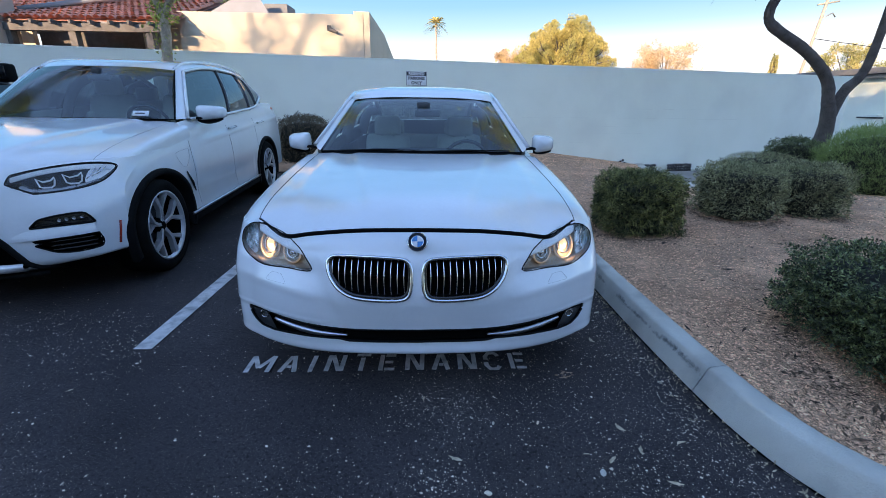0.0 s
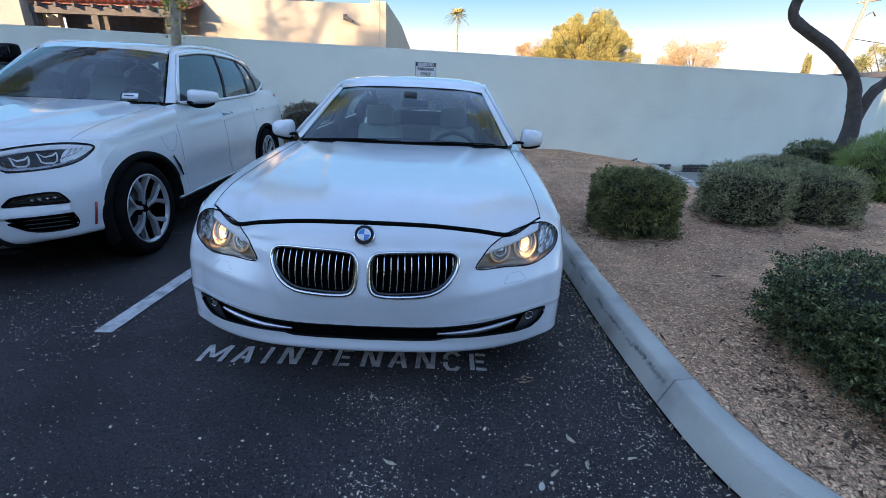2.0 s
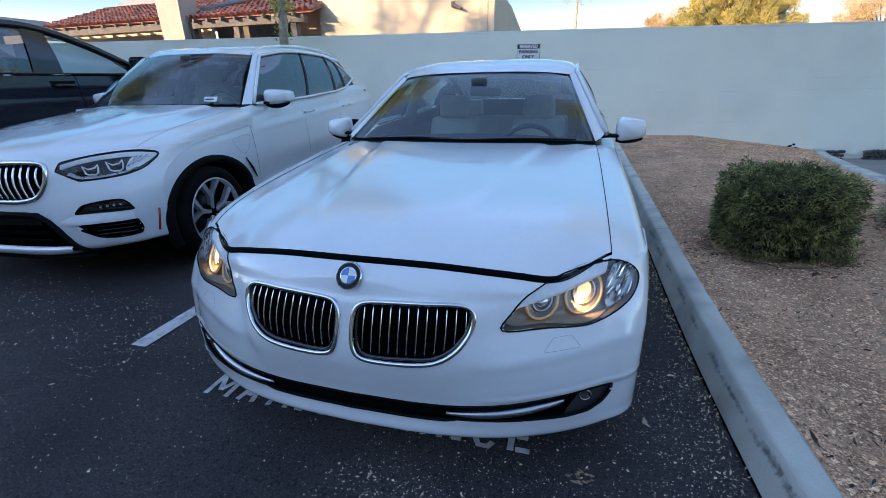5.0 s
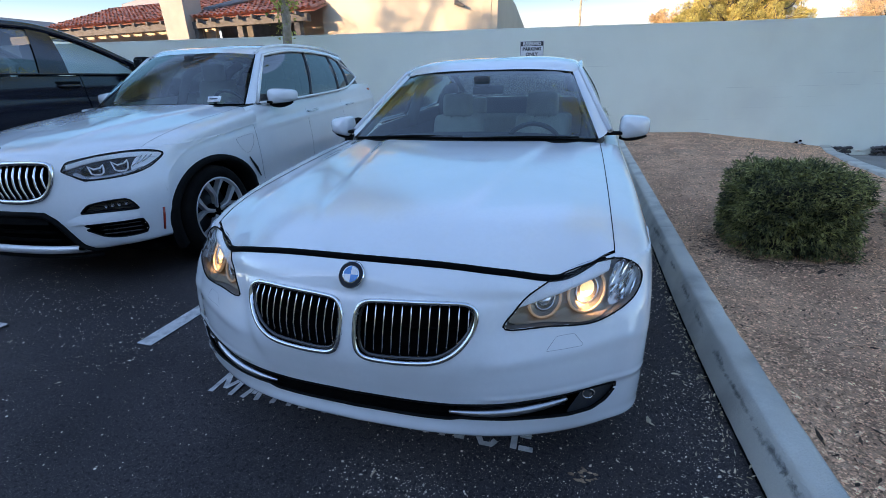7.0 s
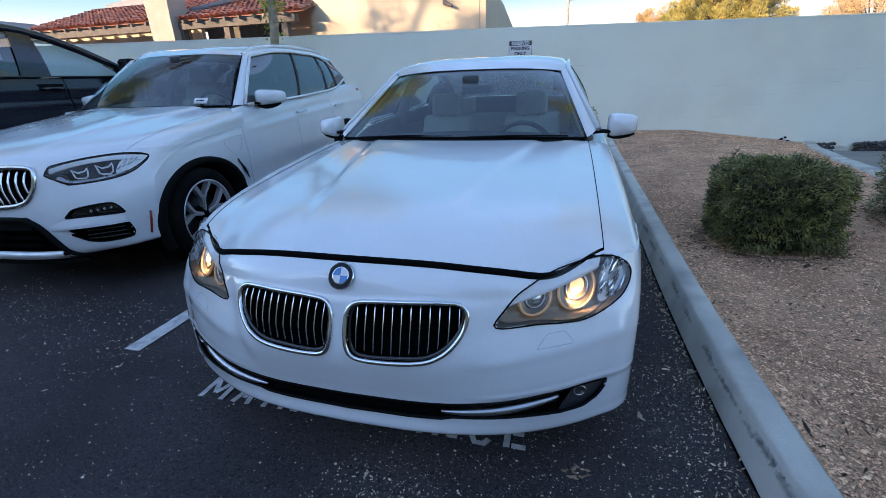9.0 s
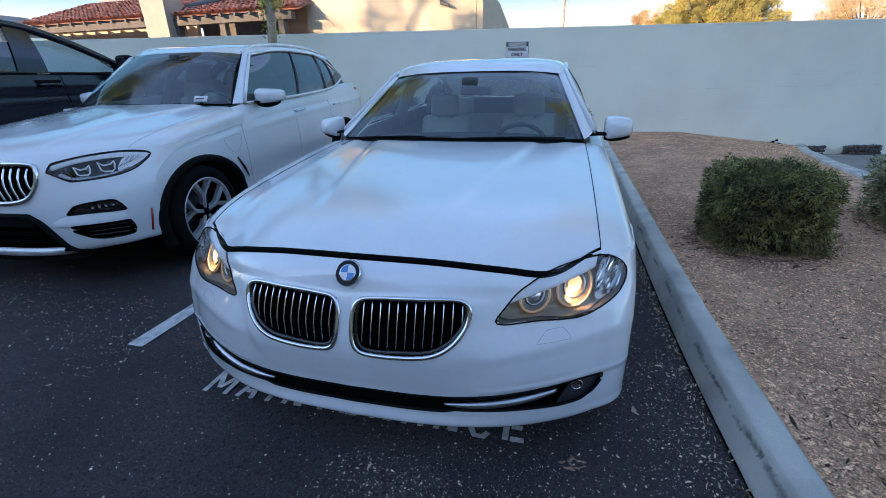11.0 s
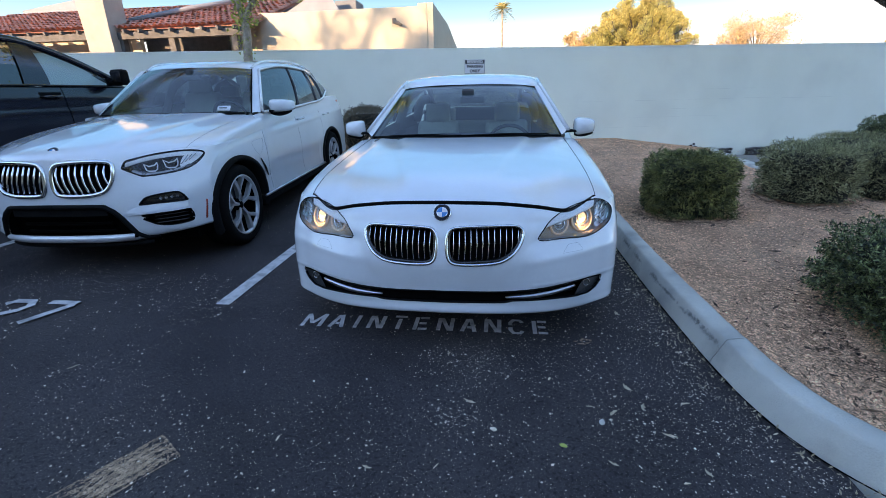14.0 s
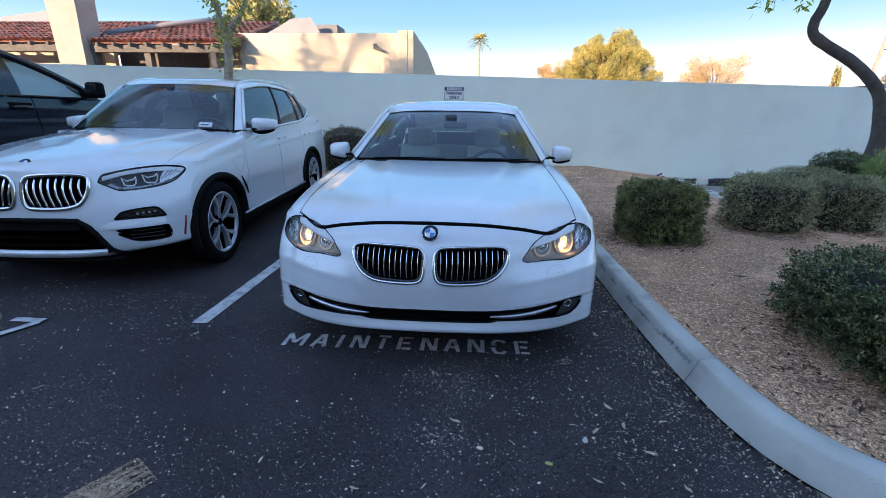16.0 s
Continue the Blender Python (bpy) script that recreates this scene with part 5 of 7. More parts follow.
def pickup():
    """A tall black vehicle parked nose in; only its flank and cabin show. Local y runs to its nose."""
    car = empty("parked_truck", pose(-5.95, 4.4, 0.05))
    tagged(car, "black tall pickup truck with tinted side windows, parked nose in", "car")
    H = .98

    def flank(y, z):
        return H - .05 * max(0, (z - 1.0) / .4) ** 2 - .03 * max(0, (.7 - z)) - .012 * math.exp(-((z - 1.18) / .05) ** 2)
    top = lambda y: float(np.interp(y, [-3.2, -1.1, -1.0, 1.2, 1.4, 2.6, 2.9], [1.36, 1.36, 1.38, 1.42, 1.38, 1.24, 1.1]))
    for s in (-1, 1):
        side_mesh(car, flank, top, -3.0, 2.85, [(-2.1, .42, .46), (1.85, .42, .46)], .38, BLACK_PAINT, s, step=.05)
        for y in (-2.1, 1.85):
            arch_lip(car, flank, y, .42, .46, s, BLACK, .03)
            wheel(car, s * .83, y, .40, .40, .27, s, rim_mat=DARKRIM)
        belt = spline([(.93, -1.05, 1.42), (.94, -.3, 1.425), (.94, .5, 1.425), (.93, 1.22, 1.42)], 50)
        rail = spline([(.74, -1.0, 1.86), (.76, -.3, 1.90), (.75, .15, 1.885), (.80, .62, 1.74), (.92, 1.2, 1.45)], 50)
        m = np.array((s, 1, 1))
        part("side_window", sheet_bm(belt[23:] * m, rail[23:] * m, 8, (s * .02, 0, 0)), TRUCKGLASS, car)
        part("side_window", sheet_bm(belt[:24] * m, rail[:24] * m, 8, (s * .02, 0, 0)), TINTED, car)
        part("door_pillar", sheet_bm((belt[20:27] + (.012, 0, 0)) * m, (rail[20:27] + (.012, 0, 0)) * m, 8, (s * .024, 0, 0)), BLACK_PAINT, car)
        part("roof_rail", tube_bm([tuple(q * m) for q in rail], .045, 8), BLACK_PAINT, car)
        part("sill_trim", tube_bm([tuple((q + (.012, 0, -.01)) * m) for q in belt], .012, 6), GLOSSBLACK, car)
        for y in (.02, -.98):
            part("door_handle", tube_bm([(s * (H - .03), y, 1.29), (s * (H + .01), y + .04, 1.29), (s * (H + .01), y + .2, 1.29), (s * (H - .03), y + .24, 1.29)], .02, 8), GLOSSBLACK, car)
            part("handle_cup", box_bm(s * (H - .045), y - .02, 1.24, s * (H - .03), y + .26, 1.34, .01), BLACK, car)
        for y in (.30, -.72):
            part("shut_line", tube_bm([(s * (flank(y, z) + .001), y, z) for z in np.linspace(.45, 1.41, 14)], .004, 5), VOID, car)
        mir = empty("door_mirror")
        mir.parent = car
        bm = box_bm(s * 1.02, .95, 1.42, s * 1.22, 1.08, 1.62, .05, segments=3)
        part("housing", bm, BLACK, mir)
        part("mirror_glass", box_bm(s * 1.05, .938, 1.455, s * 1.19, .952, 1.59, .004), GLOSSBLACK, mir)
        part("foot", tube_bm([(s * .93, 1.02, 1.44), (s * 1.06, 1.02, 1.47)], .035, 8), BLACK, mir)
        part("inner_sail", box_bm(s * .92, .98, 1.40, s * .95, 1.22, 1.52, .01), BLACK, car)
    roof = columns([(0, 1.25, 1.44), (.5, 1.22, 1.44), (.92, 1.18, 1.45)], [(0, .70, 1.76), (.5, .66, 1.755), (.80, .60, 1.74)], [(0, .2, 1.93), (.5, .18, 1.92), (.75, .14, 1.885)],
                   [(0, -.4, 1.96), (.5, -.4, 1.95), (.76, -.4, 1.90)], [(0, -1.05, 1.90), (.5, -1.05, 1.89), (.74, -1.0, 1.86)], [(0, -1.15, 1.42), (.5, -1.15, 1.42), (.93, -1.1, 1.42)])
    part("roof", grid_bm(both_sides(net(roof, 30, 14)), lambda i, j, c: not (.25 < c[1] < 1.2) or abs(c[0]) > .74), BLACK_PAINT, car)
    part("windscreen", grid_bm(both_sides(net(roof, 30, 14))[:12, 3:-3] + (0, 0, -.004)), TINTED, car)
    hood = columns([(0, 1.25, 1.44), (.5, 1.22, 1.44), (.93, 1.2, 1.42)], [(0, 1.9, 1.40), (.5, 1.9, 1.39), (.93, 1.9, 1.32)], [(0, 2.7, 1.30), (.5, 2.68, 1.28), (.92, 2.6, 1.22)], [(0, 2.88, 1.0), (.5, 2.86, 1.0), (.93, 2.82, .95)], [(0, 2.9, .45), (.5, 2.88, .45), (.93, 2.84, .45)])
    part("hood", grid_bm(both_sides(net(hood, 30, 12))), BLACK_PAINT, car)
    bed = columns([(0, -1.1, 1.36), (.5, -1.1, 1.36), (.93, -1.1, 1.36)], [(0, -3.0, 1.36), (.5, -3.0, 1.36), (.93, -2.98, 1.36)], [(0, -3.05, .9), (.5, -3.05, .9), (.95, -3.02, .9)], [(0, -3.0, .45), (.5, -3.0, .45), (.95, -2.98, .45)])
    part("bed_cover", grid_bm(both_sides(net(bed, 20, 8))), BLACK_PAINT, car)
    part("underbody", box_bm(-.85, -2.9, .35, .85, 2.8, .45), VOID, car)
    part("cabin_floor", box_bm(-.85, -1.0, .9, .85, 1.3, .95), VOID, car)
    part("dashboard", box_bm(-.85, .85, 1.0, .85, 1.25, 1.40, .04), DASH, car)
    for x in (-.42, .42):
        seat(car, x, -.15, .95, DASH)
        car.children[-1].matrix_local = pose(x, -.15, .95, 0, 0, 180)
    steering_wheel(car, -.40, .62, 1.40)
    part("rear_view_mirror", box_bm(-.13, .60, 1.66, .13, .64, 1.74, .02), BLACK, car)
    return car


sedan()
crossover()
pickup()


# ---- ground, kerb and walls ----
def rise(y):
    return 0.022 * max(0.0, y - 3.4)


KERB = [(1.30, 9.6), (1.29, 8.0), (1.285, 6.0), (1.28, 4.0), (1.28, 3.0), (1.29, 2.4), (1.32, 1.75), (1.365, 1.40), (1.445, 1.18), (1.56, 1.02), (1.75, .84), (2.05, .66), (2.5, .52), (3.2, .42), (5.0, .36), (9.0, .36), (16.0, .36)]
kerb_line = spline(KERB, 260)


def wall_y(x):
    return 9.97 + 0.24 * x


def bed_z(x, y):
    """The height of the gravel bed."""
    d = min(1.0, float(np.min(np.hypot(kerb_line[:, 0] - x, kerb_line[:, 1] - y))))
    z = 0.108 + 0.07 * d + 0.015 * math.sin(2.1 * x + 1) * math.sin(1.7 * y) * min(1, d * 3)
    t = min(1, max(0, (y - 5.5) / 4.5))
    far = 0.17 - 0.135 * max(0, x - 3.0) + 0.02 * max(0, 3.0 - x)
    return z * (1 - t) + max(far, -0.42) * t


def path_left(y):
    return float(np.interp(y, [5.0, 6.1, 7.75, 9.4, 11.3], [3.82, 3.98, 4.30, 4.82, 5.50]))


def on_path(x, y):
    return y > 5.9 and path_left(y) < x < path_left(y) + 1.0 + .2 * (y - 6) and y < wall_y(x)


# asphalt: a sheet to the horizon, finer near by
xs = np.concatenate([[-900, -300, -90, -40], np.linspace(-16, 14, 61), [40, 90, 300, 900]])
ys = np.concatenate([[-900, -300, -90, -40], np.linspace(-16, 12, 57), [16, 40, 90, 300, 900]])
g = np.zeros((len(ys), len(xs), 3))
for i, y in enumerate(ys):
    for j, x in enumerate(xs):
        g[i, j] = (x, y, rise(min(y, 11)) + 0.004 * math.sin(x * 1.3 + y) * (abs(x) < 20 and abs(y) < 20) - (0.55 if (x > 1.7 and y > 1.2) or y > 12 else 0))
tagged(part("ground", grid_bm(g), ASPHALT), "dark worn asphalt parking lot strewn with pale grit", "parking lot", kind="structure")

# gravel bed
xs = np.concatenate([np.arange(1.36, 4, .05), np.arange(4, 12.01, .1)])
ys = np.concatenate([np.arange(.40, 5, .05), np.arange(5, 13.0, .1)])
g = np.array([[(x, y, bed_z(x, y) + 0.008 * noise.noise((x * 3, y * 3, 0))) for x in xs] for y in ys])


def in_bed(x, y):
    k = int(np.argmin(np.hypot(kerb_line[:, 0] - x, kerb_line[:, 1] - y)))
    k = min(max(k, 1), len(kerb_line) - 2)
    t = kerb_line[k + 1] - kerb_line[k - 1]
    return (x - kerb_line[k, 0]) * -t[1] + (y - kerb_line[k, 1]) * t[0] > 0


def bed_dist(x, y):
    return float(np.min(np.hypot(kerb_line[:, 0] - x, kerb_line[:, 1] - y))) * (1 if in_bed(x, y) else -1)


tagged(part("gravel_bed", grid_bm(g, lambda i, j, c: bed_dist(c[0], c[1]) > 0.115 and not on_path(c[0], c[1]) and c[1] < wall_y(c[0]) + .1), GRAVEL), "tan decomposed granite gravel bed with dry leaf litter", "gravel", kind="structure")

# strip of gravel along the foot of the wall behind the cars
xs = np.linspace(-12, 1.32, 70)
g = np.array([[(x, wall_y(x) - d, rise(9) + .06 + (.04 if d < 1.3 else -.06) + .015 * noise.noise((x * 3, d * 3, 1))) for x in xs] for d in (-.1, .3, .7, 1.1, 1.5, 1.65)])
tagged(part("planting_strip", grid_bm(g), GRAVEL), "gravel strip along the foot of the wall", "gravel", kind="structure")

# kerb in cast lengths, each with its joint
kerb = tagged(empty("kerb"), "pale worn concrete kerb with dark tyre scuffs", "kerb", kind="structure")
seg = np.cumsum(np.concatenate([[0], np.hypot(*np.diff(kerb_line, axis=0).T)]))
joint = float(np.interp(1.755, kerb_line[::-1, 1], seg[::-1]))
cuts = [joint - 3 * 2.6, joint - 2 * 2.6, joint - 2.6, joint, joint + 2.2, joint + 4.8, joint + 7.6, joint + 10.4]
cuts = [max(0.0, c) for c in cuts]
profile = [(0.0, -0.05), (0.004, 0.0), (0.054, 0.116), (0.059, 0.127), (0.070, 0.136), (0.150, 0.143), (0.162, 0.136), (0.166, 0.10)]
for a, b in zip(cuts, cuts[1:]):
    if b - a < 0.1:
        continue
    s = np.linspace(a + 0.003, b - 0.003, max(6, int((b - a) / 0.03)))
    px, py = np.interp(s, seg, kerb_line[:, 0]), np.interp(s, seg, kerb_line[:, 1])
    tx, ty = np.gradient(px), np.gradient(py)
    ln = np.hypot(tx, ty)
    nx, ny = -ty / ln, tx / ln
    rows = []
    for d, z in profile:
        rows.append([(x + u * (d + .004 * noise.noise((x * 4, y * 4, d * 30)) + .003 * noise.noise((x * 17, y * 17, d * 40))), y + w * (d + .004 * noise.noise((x * 4, y * 4, d * 30)) + .003 * noise.noise((x * 17, y * 17, d * 40))), z + rise(y) * .6 + .002 * noise.noise((x * 15, y * 15, 3 + d * 40))) for x, y, u, w in zip(px, py, nx, ny)])
    bm = grid_bm(np.array(rows))
    for k in (0, -1):
        bm.faces.new([bm.verts.new(r[k]) for r in rows])
    part("kerb_length", bm, CONCRETE, kerb)
sk = np.linspace(.1, 12.0, 700)
kx, ky = np.interp(sk, seg, kerb_line[:, 0]), np.interp(sk, seg, kerb_line[:, 1])
ku, kw = -np.gradient(ky), np.gradient(kx)
kn = np.hypot(ku, kw)
edge = np.array([.006 + .004 * noise.noise((x * 9, y * 9, 2)) + .004 * noise.noise((x * 40, y * 40, 4)) for x, y in zip(kx, ky)])
part("joint_filler", grid_bm(np.array([[(x - u / n * e * d, y - w / n * e * d, rise(y) * .6 + .0075) for x, y, u, w, n, e in zip(kx, ky, ku, kw, kn, edge)] for d in (-.4, 1.0)])), VOID, kerb, "dark open joint between kerb and asphalt")
rr = np.random.default_rng(3)
for at in (-1.9, -1.2, -.62, -.3, -.12, 1.0, -2.6, -.85, -2.25, -1.5, 1.5):
    ln, hi, z0, lean = rr.uniform(.22, .46), rr.uniform(.012, .024), rr.uniform(.082, .102), rr.uniform(-.06, .10)
    e = np.linspace(-ln / 2, ln / 2, 10)
    px, py = np.interp(joint + at + e, seg, kerb_line[:, 0]), np.interp(joint + at + e, seg, kerb_line[:, 1])
    tx, ty = np.gradient(px), np.gradient(py)
    q = np.hypot(tx, ty)
    bm = bmesh.new()
    uv = bm.loops.layers.uv.new("UVMap")
    spots = []
    for f in np.linspace(-1, 1, 6):
        zz = np.clip(z0 + f * hi + lean * e, .008, .117)
        d = .001 + .053 * zz / .116 - .006
        spots.append([bm.verts.new((x - w / g * o, y + u / g * o, z + rise(y) * .6)) for x, y, u, w, g, o, z in zip(px, py, tx, ty, q, d, zz)])
    for i in range(5):
        for j in range(9):
            face = bm.faces.new((spots[i][j], spots[i][j + 1], spots[i + 1][j + 1], spots[i + 1][j]))
            for loop, (c, r) in zip(face.loops, ((j, i), (j + 1, i), (j + 1, i + 1), (j, i + 1))):
                loop[uv].uv = (c / 9, r / 5)
    part("scuff", bm, SCUFF, kerb)

# pedestrian path and its edging
g = np.array([[(path_left(y) + d, y, bed_z(path_left(y), y) - .05 - .02 * (y - 6)  - .02 * d) for d in np.linspace(0, 2.4, 9)] for y in np.linspace(5.9, 11.9, 30)])
tagged(part("path", grid_bm(g), material("path_concrete", (.31, .285, .26), .9, second=(.24, .22, .20), scale=3, bump=.4)), "grey paved path sloping down to the wall", "path", kind="structure")
for d, nm in ((0.0, "path_edging"),):
    bm = bmesh.new()
    yy = np.linspace(5.9, 11.25, 24)
    rows = [[(path_left(y) + e, y, bed_z(path_left(y), y) + z) for y in yy] for e, z in ((-.10, -.08), (-.10, .03), (-.085, .04), (.055, .04), (.07, .03), (.07, -.10))]
    tagged(part(nm, grid_bm(np.array(rows)), CONCRETE), "pale concrete edging along the path", "edging", kind="structure")

# boundary wall of painted block
wall = tagged(empty("wall_north"), "white painted block boundary wall", "wall", kind="structure")
TOP = 2.165
a = math.atan(0.24)
bm = box_bm(-26, 0, -.8, 12.4, .22, TOP - .03, .006)
part("wall_face", bm, STUCCO, wall, smooth=False)
bm = box_bm(-26, -.002, TOP - .03, 12.4, .222, TOP, .008)
part("wall_cap", bm, STUCCO, wall, smooth=False)
for z, x0, x1 in ((1.00, 2.2, 6.9), (.62, 3.4, 5.6), (1.22, 5.1, 7.4), (.80, 4.4, 5.2), (.41, 2.7, 3.9), (1.45, -1.2, 1.4), (.98, 7.2, 8.6)):
    k = x0
    while k < x1:
        e = min(x1, k + rr.uniform(.25, .8))
        part("joint_crack", box_bm(k, -.0035, z + rr.uniform(-.004, .004), e, .002, z + .005, 0), JOINT, wall, smooth=False)
        k = e + rr.uniform(.05, .35)
wall.matrix_world = pose(0, wall_y(0), 0, 0, 0, math.degrees(a))

# broken bits at the foot of the wall
for k, (dx, wide, high, mat, label) in enumerate(((-.10, .075, .040, VOID, "dark broken shard leaning on the wall"), (-.01, .022, .065, SIGNWHITE, "small white peg standing at the wall"), (.08, .09, .02, VOID, "dark broken shard lying at the wall"))):
    x = 4.98 + dx
    bm = bmesh.new()
    base = bed_z(x, wall_y(x))
    low = [(-wide / 2, -.03), (wide / 2, -.03), (wide / 2, .01), (-wide / 2, .01)]
    lean = .45 * wide if k != 1 else 0
    tip = .25 if k != 1 else .8
    a4 = [bm.verts.new((p, q, -.01)) for p, q in low]
    b4 = [bm.verts.new((p * tip + lean * (1 if k == 0 else -1), q, high)) for p, q in low]
    bm.faces.new(a4)
    bm.faces.new(b4)
    for i in range(4):
        bm.faces.new((a4[i], a4[(i + 1) % 4], b4[(i + 1) % 4], b4[i]))
    bit = part("wall_peg" if k == 1 else "wall_shard", bm, mat, smooth=False)
    bit.matrix_world = pose(x, wall_y(x) - .035, base, 0, 0, math.degrees(a))
    tagged(bit, label, "debris")
    if k == 1:
        part("peg_cap", box_bm(-.014, -.033, high - .02, .014, .011, high + .015, .003), VOID, bit, smooth=False)

# parking sign on the wall
sign = tagged(empty("parking_sign"), "small white parking sign with dark lettering on the wall", "sign")
part("plate", box_bm(-.215, -.012, 0, .215, -.004, .275, .004), SIGNWHITE, sign, smooth=False)
part("header", box_bm(-.205, -.015, .19, .205, -.0125, .267, .001), SIGNINK, sign, smooth=False)


def lettering(text, size, mat, m, parent=None, name="lettering", wide=1.0, spacing=1.0, depth=0.0, bold=0.0):
    cu = bpy.data.curves.new(name, "FONT")
    cu.body = text
    cu.size = size
    cu.align_x = "CENTER"
    cu.space_character = spacing
    cu.extrude = depth
    cu.offset = bold
    ob = bpy.data.objects.new("t", cu)
    scene.collection.objects.link(ob)
    dg = bpy.context.evaluated_depsgraph_get()
    me = bpy.data.meshes.new_from_object(ob.evaluated_get(dg))
    bpy.data.objects.remove(ob)
    me.transform(m @ Matrix.Diagonal((wide, 1, 1, 1)))
    me.materials.clear()
    return from_mesh(name, me, mat, parent, smooth=False)


for txt, z, mat, y in (("RESERVED", .203, SIGNWHITE, -.0162), ("PARKING", .115, SIGNINK, -.0135), ("ONLY", .025, SIGNINK, -.0135)):
    lettering(txt, .078, mat, pose(0, y, z, 90), sign, wide=.95 if txt == "RESERVED" else 1.05, depth=.0005, bold=.0035)
for x0, z0, x1, z1 in ((-.215, 0, .215, .006), (-.215, 0, -.209, .275), (.209, 0, .215, .275)):
    part("border", box_bm(x0, -.0135, z0, x1, -.0121, z1), SIGNINK, sign, smooth=False)
sign.matrix_world = pose(-.30, wall_y(-.30), 1.65, 0, 0, math.degrees(a)) @ Matrix.Scale(1.03, 4)

# painted markings
def stripe(name, x0, y0, x1, y1, label, wide=.10):
    n = 40
    d = np.array((x1 - x0, y1 - y0))
    nn = np.array((-d[1], d[0])) / np.hypot(*d)
    rows = [[(x0 + d[0] * t + nn[0] * w, y0 + d[1] * t + nn[1] * w, rise(y0 + d[1] * t) + .0085) for t in np.linspace(0, 1, n)] for w in (-wide / 2, wide / 2)]
    return tagged(part(name, grid_bm(np.array(rows)), LINEPAINT, smooth=False), label, "road marking", "stall lines", "structure")


stripe("stall_line", -1.54, 2.125, -1.54, 8.4, "worn white painted stall line")
stripe("stall_line", -4.45, 2.125, -4.45, 8.4, "worn white painted stall line")
word = tagged(empty("painted_word"), "worn white stencilled word on the asphalt", "road marking", kind="structure")
# stencil letters, each in its own strokes on a unit cell
STROKES = {
    "M": [[(0, 0), (0, 1)], [(0, 1), (.5, .25)], [(.5, .25), (1, 1)], [(1, 1), (1, 0)]],
    "A": [[(0, 0), (.40, .97)], [(.57, 1), (1, 0)], [(.36, .30), (.68, .30)]],
    "I": [[(.5, 0), (.5, 1)]],
    "N": [[(0, 0), (0, 1)], [(.16, .98), (.86, .02)], [(1.02, 0), (1.02, 1)]],
    "T": [[(0, 1), (1, 1)], [(.5, 0), (.5, .82)]],
    "E": [[(0, 0), (0, 1)], [(.26, .94), (.98, .94)], [(.26, .5), (.84, .5)], [(.26, .06), (.98, .06)]],
    "C": [[(.95, .82), (.75, 1), (.25, 1), (.02, .78), (.02, .585)], [(.02, .43), (.02, .22), (.25, 0), (.75, 0), (.95, .18)]],
    "2": [[(0, .8), (.15, .98), (.75, 1), (.98, .8), (.9, .55), (.05, .05)], [(.0, 0), (1, 0)]],
    "7": [[(0, 1), (1, 1)], [(.95, .92), (.35, 0)]],
}


def painted(letter, x, y, w, h, stroke, parent, name="letter"):
    bm = bmesh.new()
    for up, line in enumerate(STROKES[letter]):
        p = [np.array((x + q[0] * w, y + q[1] * h)) for q in line]
        left, right = [], []
        for i in range(len(p)):
            d = p[min(i + 1, len(p) - 1)] - p[max(i - 1, 0)]
            d = d / np.hypot(*d)
            nn = np.array((-d[1], d[0])) * stroke / 2
            left.append(p[i] + nn)
            right.append(p[i] - nn)
        lv = [bm.verts.new((q[0], q[1], .0085 + .0008 * up)) for q in left]
        rv = [bm.verts.new((q[0], q[1], .0085 + .0008 * up)) for q in right]
        for i in range(len(p) - 1):
            bm.faces.new((lv[i], lv[i + 1], rv[i + 1], rv[i]))
    return part(name, bm, LINEPAINT, parent, smooth=False)


x = -.89
for k, ch in enumerate("MAINTENANCE"):
    w = {"I": .03, "M": .108}.get(ch, .074)
    painted(ch, x, 1.908 + .003 * k, w, .145, .0245, word)
    x += w + {"I": .060, "M": .056}.get(ch, .0585) + .006
number = tagged(empty("painted_number"), "worn white stall number on the asphalt", "road marking", kind="structure")
painted("2", -3.05, 1.78, .20, .28, .055, number)
painted("7", -2.76, 1.78, .21, .28, .055, number)

# a faded mark on the asphalt, in the tan of the sun patch
bm = bmesh.new()
for k in range(18):
    ox, oy, e = .735 + rr.normal() * .022, 1.885 + .018 * (k % 3 - 1) + rr.normal() * .007, rr.uniform(.002, .008)
    bm.faces.new([bm.verts.new((ox + e * 1.8 * math.cos(q) * rr.uniform(.6, 1.2), oy + e * math.sin(q) * rr.uniform(.6, 1.2), .0062 + .00004 * k)) for q in np.linspace(0, math.tau, 7, endpoint=False)])
tagged(part("faded_mark", bm, SUNMARKTAN, smooth=False), "small faded paint mark on the asphalt", "road marking", kind="structure")


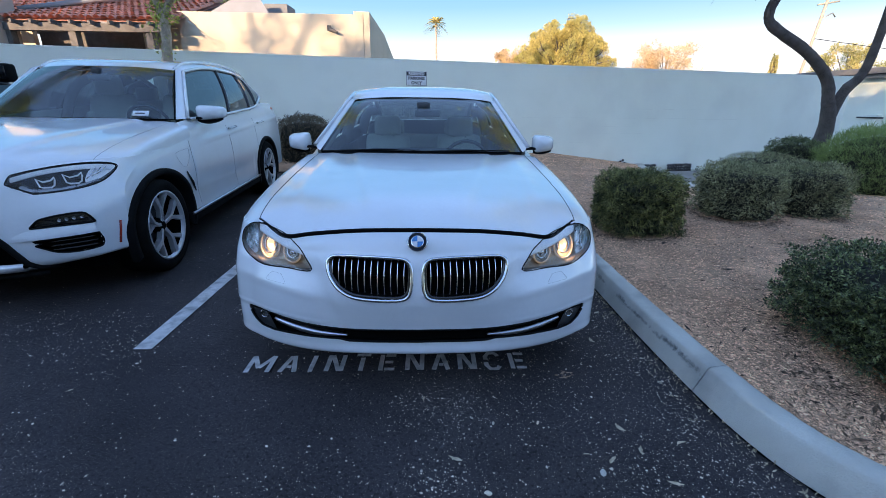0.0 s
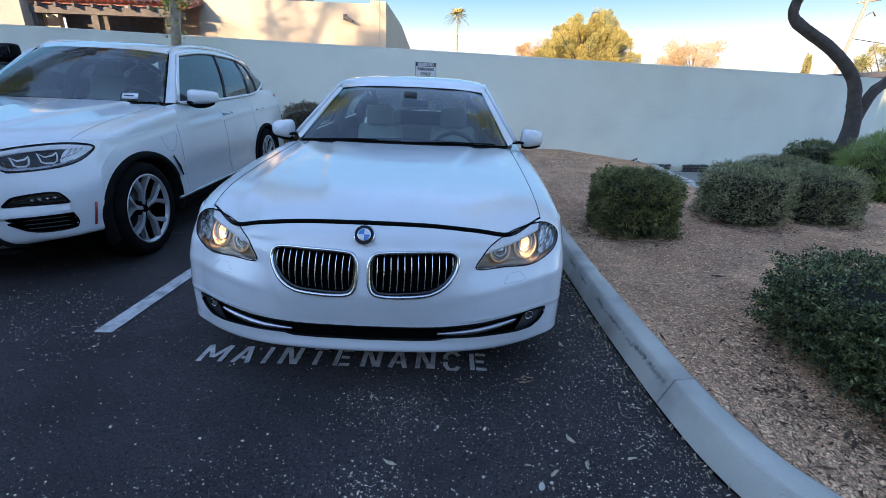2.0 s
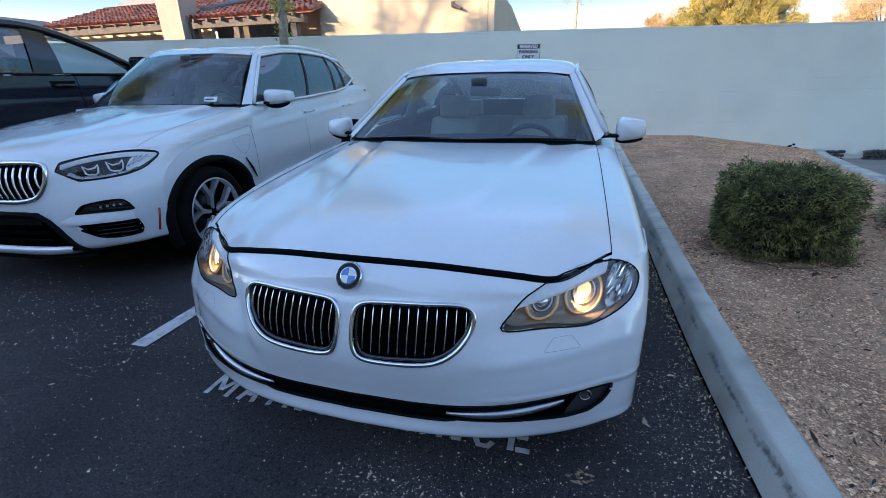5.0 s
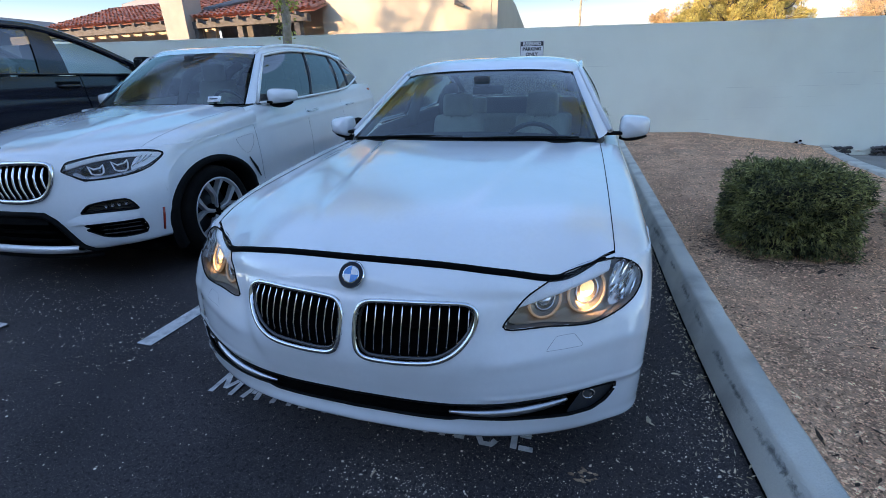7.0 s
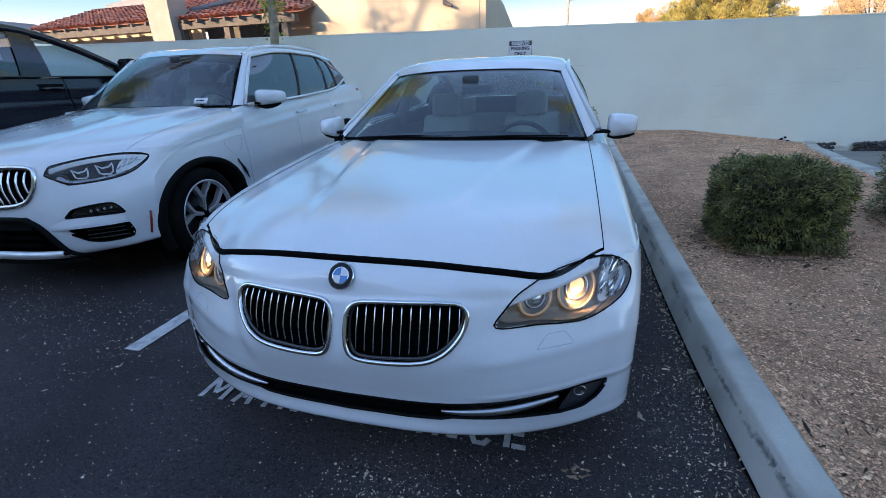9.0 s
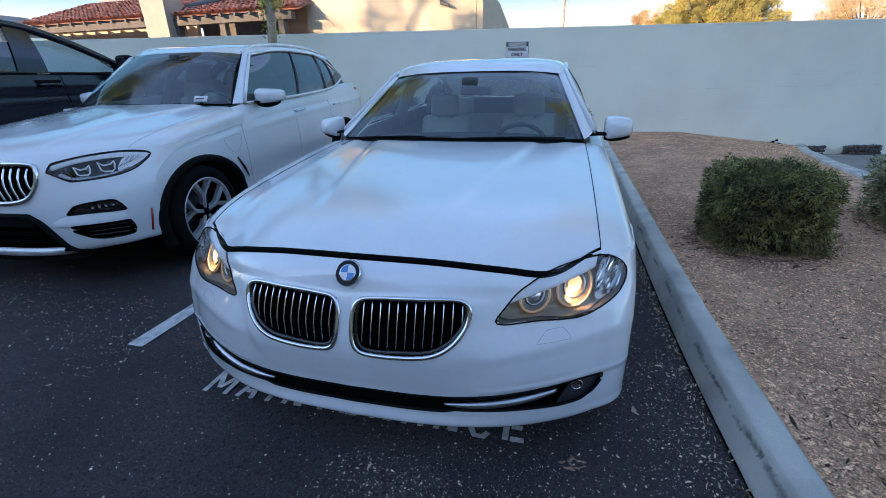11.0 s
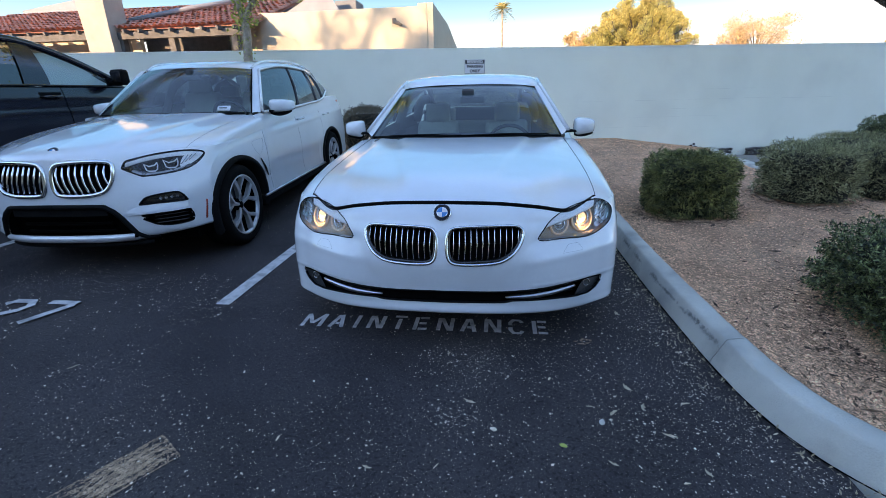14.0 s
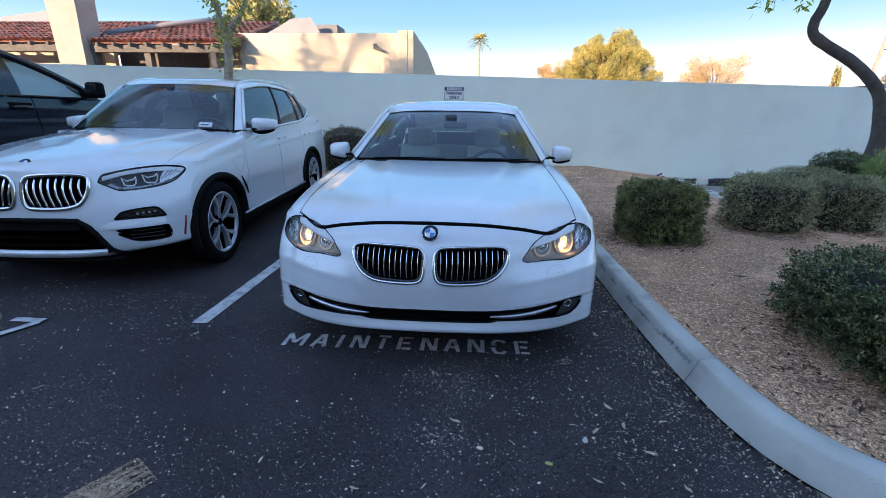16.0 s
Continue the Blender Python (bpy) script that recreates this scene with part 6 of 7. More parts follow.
# ---- loose grit, stones and litter ----
def pebbles(name, pts, sizes, mat, seed, flat=.6, long=1.0):
    r = np.random.default_rng(seed)
    base = np.array([(1, 0, 0), (-1, 0, 0), (0, 1, 0), (0, -1, 0), (0, 0, 1), (0, 0, -1)], float)
    fc = np.array([(0, 2, 4), (2, 1, 4), (1, 3, 4), (3, 0, 4), (2, 0, 5), (1, 2, 5), (3, 1, 5), (0, 3, 5)])
    n = len(pts)
    v = base[None] * (sizes[:, None, None] * r.uniform(.55, 1.3, (n, 6, 1))) * np.array((1, 1, flat))
    v[..., 0] *= r.uniform(1, long, (n, 1))
    t = r.uniform(0, math.tau, n)
    c, s = np.cos(t)[:, None], np.sin(t)[:, None]
    v = np.stack([v[..., 0] * c - v[..., 1] * s, v[..., 0] * s + v[..., 1] * c, v[..., 2]], -1) + pts[:, None]
    f = (fc[None] + 6 * np.arange(n)[:, None, None]).reshape(-1, 3)
    return raw(name, v.reshape(-1, 3), f, mat)


r = np.random.default_rng(7)
pts = []
while len(pts) < 150000:
    x, y = 1.42 + r.exponential(1.5), .45 + r.exponential(1.7)
    if y < 8 and x < 5 and bed_dist(x, y) > .15 and not on_path(x, y):
        pts.append((x, y, bed_z(x, y) + .008 * noise.noise((x * 3, y * 3, 0)) + .003))
far = 0
while far < 34000:
    x, y = r.uniform(1.5, 6.5), r.uniform(3.5, 11)
    if bed_dist(x, y) > .15 and not on_path(x, y) and y < wall_y(x) - .05:
        pts.append((x, y, bed_z(x, y) + .008 * noise.noise((x * 3, y * 3, 0)) + .004))
        far += 1
pts = np.array(pts)
tagged(pebbles("gravel", pts, np.minimum(.009, .0021 + r.exponential(.0013, len(pts))) * np.where(np.arange(len(pts)) < 150000, 1, 1.7), STONE, 8, .5, 2.2), "loose tan gravel and bark chips", "gravel", kind="stuff")
# a streaky patch of sunlight on the asphalt, drawn as tan chips
q = np.random.default_rng(15)
e, f = np.clip(q.normal(size=9000) * .062, -.15, .12), np.clip(q.normal(size=9000) * .046, -.085, .085)
streak = np.sin((f + .006 * np.sin(e * 60)) * math.tau / .034) + .5 * np.sin(e * 140 + f * 60)
thick = q.random(9000) < .18 + .82 * (streak > -.25)
e, f = e[thick], f[thick]
tilt = math.radians(58)
sp = np.stack([-1.10 + e * math.cos(tilt) * 1.35 - f * math.sin(tilt), .84 + e * math.sin(tilt) * 1.35 + f * math.cos(tilt), np.full(len(e), .0035)], -1)
tagged(pebbles("sand_patch", sp, q.uniform(.0014, .0034, len(sp)), SUNMARKTAN, 16, .3, 2.4), "tan streaky sun patch laid on the asphalt as chips", "sand", kind="stuff")
# pale grit on the asphalt, thick along the kerb
pts = []
while len(pts) < 21500:
    y = r.uniform(.3, 7.5) if r.random() < .6 else r.uniform(.3, 2.6)
    k = r.random()
    x = 1.26 - r.exponential(.30) if k < .2 else r.uniform(-4.4, 1.25)
    if k < .2 and y < 1.5:
        x += .1 + .8 * max(0, 1.2 - y)
    if bed_dist(x, y) < -.01 and (k < .2 or r.random() < .25 + .75 * (noise.noise((x * 1.5, y * 1.5, 5)) > .05)):
        pts.append((x, y, rise(y) + .004))
for cx, cy, wx, wy, count in ((.16, 1.64, .16, .10, 420), (.10, 1.24, .09, .055, 240), (.86, 1.30, .16, .12, 230)):
    for k in range(count):
        x, y = cx + r.normal() * wx, cy + r.normal() * wy
        if bed_dist(x, y) < -.01:
            pts.append((x, y, rise(y) + .004))
pts = np.array(pts)
tagged(pebbles("grit", pts, np.minimum(.0058, .0012 + r.exponential(.0008, len(pts)) * (1 + 1.0 * (r.random(len(pts)) < .10))), GRIT, 9, .7, 1.6), "pale grit and chips scattered on the asphalt", "grit", kind="stuff")


def dry_leaf(x, y, z, size, turn, seed):
    q = np.random.default_rng(seed)
    bm = bmesh.new()
    rows = []
    for t in np.linspace(0, 1, 6):
        w = size * q.uniform(.09, .20) * math.sin(math.pi * min(1, t * .92 + .06))
        zc = size * .5 * (t - .5) ** 2
        bend = size * (.6 * (seed % 5 - 2) / 2) * (t - .5) ** 2
        rows.append([((t - .5) * size, w + bend, zc + w * .7), ((t - .5) * size, bend, zc), ((t - .5) * size, bend - w, zc + w * .5)])
    bm = grid_bm(np.array(rows))
    ob = part("fallen_leaf", bm, CURL)
    ob.matrix_world = pose(x, y, z, 0, 0, turn)
    return tagged(ob, "small pale curled dry leaf lying on the asphalt", "leaf", "fallen leaves")


for k, (x, y) in enumerate(((.67, 1.364), (.895, 1.377), (.699, 1.059), (-1.65, 1.77), (.99, 2.21), (1.15, 2.56), (.02, 1.70), (.149, 1.342), (.76, 1.33), (1.02, 1.05), (.93, 1.0), (-1.2, 2.6), (-1.05, 3.0), (-2.2, 2.4), (.86, 1.5), (1.08, 1.42), (-.6, 1.05), (.95, 1.22), (-1.9, 1.4), (-2.3, 1.95), (1.12, 1.9), (1.06, 3.0), (-.2, .95), (.05, .98))):
    dry_leaf(x, y, rise(y) + .007, .028 + .034 * ((k * 37) % 10) / 10, (k * 73) % 360, k)


def loose_stone(x, y, size, high, turn, mat, label, seed):
    """A small rounded stone lying on the asphalt."""
    bm = bmesh.new()
    bmesh.ops.create_icosphere(bm, subdivisions=3, radius=1)
    for v in bm.verts:
        v.co *= 1 + .18 * noise.noise(v.co * 1.4 + Vector((seed * 5, 0, 0)))
        v.co = Vector((v.co.x * size, v.co.y * size * .68, (v.co.z + .85) * high))
    ob = part("loose_stone", bm, mat)
    ob.matrix_world = pose(x, y, rise(y) + .004, 0, 0, turn)
    return tagged(ob, label, "stone", "loose stones")


def flake(x, y, wide, deep, turn, mat, label, seed, name="paint_flake", category="debris"):
    """A thin curled flake with an uneven rim."""
    q = np.random.default_rng(seed)
    bm = bmesh.new()
    rim = [(math.cos(a) * wide * q.uniform(.75, 1.15), math.sin(a) * deep * q.uniform(.7, 1.2)) for a in np.linspace(0, math.tau, 9, endpoint=False)]
    low = [bm.verts.new((a, b, 14 * a * a * wide)) for a, b in rim]
    high = [bm.verts.new((a * .97, b * .97, 14 * a * a * wide + .0022)) for a, b in rim]
    bm.faces.new(high)
    bm.faces.new(low[::-1])
    for i in range(9):
        bm.faces.new((low[i], low[(i + 1) % 9], high[(i + 1) % 9], high[i]))
    ob = part(name, bm, mat, smooth=False)
    ob.matrix_world = pose(x, y, rise(y) + .005, 0, 0, turn)
    return tagged(ob, label, category)


loose_stone(.26, 1.188, .0135, .006, -25, GRIT, "smooth pale oval pebble on the asphalt", 1)
loose_stone(.324, 1.537, .0085, .006, 70, GRIT, "small pale angular stone on the asphalt", 2)
loose_stone(.100, 1.405, .007, .005, 20, RIPRAP, "small dark stone on the asphalt", 3)
flake(.519, 1.542, .011, .006, 62, CURL, "small pale chip on the asphalt", 4)
flake(.704, 1.275, .019, .012, 65, CONCRETE, "torn grey flake lying on the asphalt", 5)
flake(.745, 1.292, .008, .006, 30, GRIT, "small pale chip beside the torn flake", 6)
flake(.53, 1.132, .0155, .009, -12, LEAFYELLOW, "yellow-green oval fallen leaf on the asphalt", 7, "fallen_leaf", "leaf")
# bark strips and dry litter in the gravel
pts = []
while len(pts) < 15000:
    x, y = r.uniform(1.5, 5.5), .5 + r.exponential(2.6)
    near = max(math.exp(-((x - cx) ** 2 + (y - cy) ** 2) / .5) for cx, cy in ((2.05, 3.65), (1.95, 1.6), (3.25, 4.05), (4.2, 4.3), (1.9, 7.5), (2.6, 8.2)))
    if y < 10 and bed_dist(x, y) > .17 and not on_path(x, y) and r.random() < .05 + near:
        pts.append((x, y, bed_z(x, y) + .006))
for _ in range(500):
    x = r.uniform(1.35, 5.4)
    y = wall_y(x) - .04 - r.exponential(.06)
    pts.append((x, y, bed_z(x, y) + .015))
ob = leaves("leaf_litter", pts, .026, LEAFDRY, width=.16, seed=11, droop=-.05)
for v in ob.data.vertices:
    low = bed_z(v.co.x, v.co.y) + .009
    v.co.z = low + min(.014, .3 * max(0, v.co.z - low))
tagged(ob, "dry leaf litter on the gravel under the shrubs", "leaf litter", kind="stuff")
r = np.random.default_rng(21)
pts = []
for _ in range(1500):
    e, o = r.uniform(1.0, 9.5), .012 + r.exponential(.035)
    k = int(np.searchsorted(sk, e))
    pts.append((kx[k] - ku[k] / kn[k] * o, ky[k] - kw[k] / kn[k] * o, rise(ky[k]) + .010))
tagged(leaves("kerb_litter", pts, .018, CURL, width=.35, seed=12, droop=-.02), "dry litter in the gutter along the kerb", "leaf litter", kind="stuff")

# riprap where the path meets the wall
for k in range(66):
    x = 5.52 + .058 * (k % 8) if k < 24 else 6.36 + .053 * (k % 14)
    x += r.normal() * .008
    z = (-.33, -.26, -.19)[k // 8 if k < 24 else (k - 24) // 14]
    y = wall_y(x) - .06 - r.uniform(0, .03)
    bm = bmesh.new()
    bmesh.ops.create_icosphere(bm, subdivisions=1, radius=1)
    for v in bm.verts:
        v.co *= 1 + .25 * noise.noise(v.co * 2 + Vector((k * 3, 0, 0)))
        v.co = Vector((v.co.x * .042, v.co.y * .05, v.co.z * .038))
    ob = part("stone", bm, RIPRAP, smooth=False)
    ob.matrix_world = pose(x, y, z + r.normal() * .006, 0, r.normal() * 8, k * 50 % 30)
    tagged(ob, "dark stacked stone at the foot of the wall", "stone", "stacked stones")


# ---- shrubs and trees ----
def shrub(x, y, rx, ry, h, n, mat, label, seed, size=.05, boxy=4.5, z=None, width=.16, spiky=.0):
    """A clipped shrub: bent stems, a dense skin of narrow leaves on an uneven rounded block, and gaps showing a
    near-black core.
    """
    z = bed_z(x, y) if z is None else z
    q = np.random.default_rng(seed)
    ob = tagged(empty("shrub", pose(x, y, z)), label, "shrub", "shrubs")
    d = q.normal(size=(n, 3))
    d[:, 2] = d[:, 2] * .8 + .12
    d /= np.linalg.norm(d, axis=1)[:, None]
    rad = 1 / (np.abs(d[:, 0]) ** boxy + np.abs(d[:, 1]) ** boxy + np.abs(d[:, 2]) ** boxy) ** (1 / boxy)
    lump = np.array([noise.noise((a * 2.6 + seed, b * 2.6, c * 2.6)) for a, b, c in d])
    fine = np.array([noise.noise((a * 9, b * 9 + seed, c * 9)) for a, b, c in d])
    dense = boxy > 5.9
    depth = 1 - q.exponential(.05 if dense else .09, n)
    rad = rad * (1 + (.07 if dense else .09) * lump + (.17 if dense else .19) * fine) * np.maximum(.35, depth)
    p = d * rad[:, None] * np.array((rx, ry, h * .58)) + np.array((0, 0, h * .42))
    ok = p[:, 2] > (.02 + .05 * q.random(len(p)) if dense else .02)
    p, d, fine, lump = p[ok], d[ok], fine[ok], lump[ok]
    keep = fine + .4 * lump > (-.31 if dense else -.36) + (.2 if boxy < 6 else .0) * (p[:, 2] < h * .22)
    p, d = p[keep], d[keep]
    leaves("foliage", p, size, mat, ob, width=width, seed=seed, outward=d * (.35 if dense else .8) + np.array((0, 0, (.15 if dense else .35) + spiky)))
    bm = bmesh.new()
    for k in range(26):
        t = q.uniform(0, math.tau)
        e = q.uniform(.3, .9)
        top = (rx * e * math.cos(t), ry * e * math.sin(t), h * q.uniform(.45, .85))
        mid = (top[0] * .45 + q.normal() * .03, top[1] * .45 + q.normal() * .03, top[2] * .5)
        tube_bm([tuple(v) for v in spline([(q.normal() * .04, q.normal() * .04, -.02), mid, top], 6)], np.linspace(.011, .004, 6), 5, bm=bm)
    part("stems", bm, TWIG, ob)
    # near-black core: the shade inside the shrub is put into its colour
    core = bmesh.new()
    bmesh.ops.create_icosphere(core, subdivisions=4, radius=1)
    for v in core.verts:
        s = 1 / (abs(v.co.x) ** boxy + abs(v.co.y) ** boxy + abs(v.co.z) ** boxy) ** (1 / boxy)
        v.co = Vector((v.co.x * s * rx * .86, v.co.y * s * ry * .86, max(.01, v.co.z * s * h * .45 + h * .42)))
    part("inner_mass", core, material("shrub_inner_shade", (.012, .014, .008), .95, second=(.025, .02, .013), scale=30, bump=1.0, bump_scale=90), ob)
    return ob


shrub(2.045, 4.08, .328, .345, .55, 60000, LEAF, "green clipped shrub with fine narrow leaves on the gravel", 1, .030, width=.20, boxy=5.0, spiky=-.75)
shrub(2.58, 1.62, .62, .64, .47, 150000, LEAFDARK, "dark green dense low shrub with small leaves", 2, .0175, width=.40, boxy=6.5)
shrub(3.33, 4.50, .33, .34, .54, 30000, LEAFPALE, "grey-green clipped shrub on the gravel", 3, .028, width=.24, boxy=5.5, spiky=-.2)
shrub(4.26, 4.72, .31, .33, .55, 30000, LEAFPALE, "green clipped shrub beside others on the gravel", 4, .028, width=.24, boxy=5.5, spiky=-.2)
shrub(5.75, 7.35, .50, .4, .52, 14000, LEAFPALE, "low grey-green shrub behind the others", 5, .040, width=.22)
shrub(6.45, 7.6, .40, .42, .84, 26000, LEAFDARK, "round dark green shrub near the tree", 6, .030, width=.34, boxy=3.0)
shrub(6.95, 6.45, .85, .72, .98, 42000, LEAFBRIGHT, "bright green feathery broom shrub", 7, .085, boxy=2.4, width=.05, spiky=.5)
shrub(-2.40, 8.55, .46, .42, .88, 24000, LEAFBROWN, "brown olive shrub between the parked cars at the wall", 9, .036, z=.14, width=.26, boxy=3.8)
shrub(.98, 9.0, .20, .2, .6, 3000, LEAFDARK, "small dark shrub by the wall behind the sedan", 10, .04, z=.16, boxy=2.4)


q = np.random.default_rng(41)
pts = []
for cx, cy, rx, ry, count in ((2.06, 4.08, .35, .36, 1500), (2.58, 1.62, .62, .64, 2600), (3.33, 4.50, .33, .34, 1100), (4.26, 4.72, .31, .33, 800)):
    for k in range(count):
        a, e = q.uniform(0, math.tau), 1.0 + q.exponential(.17)
        pts.append((cx + rx * e * math.cos(a) * 1.08, cy + ry * e * math.sin(a) * 1.08))
while len(pts) < 9500:
    x, y = q.uniform(1.4, 4.6), q.uniform(.6, 5.6)
    if q.random() < .10 + max(0, 1.6 * noise.noise((x * 1.3, y * 2.2, 7)) + .35):
        pts.append((x, y))
pts = np.array([(x, y, bed_z(x, y) + .008 * noise.noise((x * 3, y * 3, 0)) + .0055) for x, y in pts if bed_dist(x, y) > .18 and not on_path(x, y)])
tagged(pebbles("bark_chips", pts, .0022 + q.exponential(.0016, len(pts)), CHIP, 19, .35, 6.0), "dark brown bark chips and twigs gathered round the shrubs", "mulch", kind="stuff")


def limb(bm, pts, r0, r1, sides=10, steps=22, knots=0.0, seed=0):
    p = spline(pts, steps)
    q = np.random.default_rng(seed)
    rad = np.linspace(r0, r1, steps) * (1 + knots * q.normal(size=steps))
    return tube_bm([tuple(v) for v in p], rad, sides, bm=bm)


tree = tagged(empty("leaning_tree", pose(7.15, 8.0, -.25)), "dark twisted leaning mesquite tree with sparse drooping twigs", "tree")
bm = bmesh.new()
limb(bm, [(-.10, 0, -.1), (.02, 0, .6), (.10, 0, 1.15), (.06, 0, 1.5), (.0, .0, 1.68)], .15, .105, knots=.04, seed=1)
part("trunk", bm, BARK, tree)
bm = bmesh.new()
limb(bm, [(.09, 0, 1.12), (.065, 0, 1.42), (-.01, 0, 1.72), (-.10, 0, 1.98), (-.32, 0, 2.24), (-.70, .0, 2.52), (-1.12, 0, 2.74), (-1.40, 0, 2.92), (-1.44, 0, 3.12), (-1.36, 0, 3.35), (-1.40, -.1, 3.75), (-1.7, -.3, 4.4)], .105, .065, steps=44, knots=.03, seed=2)
part("limb", bm, BARK, tree)
bm = bmesh.new()
limb(bm, [(.08, 0, 1.28), (.16, 0, 1.62), (.26, 0, 1.88), (.42, 0, 2.05), (.52, 0, 2.28), (.58, 0, 2.8), (.72, .1, 3.6), (1.0, .2, 4.4)], .10, .05, steps=30, knots=.03, seed=3)
part("limb", bm, BARK, tree)
q = np.random.default_rng(5)
bm, pts = bmesh.new(), []
for k in range(190):
    base = np.array((-1.7 - .5 * q.random(), -.3, 4.4 + 1.2 * q.random())) if k % 2 else np.array((1.0, .2, 4.4 + 1.2 * q.random()))
    tip = base + np.array((q.normal() * 1.5, q.normal() * 1.3, q.uniform(-.1, 2.2)))
    mid = (base + tip) / 2 + (0, 0, .15)
    line = spline([base, mid, tip], 8)
    tube_bm([tuple(v) for v in line], np.linspace(.018, .004, 8), 4, bm=bm)
    pts += [v + q.normal(size=3) * .10 for v in line[3:] for _ in range(26)]
for bx, bz in ((-1.9, 3.36), (-1.75, 3.5), (-2.35, 3.3), (-2.45, 3.42)):
    line = spline([(bx + .3, -.3, 4.3), (bx + .1, -.3, 3.9), (bx, -.3, bz)], 8)
    tube_bm([tuple(v) for v in line], .004, 4, bm=bm)
    pts += [v + q.normal(size=3) * .07 for v in line[4:] for _ in range(12)]
for k in range(60):
    c = np.array((-3.4, -.6, 6.95)) + q.normal(size=3) * (.75, .9, .8)
    line = spline([(-1.7, -.3, 4.4), tuple((c + (-1.7, -.3, 4.9)) / 2), tuple(c)], 7)
    tube_bm([tuple(v) for v in line], np.linspace(.03, .006, 7), 4, bm=bm)
    pts += list(c + q.normal(size=(260, 3)) * .33)
part("twigs", bm, BARK, tree)
leaves("crown", pts, .14, LEAFYELLOW, tree, width=.24, seed=6, droop=.5)

thin = tagged(empty("slender_tree", pose(-4.50, 8.15, .1)), "slender grey-barked tree with small leaves up its stems", "tree")
bm = bmesh.new()
limb(bm, [(0, 0, -.1), (.02, 0, .9), (-.02, 0, 1.7), (.05, 0, 2.3), (.03, 0, 2.55)], .085, .075, knots=.05, seed=4)
part("trunk", bm, GREYBARK, thin)
pts = []
for k, line in enumerate(([(.03, 0, 2.45), (-.03, 0, 2.75), (-.08, 0, 3.2), (-.15, .1, 4.2)], [(.03, 0, 2.48), (.14, 0, 2.66), (.38, 0, 2.95), (.52, 0, 3.25), (.7, 0, 4.0)], [(-.05, 0, 3.0), (-.3, .1, 3.5), (-.5, .1, 4.2)])):
    bm = bmesh.new()
    limb(bm, line, .06, .03, steps=16, knots=.05, seed=k)
    part("limb", bm, GREYBARK, thin)
    pts += [np.array(v) + q.normal(size=3) * .09 for v in spline(line, 60) for _ in range(5)]
    pts += [np.array(line[-1]) + (0, 0, .9) + q.normal(size=3) * (.75, .75, .55) for _ in range(1500)]
pts += [(q.normal() * .10, q.normal() * .10, q.uniform(1.5, 2.5)) for _ in range(130)]
bm = bmesh.new()
for k in range(60):
    c = np.array((.35, .2, 5.1)) + np.clip(q.normal(size=3), -1.4, 1.4) * (.75, .7, .72)
    tube_bm([tuple(v) for v in spline([(-.15, .1, 4.2), tuple((c + (-.15, .1, 4.6)) / 2), tuple(c)], 7)], np.linspace(.03, .006, 7), 4, bm=bm)
    pts += list(c + q.normal(size=(330, 3)) * .30)
for k in range(46):
    c = np.array((-4.4, -3.3, 5.3)) + np.clip(q.normal(size=3), -1.5, 1.5) * (.55, .6, .5)
    tube_bm([tuple(v) for v in spline([(-.5, .1, 4.2), tuple((c + (-.5, .1, 5.2)) / 2), tuple(c)], 7)], np.linspace(.03, .006, 7), 4, bm=bm)
    pts += list(c + q.normal(size=(300, 3)) * .30)
part("twigs", bm, GREYBARK, thin)
leaves("crown", pts, .075, LEAFYELLOW, thin, width=.5, seed=8)


def far_tree(name, x, y, z0, w, h, n, mat, label, seed, size=.5, trunk=.25, clumps=26, lean=0.0):
    """A tapered trunk with limbs, and a crown of leafy clumps with gaps."""
    q = np.random.default_rng(seed)
    ob = tagged(empty(name, pose(x, y, z0)), label, "tree")
    bm = bmesh.new()
    limb(bm, [(0, 0, -.5), (0, 0, h * .3), (lean, 0, h * .6), (lean, 0, h * .9)], trunk, trunk * .2, steps=10)
    pts, out = [], []
    for k in range(clumps):
        t = q.uniform(0, math.tau)
        u = q.uniform(.25, 1)
        e = math.sqrt(max(.05, 1 - (2 * u - 1.15) ** 2 * .8)) * q.uniform(.45, 1)
        c = np.array((w / 2 * e * math.cos(t) + lean, w / 2 * e * math.sin(t), h * u))
        limb(bm, [(lean * .5, 0, h * u * .6), tuple(c * .7 + np.array((0, 0, h * u * .18))), tuple(c)], trunk * .25, trunk * .06, 5, 6)
        m = n // clumps
        s = np.array((w, w, h * .8)) * q.uniform(.07, .125)
        dd = q.normal(size=(m, 3))
        dd /= np.linalg.norm(dd, axis=1)[:, None]
        rad = q.uniform(.35, 1.05, (m, 1))
        pts.append(c + dd * rad * s)
        out.append(dd)
    part("trunk", bm, BARK, ob)
    leaves("crown", np.concatenate(pts), size, mat, ob, width=.4, seed=seed, outward=np.concatenate(out) * .5 + np.array((0, 0, .3)))
    return ob


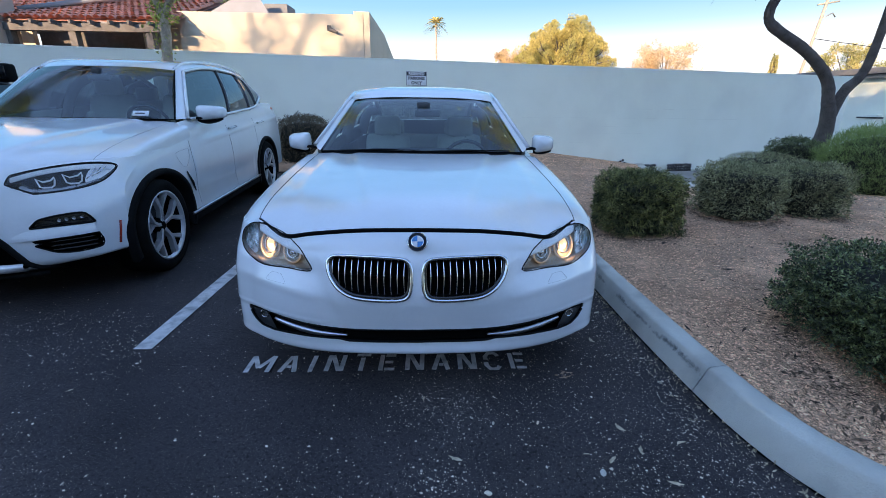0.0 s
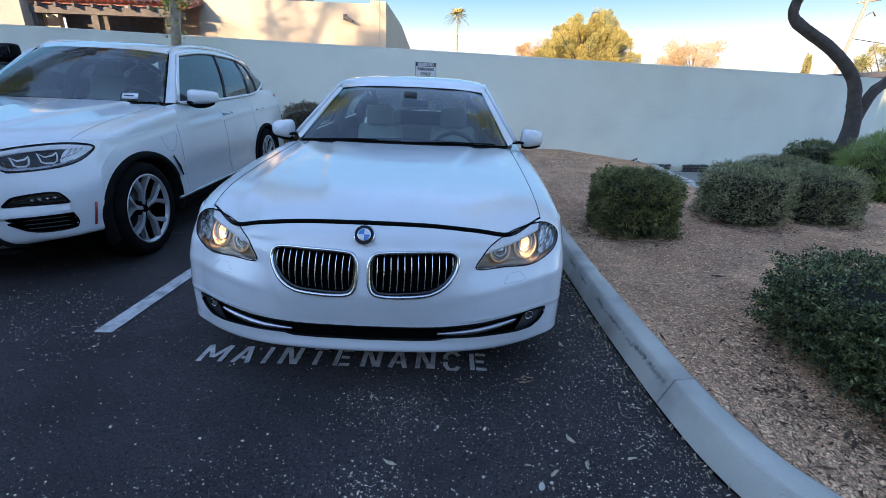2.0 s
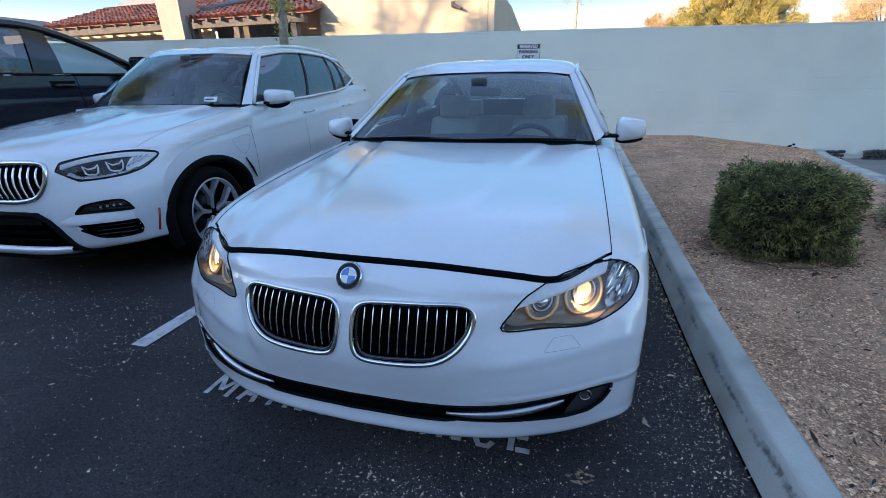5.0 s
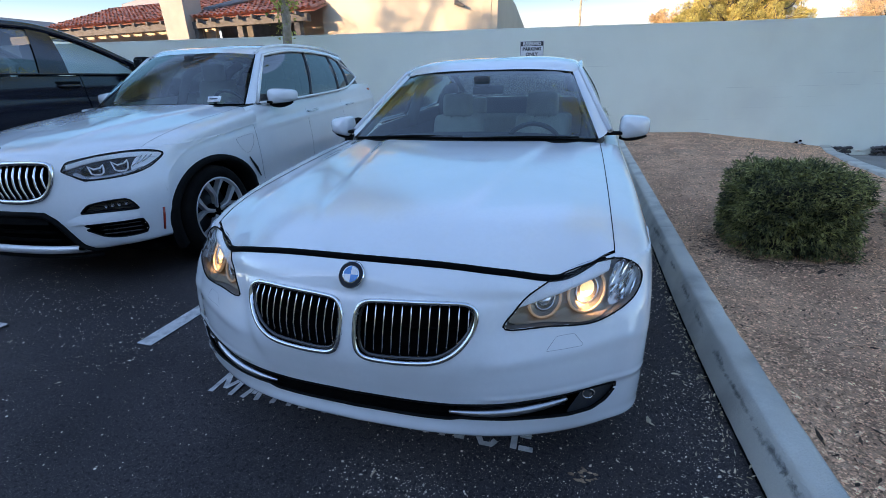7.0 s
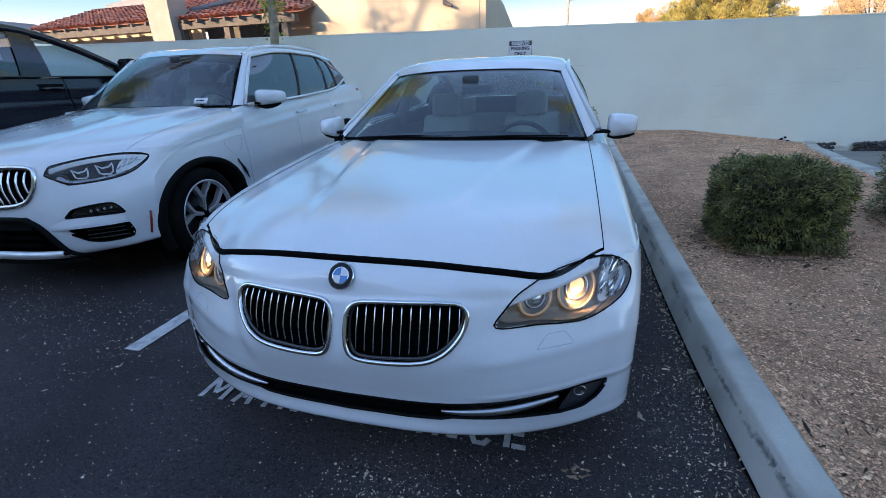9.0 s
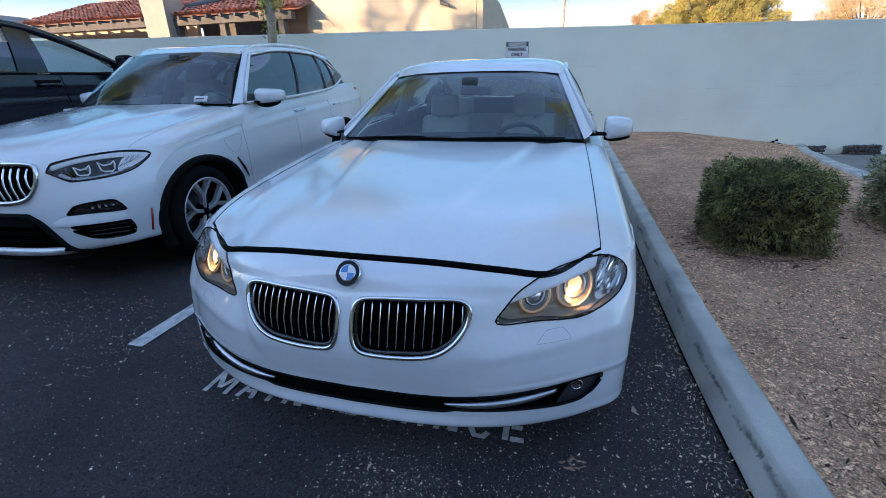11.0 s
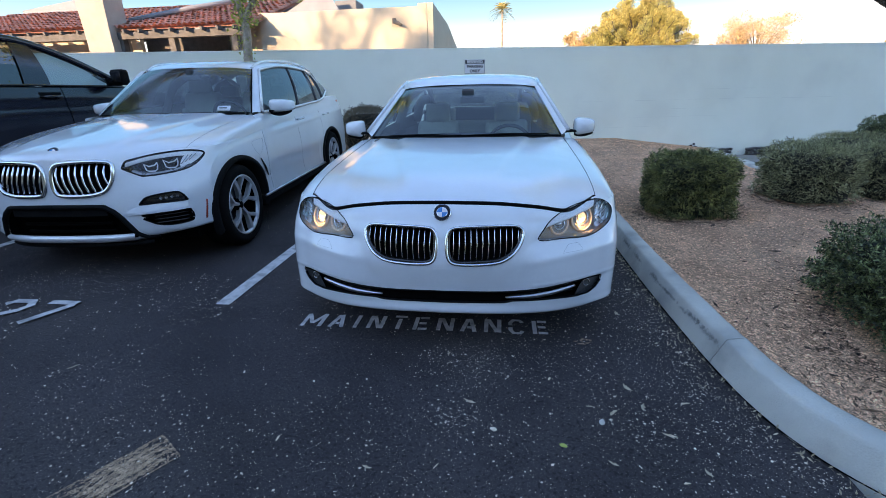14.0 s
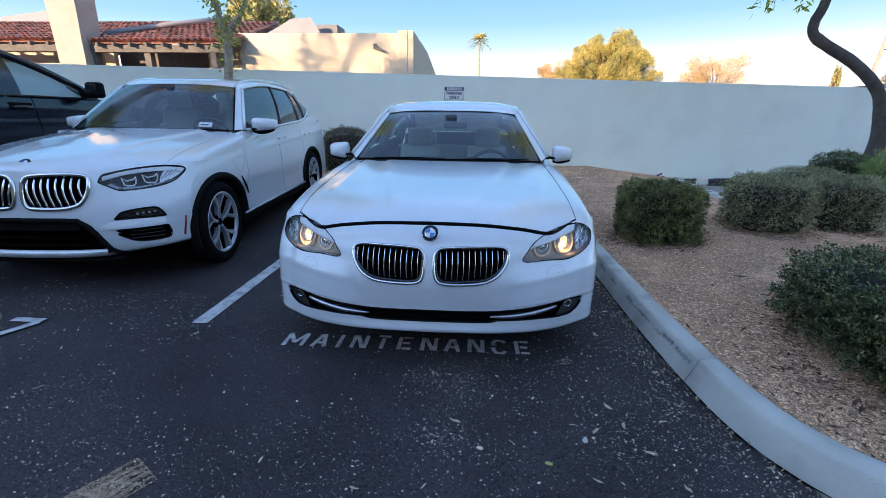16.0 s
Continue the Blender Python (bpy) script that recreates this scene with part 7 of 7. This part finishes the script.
def pine_tree(x, y, z0, w, h, n, plumes, label, seed):
    """A broad pine: a trunk, limbs that rise outwards, and upright plumes of needles on a dome with gaps."""
    q = np.random.default_rng(seed)
    ob = tagged(empty("broad_tree", pose(x, y, z0)), label, "tree")
    bm = bmesh.new()
    limb(bm, [(0, 0, -.5), (.1, 0, h * .3), (-.1, 0, h * .55), (0, 0, h * .85)], .4, .08, steps=10)
    pts, out = [], []
    for k in range(plumes):
        t, u = q.uniform(0, math.tau), q.uniform(0, 1) ** .8
        e = q.uniform(.62, 1) if k % 4 else q.uniform(.3, .6)
        side = np.array((math.cos(t), math.sin(t), 0))
        tip = side * w / 2 * e * math.sqrt(max(.12, 1 - u ** 3.2)) + np.array((0, 0, h * (.30 + .70 * u * (.86 + .14 * e)))) + q.normal(size=3) * .18
        ax = side * (.85 - .5 * u) + np.array((0, 0, .45 + .4 * u)) + q.normal(size=3) * .3
        ax /= np.linalg.norm(ax)
        length = q.uniform(.7, 1.5)
        foot = tip - ax * length
        limb(bm, [(0, 0, foot[2] * .62), tuple(foot * (.55, .55, .86)), tuple(foot), tuple(tip - ax * .15)], .09, .02, 5, 7)
        m = n // plumes
        s = q.uniform(0, 1, m) ** .8
        dd = q.normal(size=(m, 3))
        dd -= (dd @ ax)[:, None] * ax
        dd /= np.linalg.norm(dd, axis=1)[:, None]
        wide = .46 * np.sin(np.pi * np.clip(s * .82 + .16, 0, 1)) ** .7 * q.uniform(.3, 1, m)
        pts.append(foot + ax * (s * length)[:, None] + dd * wide[:, None])
        out.append(dd * .6 + ax * .9)
    part("trunk", bm, BARK, ob)
    leaves("crown", np.concatenate(pts), .20, LEAFPINE, ob, width=.2, seed=seed, outward=np.concatenate(out))
    return ob


pine_tree(11.2, 40, -.3, 9.2, 8.2, 100000, 230, "broad olive-gold pine in low sunlight beyond the wall", 31)
far_tree("low_tree", 7.0, 44, -.3, 3.0, 6.2, 14000, LEAFTAN, "small sparse tan tree beyond the wall", 32, .16, .15, 60)
far_tree("bare_tree", 20.4, 40, -.3, 6.2, 6.6, 20000, LEAFTAN, "sparse nearly bare tan tree beyond the wall", 33, .13, .2, 90)
far_tree("cypress_tree", 29.9, 40, -.3, .62, 5.6, 14000, LEAFGOLD, "narrow upright golden cypress beyond the wall", 34, .10, .12, 90)
far_tree("corner_tree", 40.2, 44, -.3, 5.5, 7.2, 16000, LEAFGOLD, "golden tree beyond the grey-roofed building", 35, .18, .2, 40)
far_tree("courtyard_tree", -11.3, 24, 0, 4.5, 7.8, 18000, LEAFGOLD, "yellow-green tree behind the tiled building", 36, .22, .2, 60)


def palm(x, y, h, label, seed, scale=1.0):
    q = np.random.default_rng(seed)
    ob = tagged(empty("palm_tree", pose(x, y, 0)), label, "palm tree")
    bm = bmesh.new()
    limb(bm, [(0, 0, -.5), (.05, 0, h * .5), (0, 0, h)], .13 * scale, .09 * scale, 8, 14)
    part("trunk", bm, GREYBARK, ob)
    for k in range(60):
        t = k * 2.4
        el = q.uniform(-.45, 1.4)
        L = 1.15 * scale * q.uniform(.8, 1.15)
        d = np.array((math.cos(t) * math.cos(el), math.sin(t) * math.cos(el), math.sin(el)))
        line = [np.array((0, 0, h)) + d * L * s + np.array((0, 0, -.45 * L * s * s)) for s in np.linspace(0, 1, 8)]
        side = np.array((-math.sin(t), math.cos(t), 0))
        v, f = [], []
        for i in range(2, 8):
            for e in (-1, 1):
                b = line[i]
                tip = b + side * e * L * .30 * math.sin(math.pi * i / 9) + d * L * .18 - np.array((0, 0, .06 * L))
                n0 = len(v)
                v += [tuple(b), tuple(b + d * L * .07), tuple(tip)]
                f.append((n0, n0 + 1, n0 + 2))
        n0 = len(v)
        v += [tuple(line[0] + side * .02), tuple(line[-1]), tuple(line[0] - side * .02)]
        f.append((n0, n0 + 1, n0 + 2))
        raw("frond", v, f, LEAFPALM, ob)
    return ob


palm(.3, 40, 7.5, "tall fan palm in low sunlight far beyond the wall", 41, .78)

pole = tagged(empty("utility_pole", pose(33.0, 40.5, 0)), "leaning wooden utility pole with brackets and wires", "pole")
part("pole", tube_bm([(-.7, 0, 0), (0, 0, 5.5), (.9, 0, 12.5)], .12, 10), POLEWOOD, pole)
part("cross_arm", tube_bm([(-.2, 0, 9.6), (1.6, 0, 9.9)], .07, 6), POLEWOOD, pole)
part("bracket", tube_bm([(.5, 0, 8.6), (1.3, 0, 9.0), (1.6, 0, 8.7)], .05, 6), METALGREY, pole)
part("wire", tube_bm([(.2, 0, 7.0), (3, 0, 6.7), (8, 0, 6.2), (18, 0, 6.4)], .025, 4), BLACK, pole)


# ---- buildings ----
def gable(x0, y0, z0, x1, y1, z1, name, mat, parent):
    return part(name, box_bm(x0, y0, z0, x1, y1, z1, .01), mat, parent, smooth=False)


def tiled_roof(parent, x0, x1, y0, y1, z0, z1, pitch=.24):
    """A slope of barrel tiles in courses, each tile its own arched piece, on a deck."""
    part("roof_deck", sheet_bm([(x0, y0, z0 - .04), (x1, y0, z0 - .04)], [(x0, y1, z1 - .04), (x1, y1, z1 - .04)], 2), TILE, parent, smooth=False)
    slope = math.hypot(y1 - y0, z1 - z0)
    v = []
    for a in np.linspace(0, math.pi, 6):
        for t, r in ((0, .115), (1, .09)):
            v.append((-r * math.cos(a), t * .50, r * math.sin(a) + .03 * (1 - t)))
    f = [(2 * i, 2 * i + 2, 2 * i + 3, 2 * i + 1) for i in range(5)]
    me = bpy.data.meshes.new("roof_tile")
    me.from_pydata(v, [], f)
    me.materials.append(TILE)
    me.update()
    ang = math.degrees(math.atan2(z1 - z0, y1 - y0))
    q = np.random.default_rng(50)
    rest_v, rest_f = [], []
    n = 0
    rows = int(slope / .42)
    for i in range(rows):
        for k in range(int((x1 - x0) / pitch)):
            s = i * .42 / slope
            m = pose(x0 + pitch * (k + .5) + q.normal() * .012, y0 + (y1 - y0) * s - .06, z0 + (z1 - z0) * s + q.normal() * .006, ang, 0, q.normal() * 2)
            if n < 290 and i < 9:
                ob = new("roof_tile", me)
                ob.parent = parent
                ob.matrix_world = m
                n += 1
            else:
                b = len(rest_v)
                rest_v += [tuple(m @ Vector(p)) for p in v]
                rest_f += [tuple(b + e for e in t) for t in f]
    if rest_v:
        tagged(raw("roof_tiles", rest_v, rest_f, TILE, parent), kind="stuff")


house = tagged(empty("tiled_building"), "cream stucco building with red clay tile roof and timber eaves", "building")
# parapet blocks facing the lot
gable(-8.9, 17.0, -.5, -2.42, 17.3, 4.20, "wall", CREAM, house)
gable(-2.75, 16.97, -.5, -2.42, 17.28, 4.29, "parapet", CREAM, house)
gable(-10.4, 17.35, -.5, -2.6, 23.5, 4.05, "wall", CREAM, house)
# side wall stepping down to the right
bm = bmesh.new()
prof = [(17.0, -.5), (17.0, 4.29), (19.5, 3.9), (26.0, 1.5), (26.0, -.5)]
for xx in (-2.42, -2.2):
    bm.faces.new([bm.verts.new((xx + (y - 17) * .10, y, z)) for y, z in prof])
bm.verts.ensure_lookup_table()
for i in range(5):
    j = (i + 1) % 5
    bm.faces.new((bm.verts[i], bm.verts[j], bm.verts[5 + j], bm.verts[5 + i]))
part("side_wall", bm, CREAM, house, smooth=False)
gable(-6.7, 19.5, 4.0, -5.8, 20.6, 4.95, "roof_unit", ROOFGREY, house)
# gable end behind, its shade put into a grey stucco colour
bm = bmesh.new()
bm.faces.new([bm.verts.new(p) for p in ((-9.6, 18.6, 3.9), (-5.9, 18.6, 3.9), (-6.6, 18.6, 5.05), (-7.4, 18.6, 5.0))])
part("gable_wall", bm, SHADESTUCCO, house, smooth=False)
tiled_roof(house, -14.4, -8.6, 16.0, 20.4, 3.72, 5.15)
tiled_roof(house, -24.0, -15.0, 17.2, 21.5, 3.95, 5.4)
bm = bmesh.new()
bm.faces.new([bm.verts.new(p) for p in ((-24, 21.6, 3.9), (-8.6, 20.5, 3.9), (-8.6, 20.5, 5.0), (-10.6, 20.5, 5.25), (-18.5, 21.2, 5.35), (-18.9, 21.2, 6.05), (-24, 21.6, 5.6))])
part("back_wall", bm, SHADESTUCCO, house, smooth=False)
part("hip", tube_bm([(-14.2, 16.9, 4.15), (-12.4, 18.2, 4.72), (-10.5, 19.6, 5.22)], .09, 8), SHADESTUCCO, house)
# chimney-like stucco pier
bm = bmesh.new()
rows = []
for z, hw, d in ((-.5, .50, .45), (3.7, .52, .45), (4.4, .55, .45), (6.6, .60, .45)):
    rows.append([(-14.55 + sx * hw, 16.1 + sy * d, z) for sx, sy in ((-1, -1), (1, -1), (1, 1), (-1, 1), (-1, -1))])
part("pier", grid_bm(np.array(rows)), PIERSHADE, house, smooth=False)
# timber patio below the eaves
for x in (-14.0, -11.9, -9.4):
    part("post", box_bm(x - .12, 16.0, -.5, x + .12, 16.25, 3.5, .01), WOOD, house, smooth=False)
part("beam", box_bm(-14.5, 15.95, 3.38, -8.9, 16.2, 3.62, .01), WOOD, house, smooth=False)
part("beam", box_bm(-24, 17.0, 3.55, -15.3, 17.25, 3.8, .01), WOOD, house, smooth=False)
for k in range(9):
    part("rafter_tail", box_bm(-14.2 + .62 * k, 15.7, 3.56, -14.12 + .62 * k, 16.2, 3.68, 0), WOOD, house, smooth=False)
for k in range(11):
    part("rafter_tail", box_bm(-23.5 + .76 * k, 16.9, 3.78, -23.4 + .76 * k, 17.4, 3.9, 0), WOOD, house, smooth=False)
part("patio_back", box_bm(-15.4, 19.0, -.5, -8.6, 19.1, 3.85), WOOD, house, smooth=False)
part("eave_wall", box_bm(-24, 18.2, -.5, -15.0, 18.4, 4.1), CREAM, house, smooth=False)
part("wall_spout", tube_bm([(-3.62, 16.98, 3.72), (-3.48, 16.85, 3.66), (-3.30, 16.72, 3.58)], [.075, .065, .035], 8), WOOD, house, "dark spout sticking out of the parapet")
part("vent_hole", box_bm(-3.70, 16.955, 3.66, -3.56, 16.968, 3.84), WOOD, house, smooth=False)

annex = tagged(empty("distant_block"), "low cream block with a grey peaked roof far beyond the truck", "building")
gable(-55, 27, -.5, -40, 35, 4.6, "wall", CREAM, annex)
part("roof", sheet_bm([(-57, 27, 5.2), (-49, 27, 7.4), (-41, 27, 5.0)], [(-57, 35, 5.2), (-49, 35, 7.4), (-41, 35, 5.0)], 2), ROOFGREY, annex, smooth=False)
gable(-42.5, 26.9, 4.3, -40.5, 27.3, 5.2, "parapet", CREAM, annex)

shed = tagged(empty("grey_roofed_building"), "low white building with a dark grey flat roof edge", "building")
gable(15.5, 14.1, -.8, 30, 22, 2.36, "wall", STUCCO, shed)
bm = box_bm(15.0, 13.6, 2.42, 30, 22.4, 2.62, .02)
for v in bm.verts:
    v.co.z += (v.co.x - 14.3) * .01
part("roof", bm, ROOFGREY, shed, smooth=False)
part("soffit", box_bm(15.2, 13.8, 2.32, 30, 22.2, 2.42), METALGREY, shed, smooth=False)
box = part("utility_box", box_bm(15.30, 15.05, .50, 15.5, 15.70, 1.12, .02), STUCCO, shed, "white utility box with dark lid on the wall", smooth=False)
part("lid", box_bm(15.26, 15.00, .98, 15.5, 15.75, 1.03, .008), SIGNINK, box, smooth=False)
part("base_plate", box_bm(15.26, 15.00, .46, 15.5, 15.75, .50, .008), SIGNINK, box, smooth=False)

# an unseen building and trees added behind, whose shade covers the lot
back = tagged(empty("office_building"), "unseen tall building added across the lot for its shade", "building")
gable(-150, -26, -.5, 60, -18, 10.5, "wall", CREAM, back)
part("roof_edge", box_bm(-150.2, -26.2, 10.5, 60.2, -17.8, 10.7), ROOFGREY, back, smooth=False)
far_tree("lot_tree", 2.5, -11, 0, 7.5, 9.5, 9000, LEAFGOLD, "unseen yellow-green tree added across the lot", 61, .24, .3, 40)
far_tree("lot_tree", -22.5, -11, 0, 8.5, 13.2, 3600, LEAFGOLD, "unseen yellow-green tree added across the lot", 62, .24, .3, 40)

# the pale sky beyond the wall, a far sheet bent round the north
az, el = np.radians(np.linspace(-78, 78, 40)), np.radians(np.linspace(-2, 32, 20))
g = np.array([[(420 * math.sin(p) * math.cos(e), 420 * math.cos(p) * math.cos(e), 420 * math.sin(e)) for p in az] for e in el])
tagged(part("backdrop", grid_bm(g), SKYSHEET), "pale blue late afternoon sky whitening to the horizon", "sky", kind="structure")
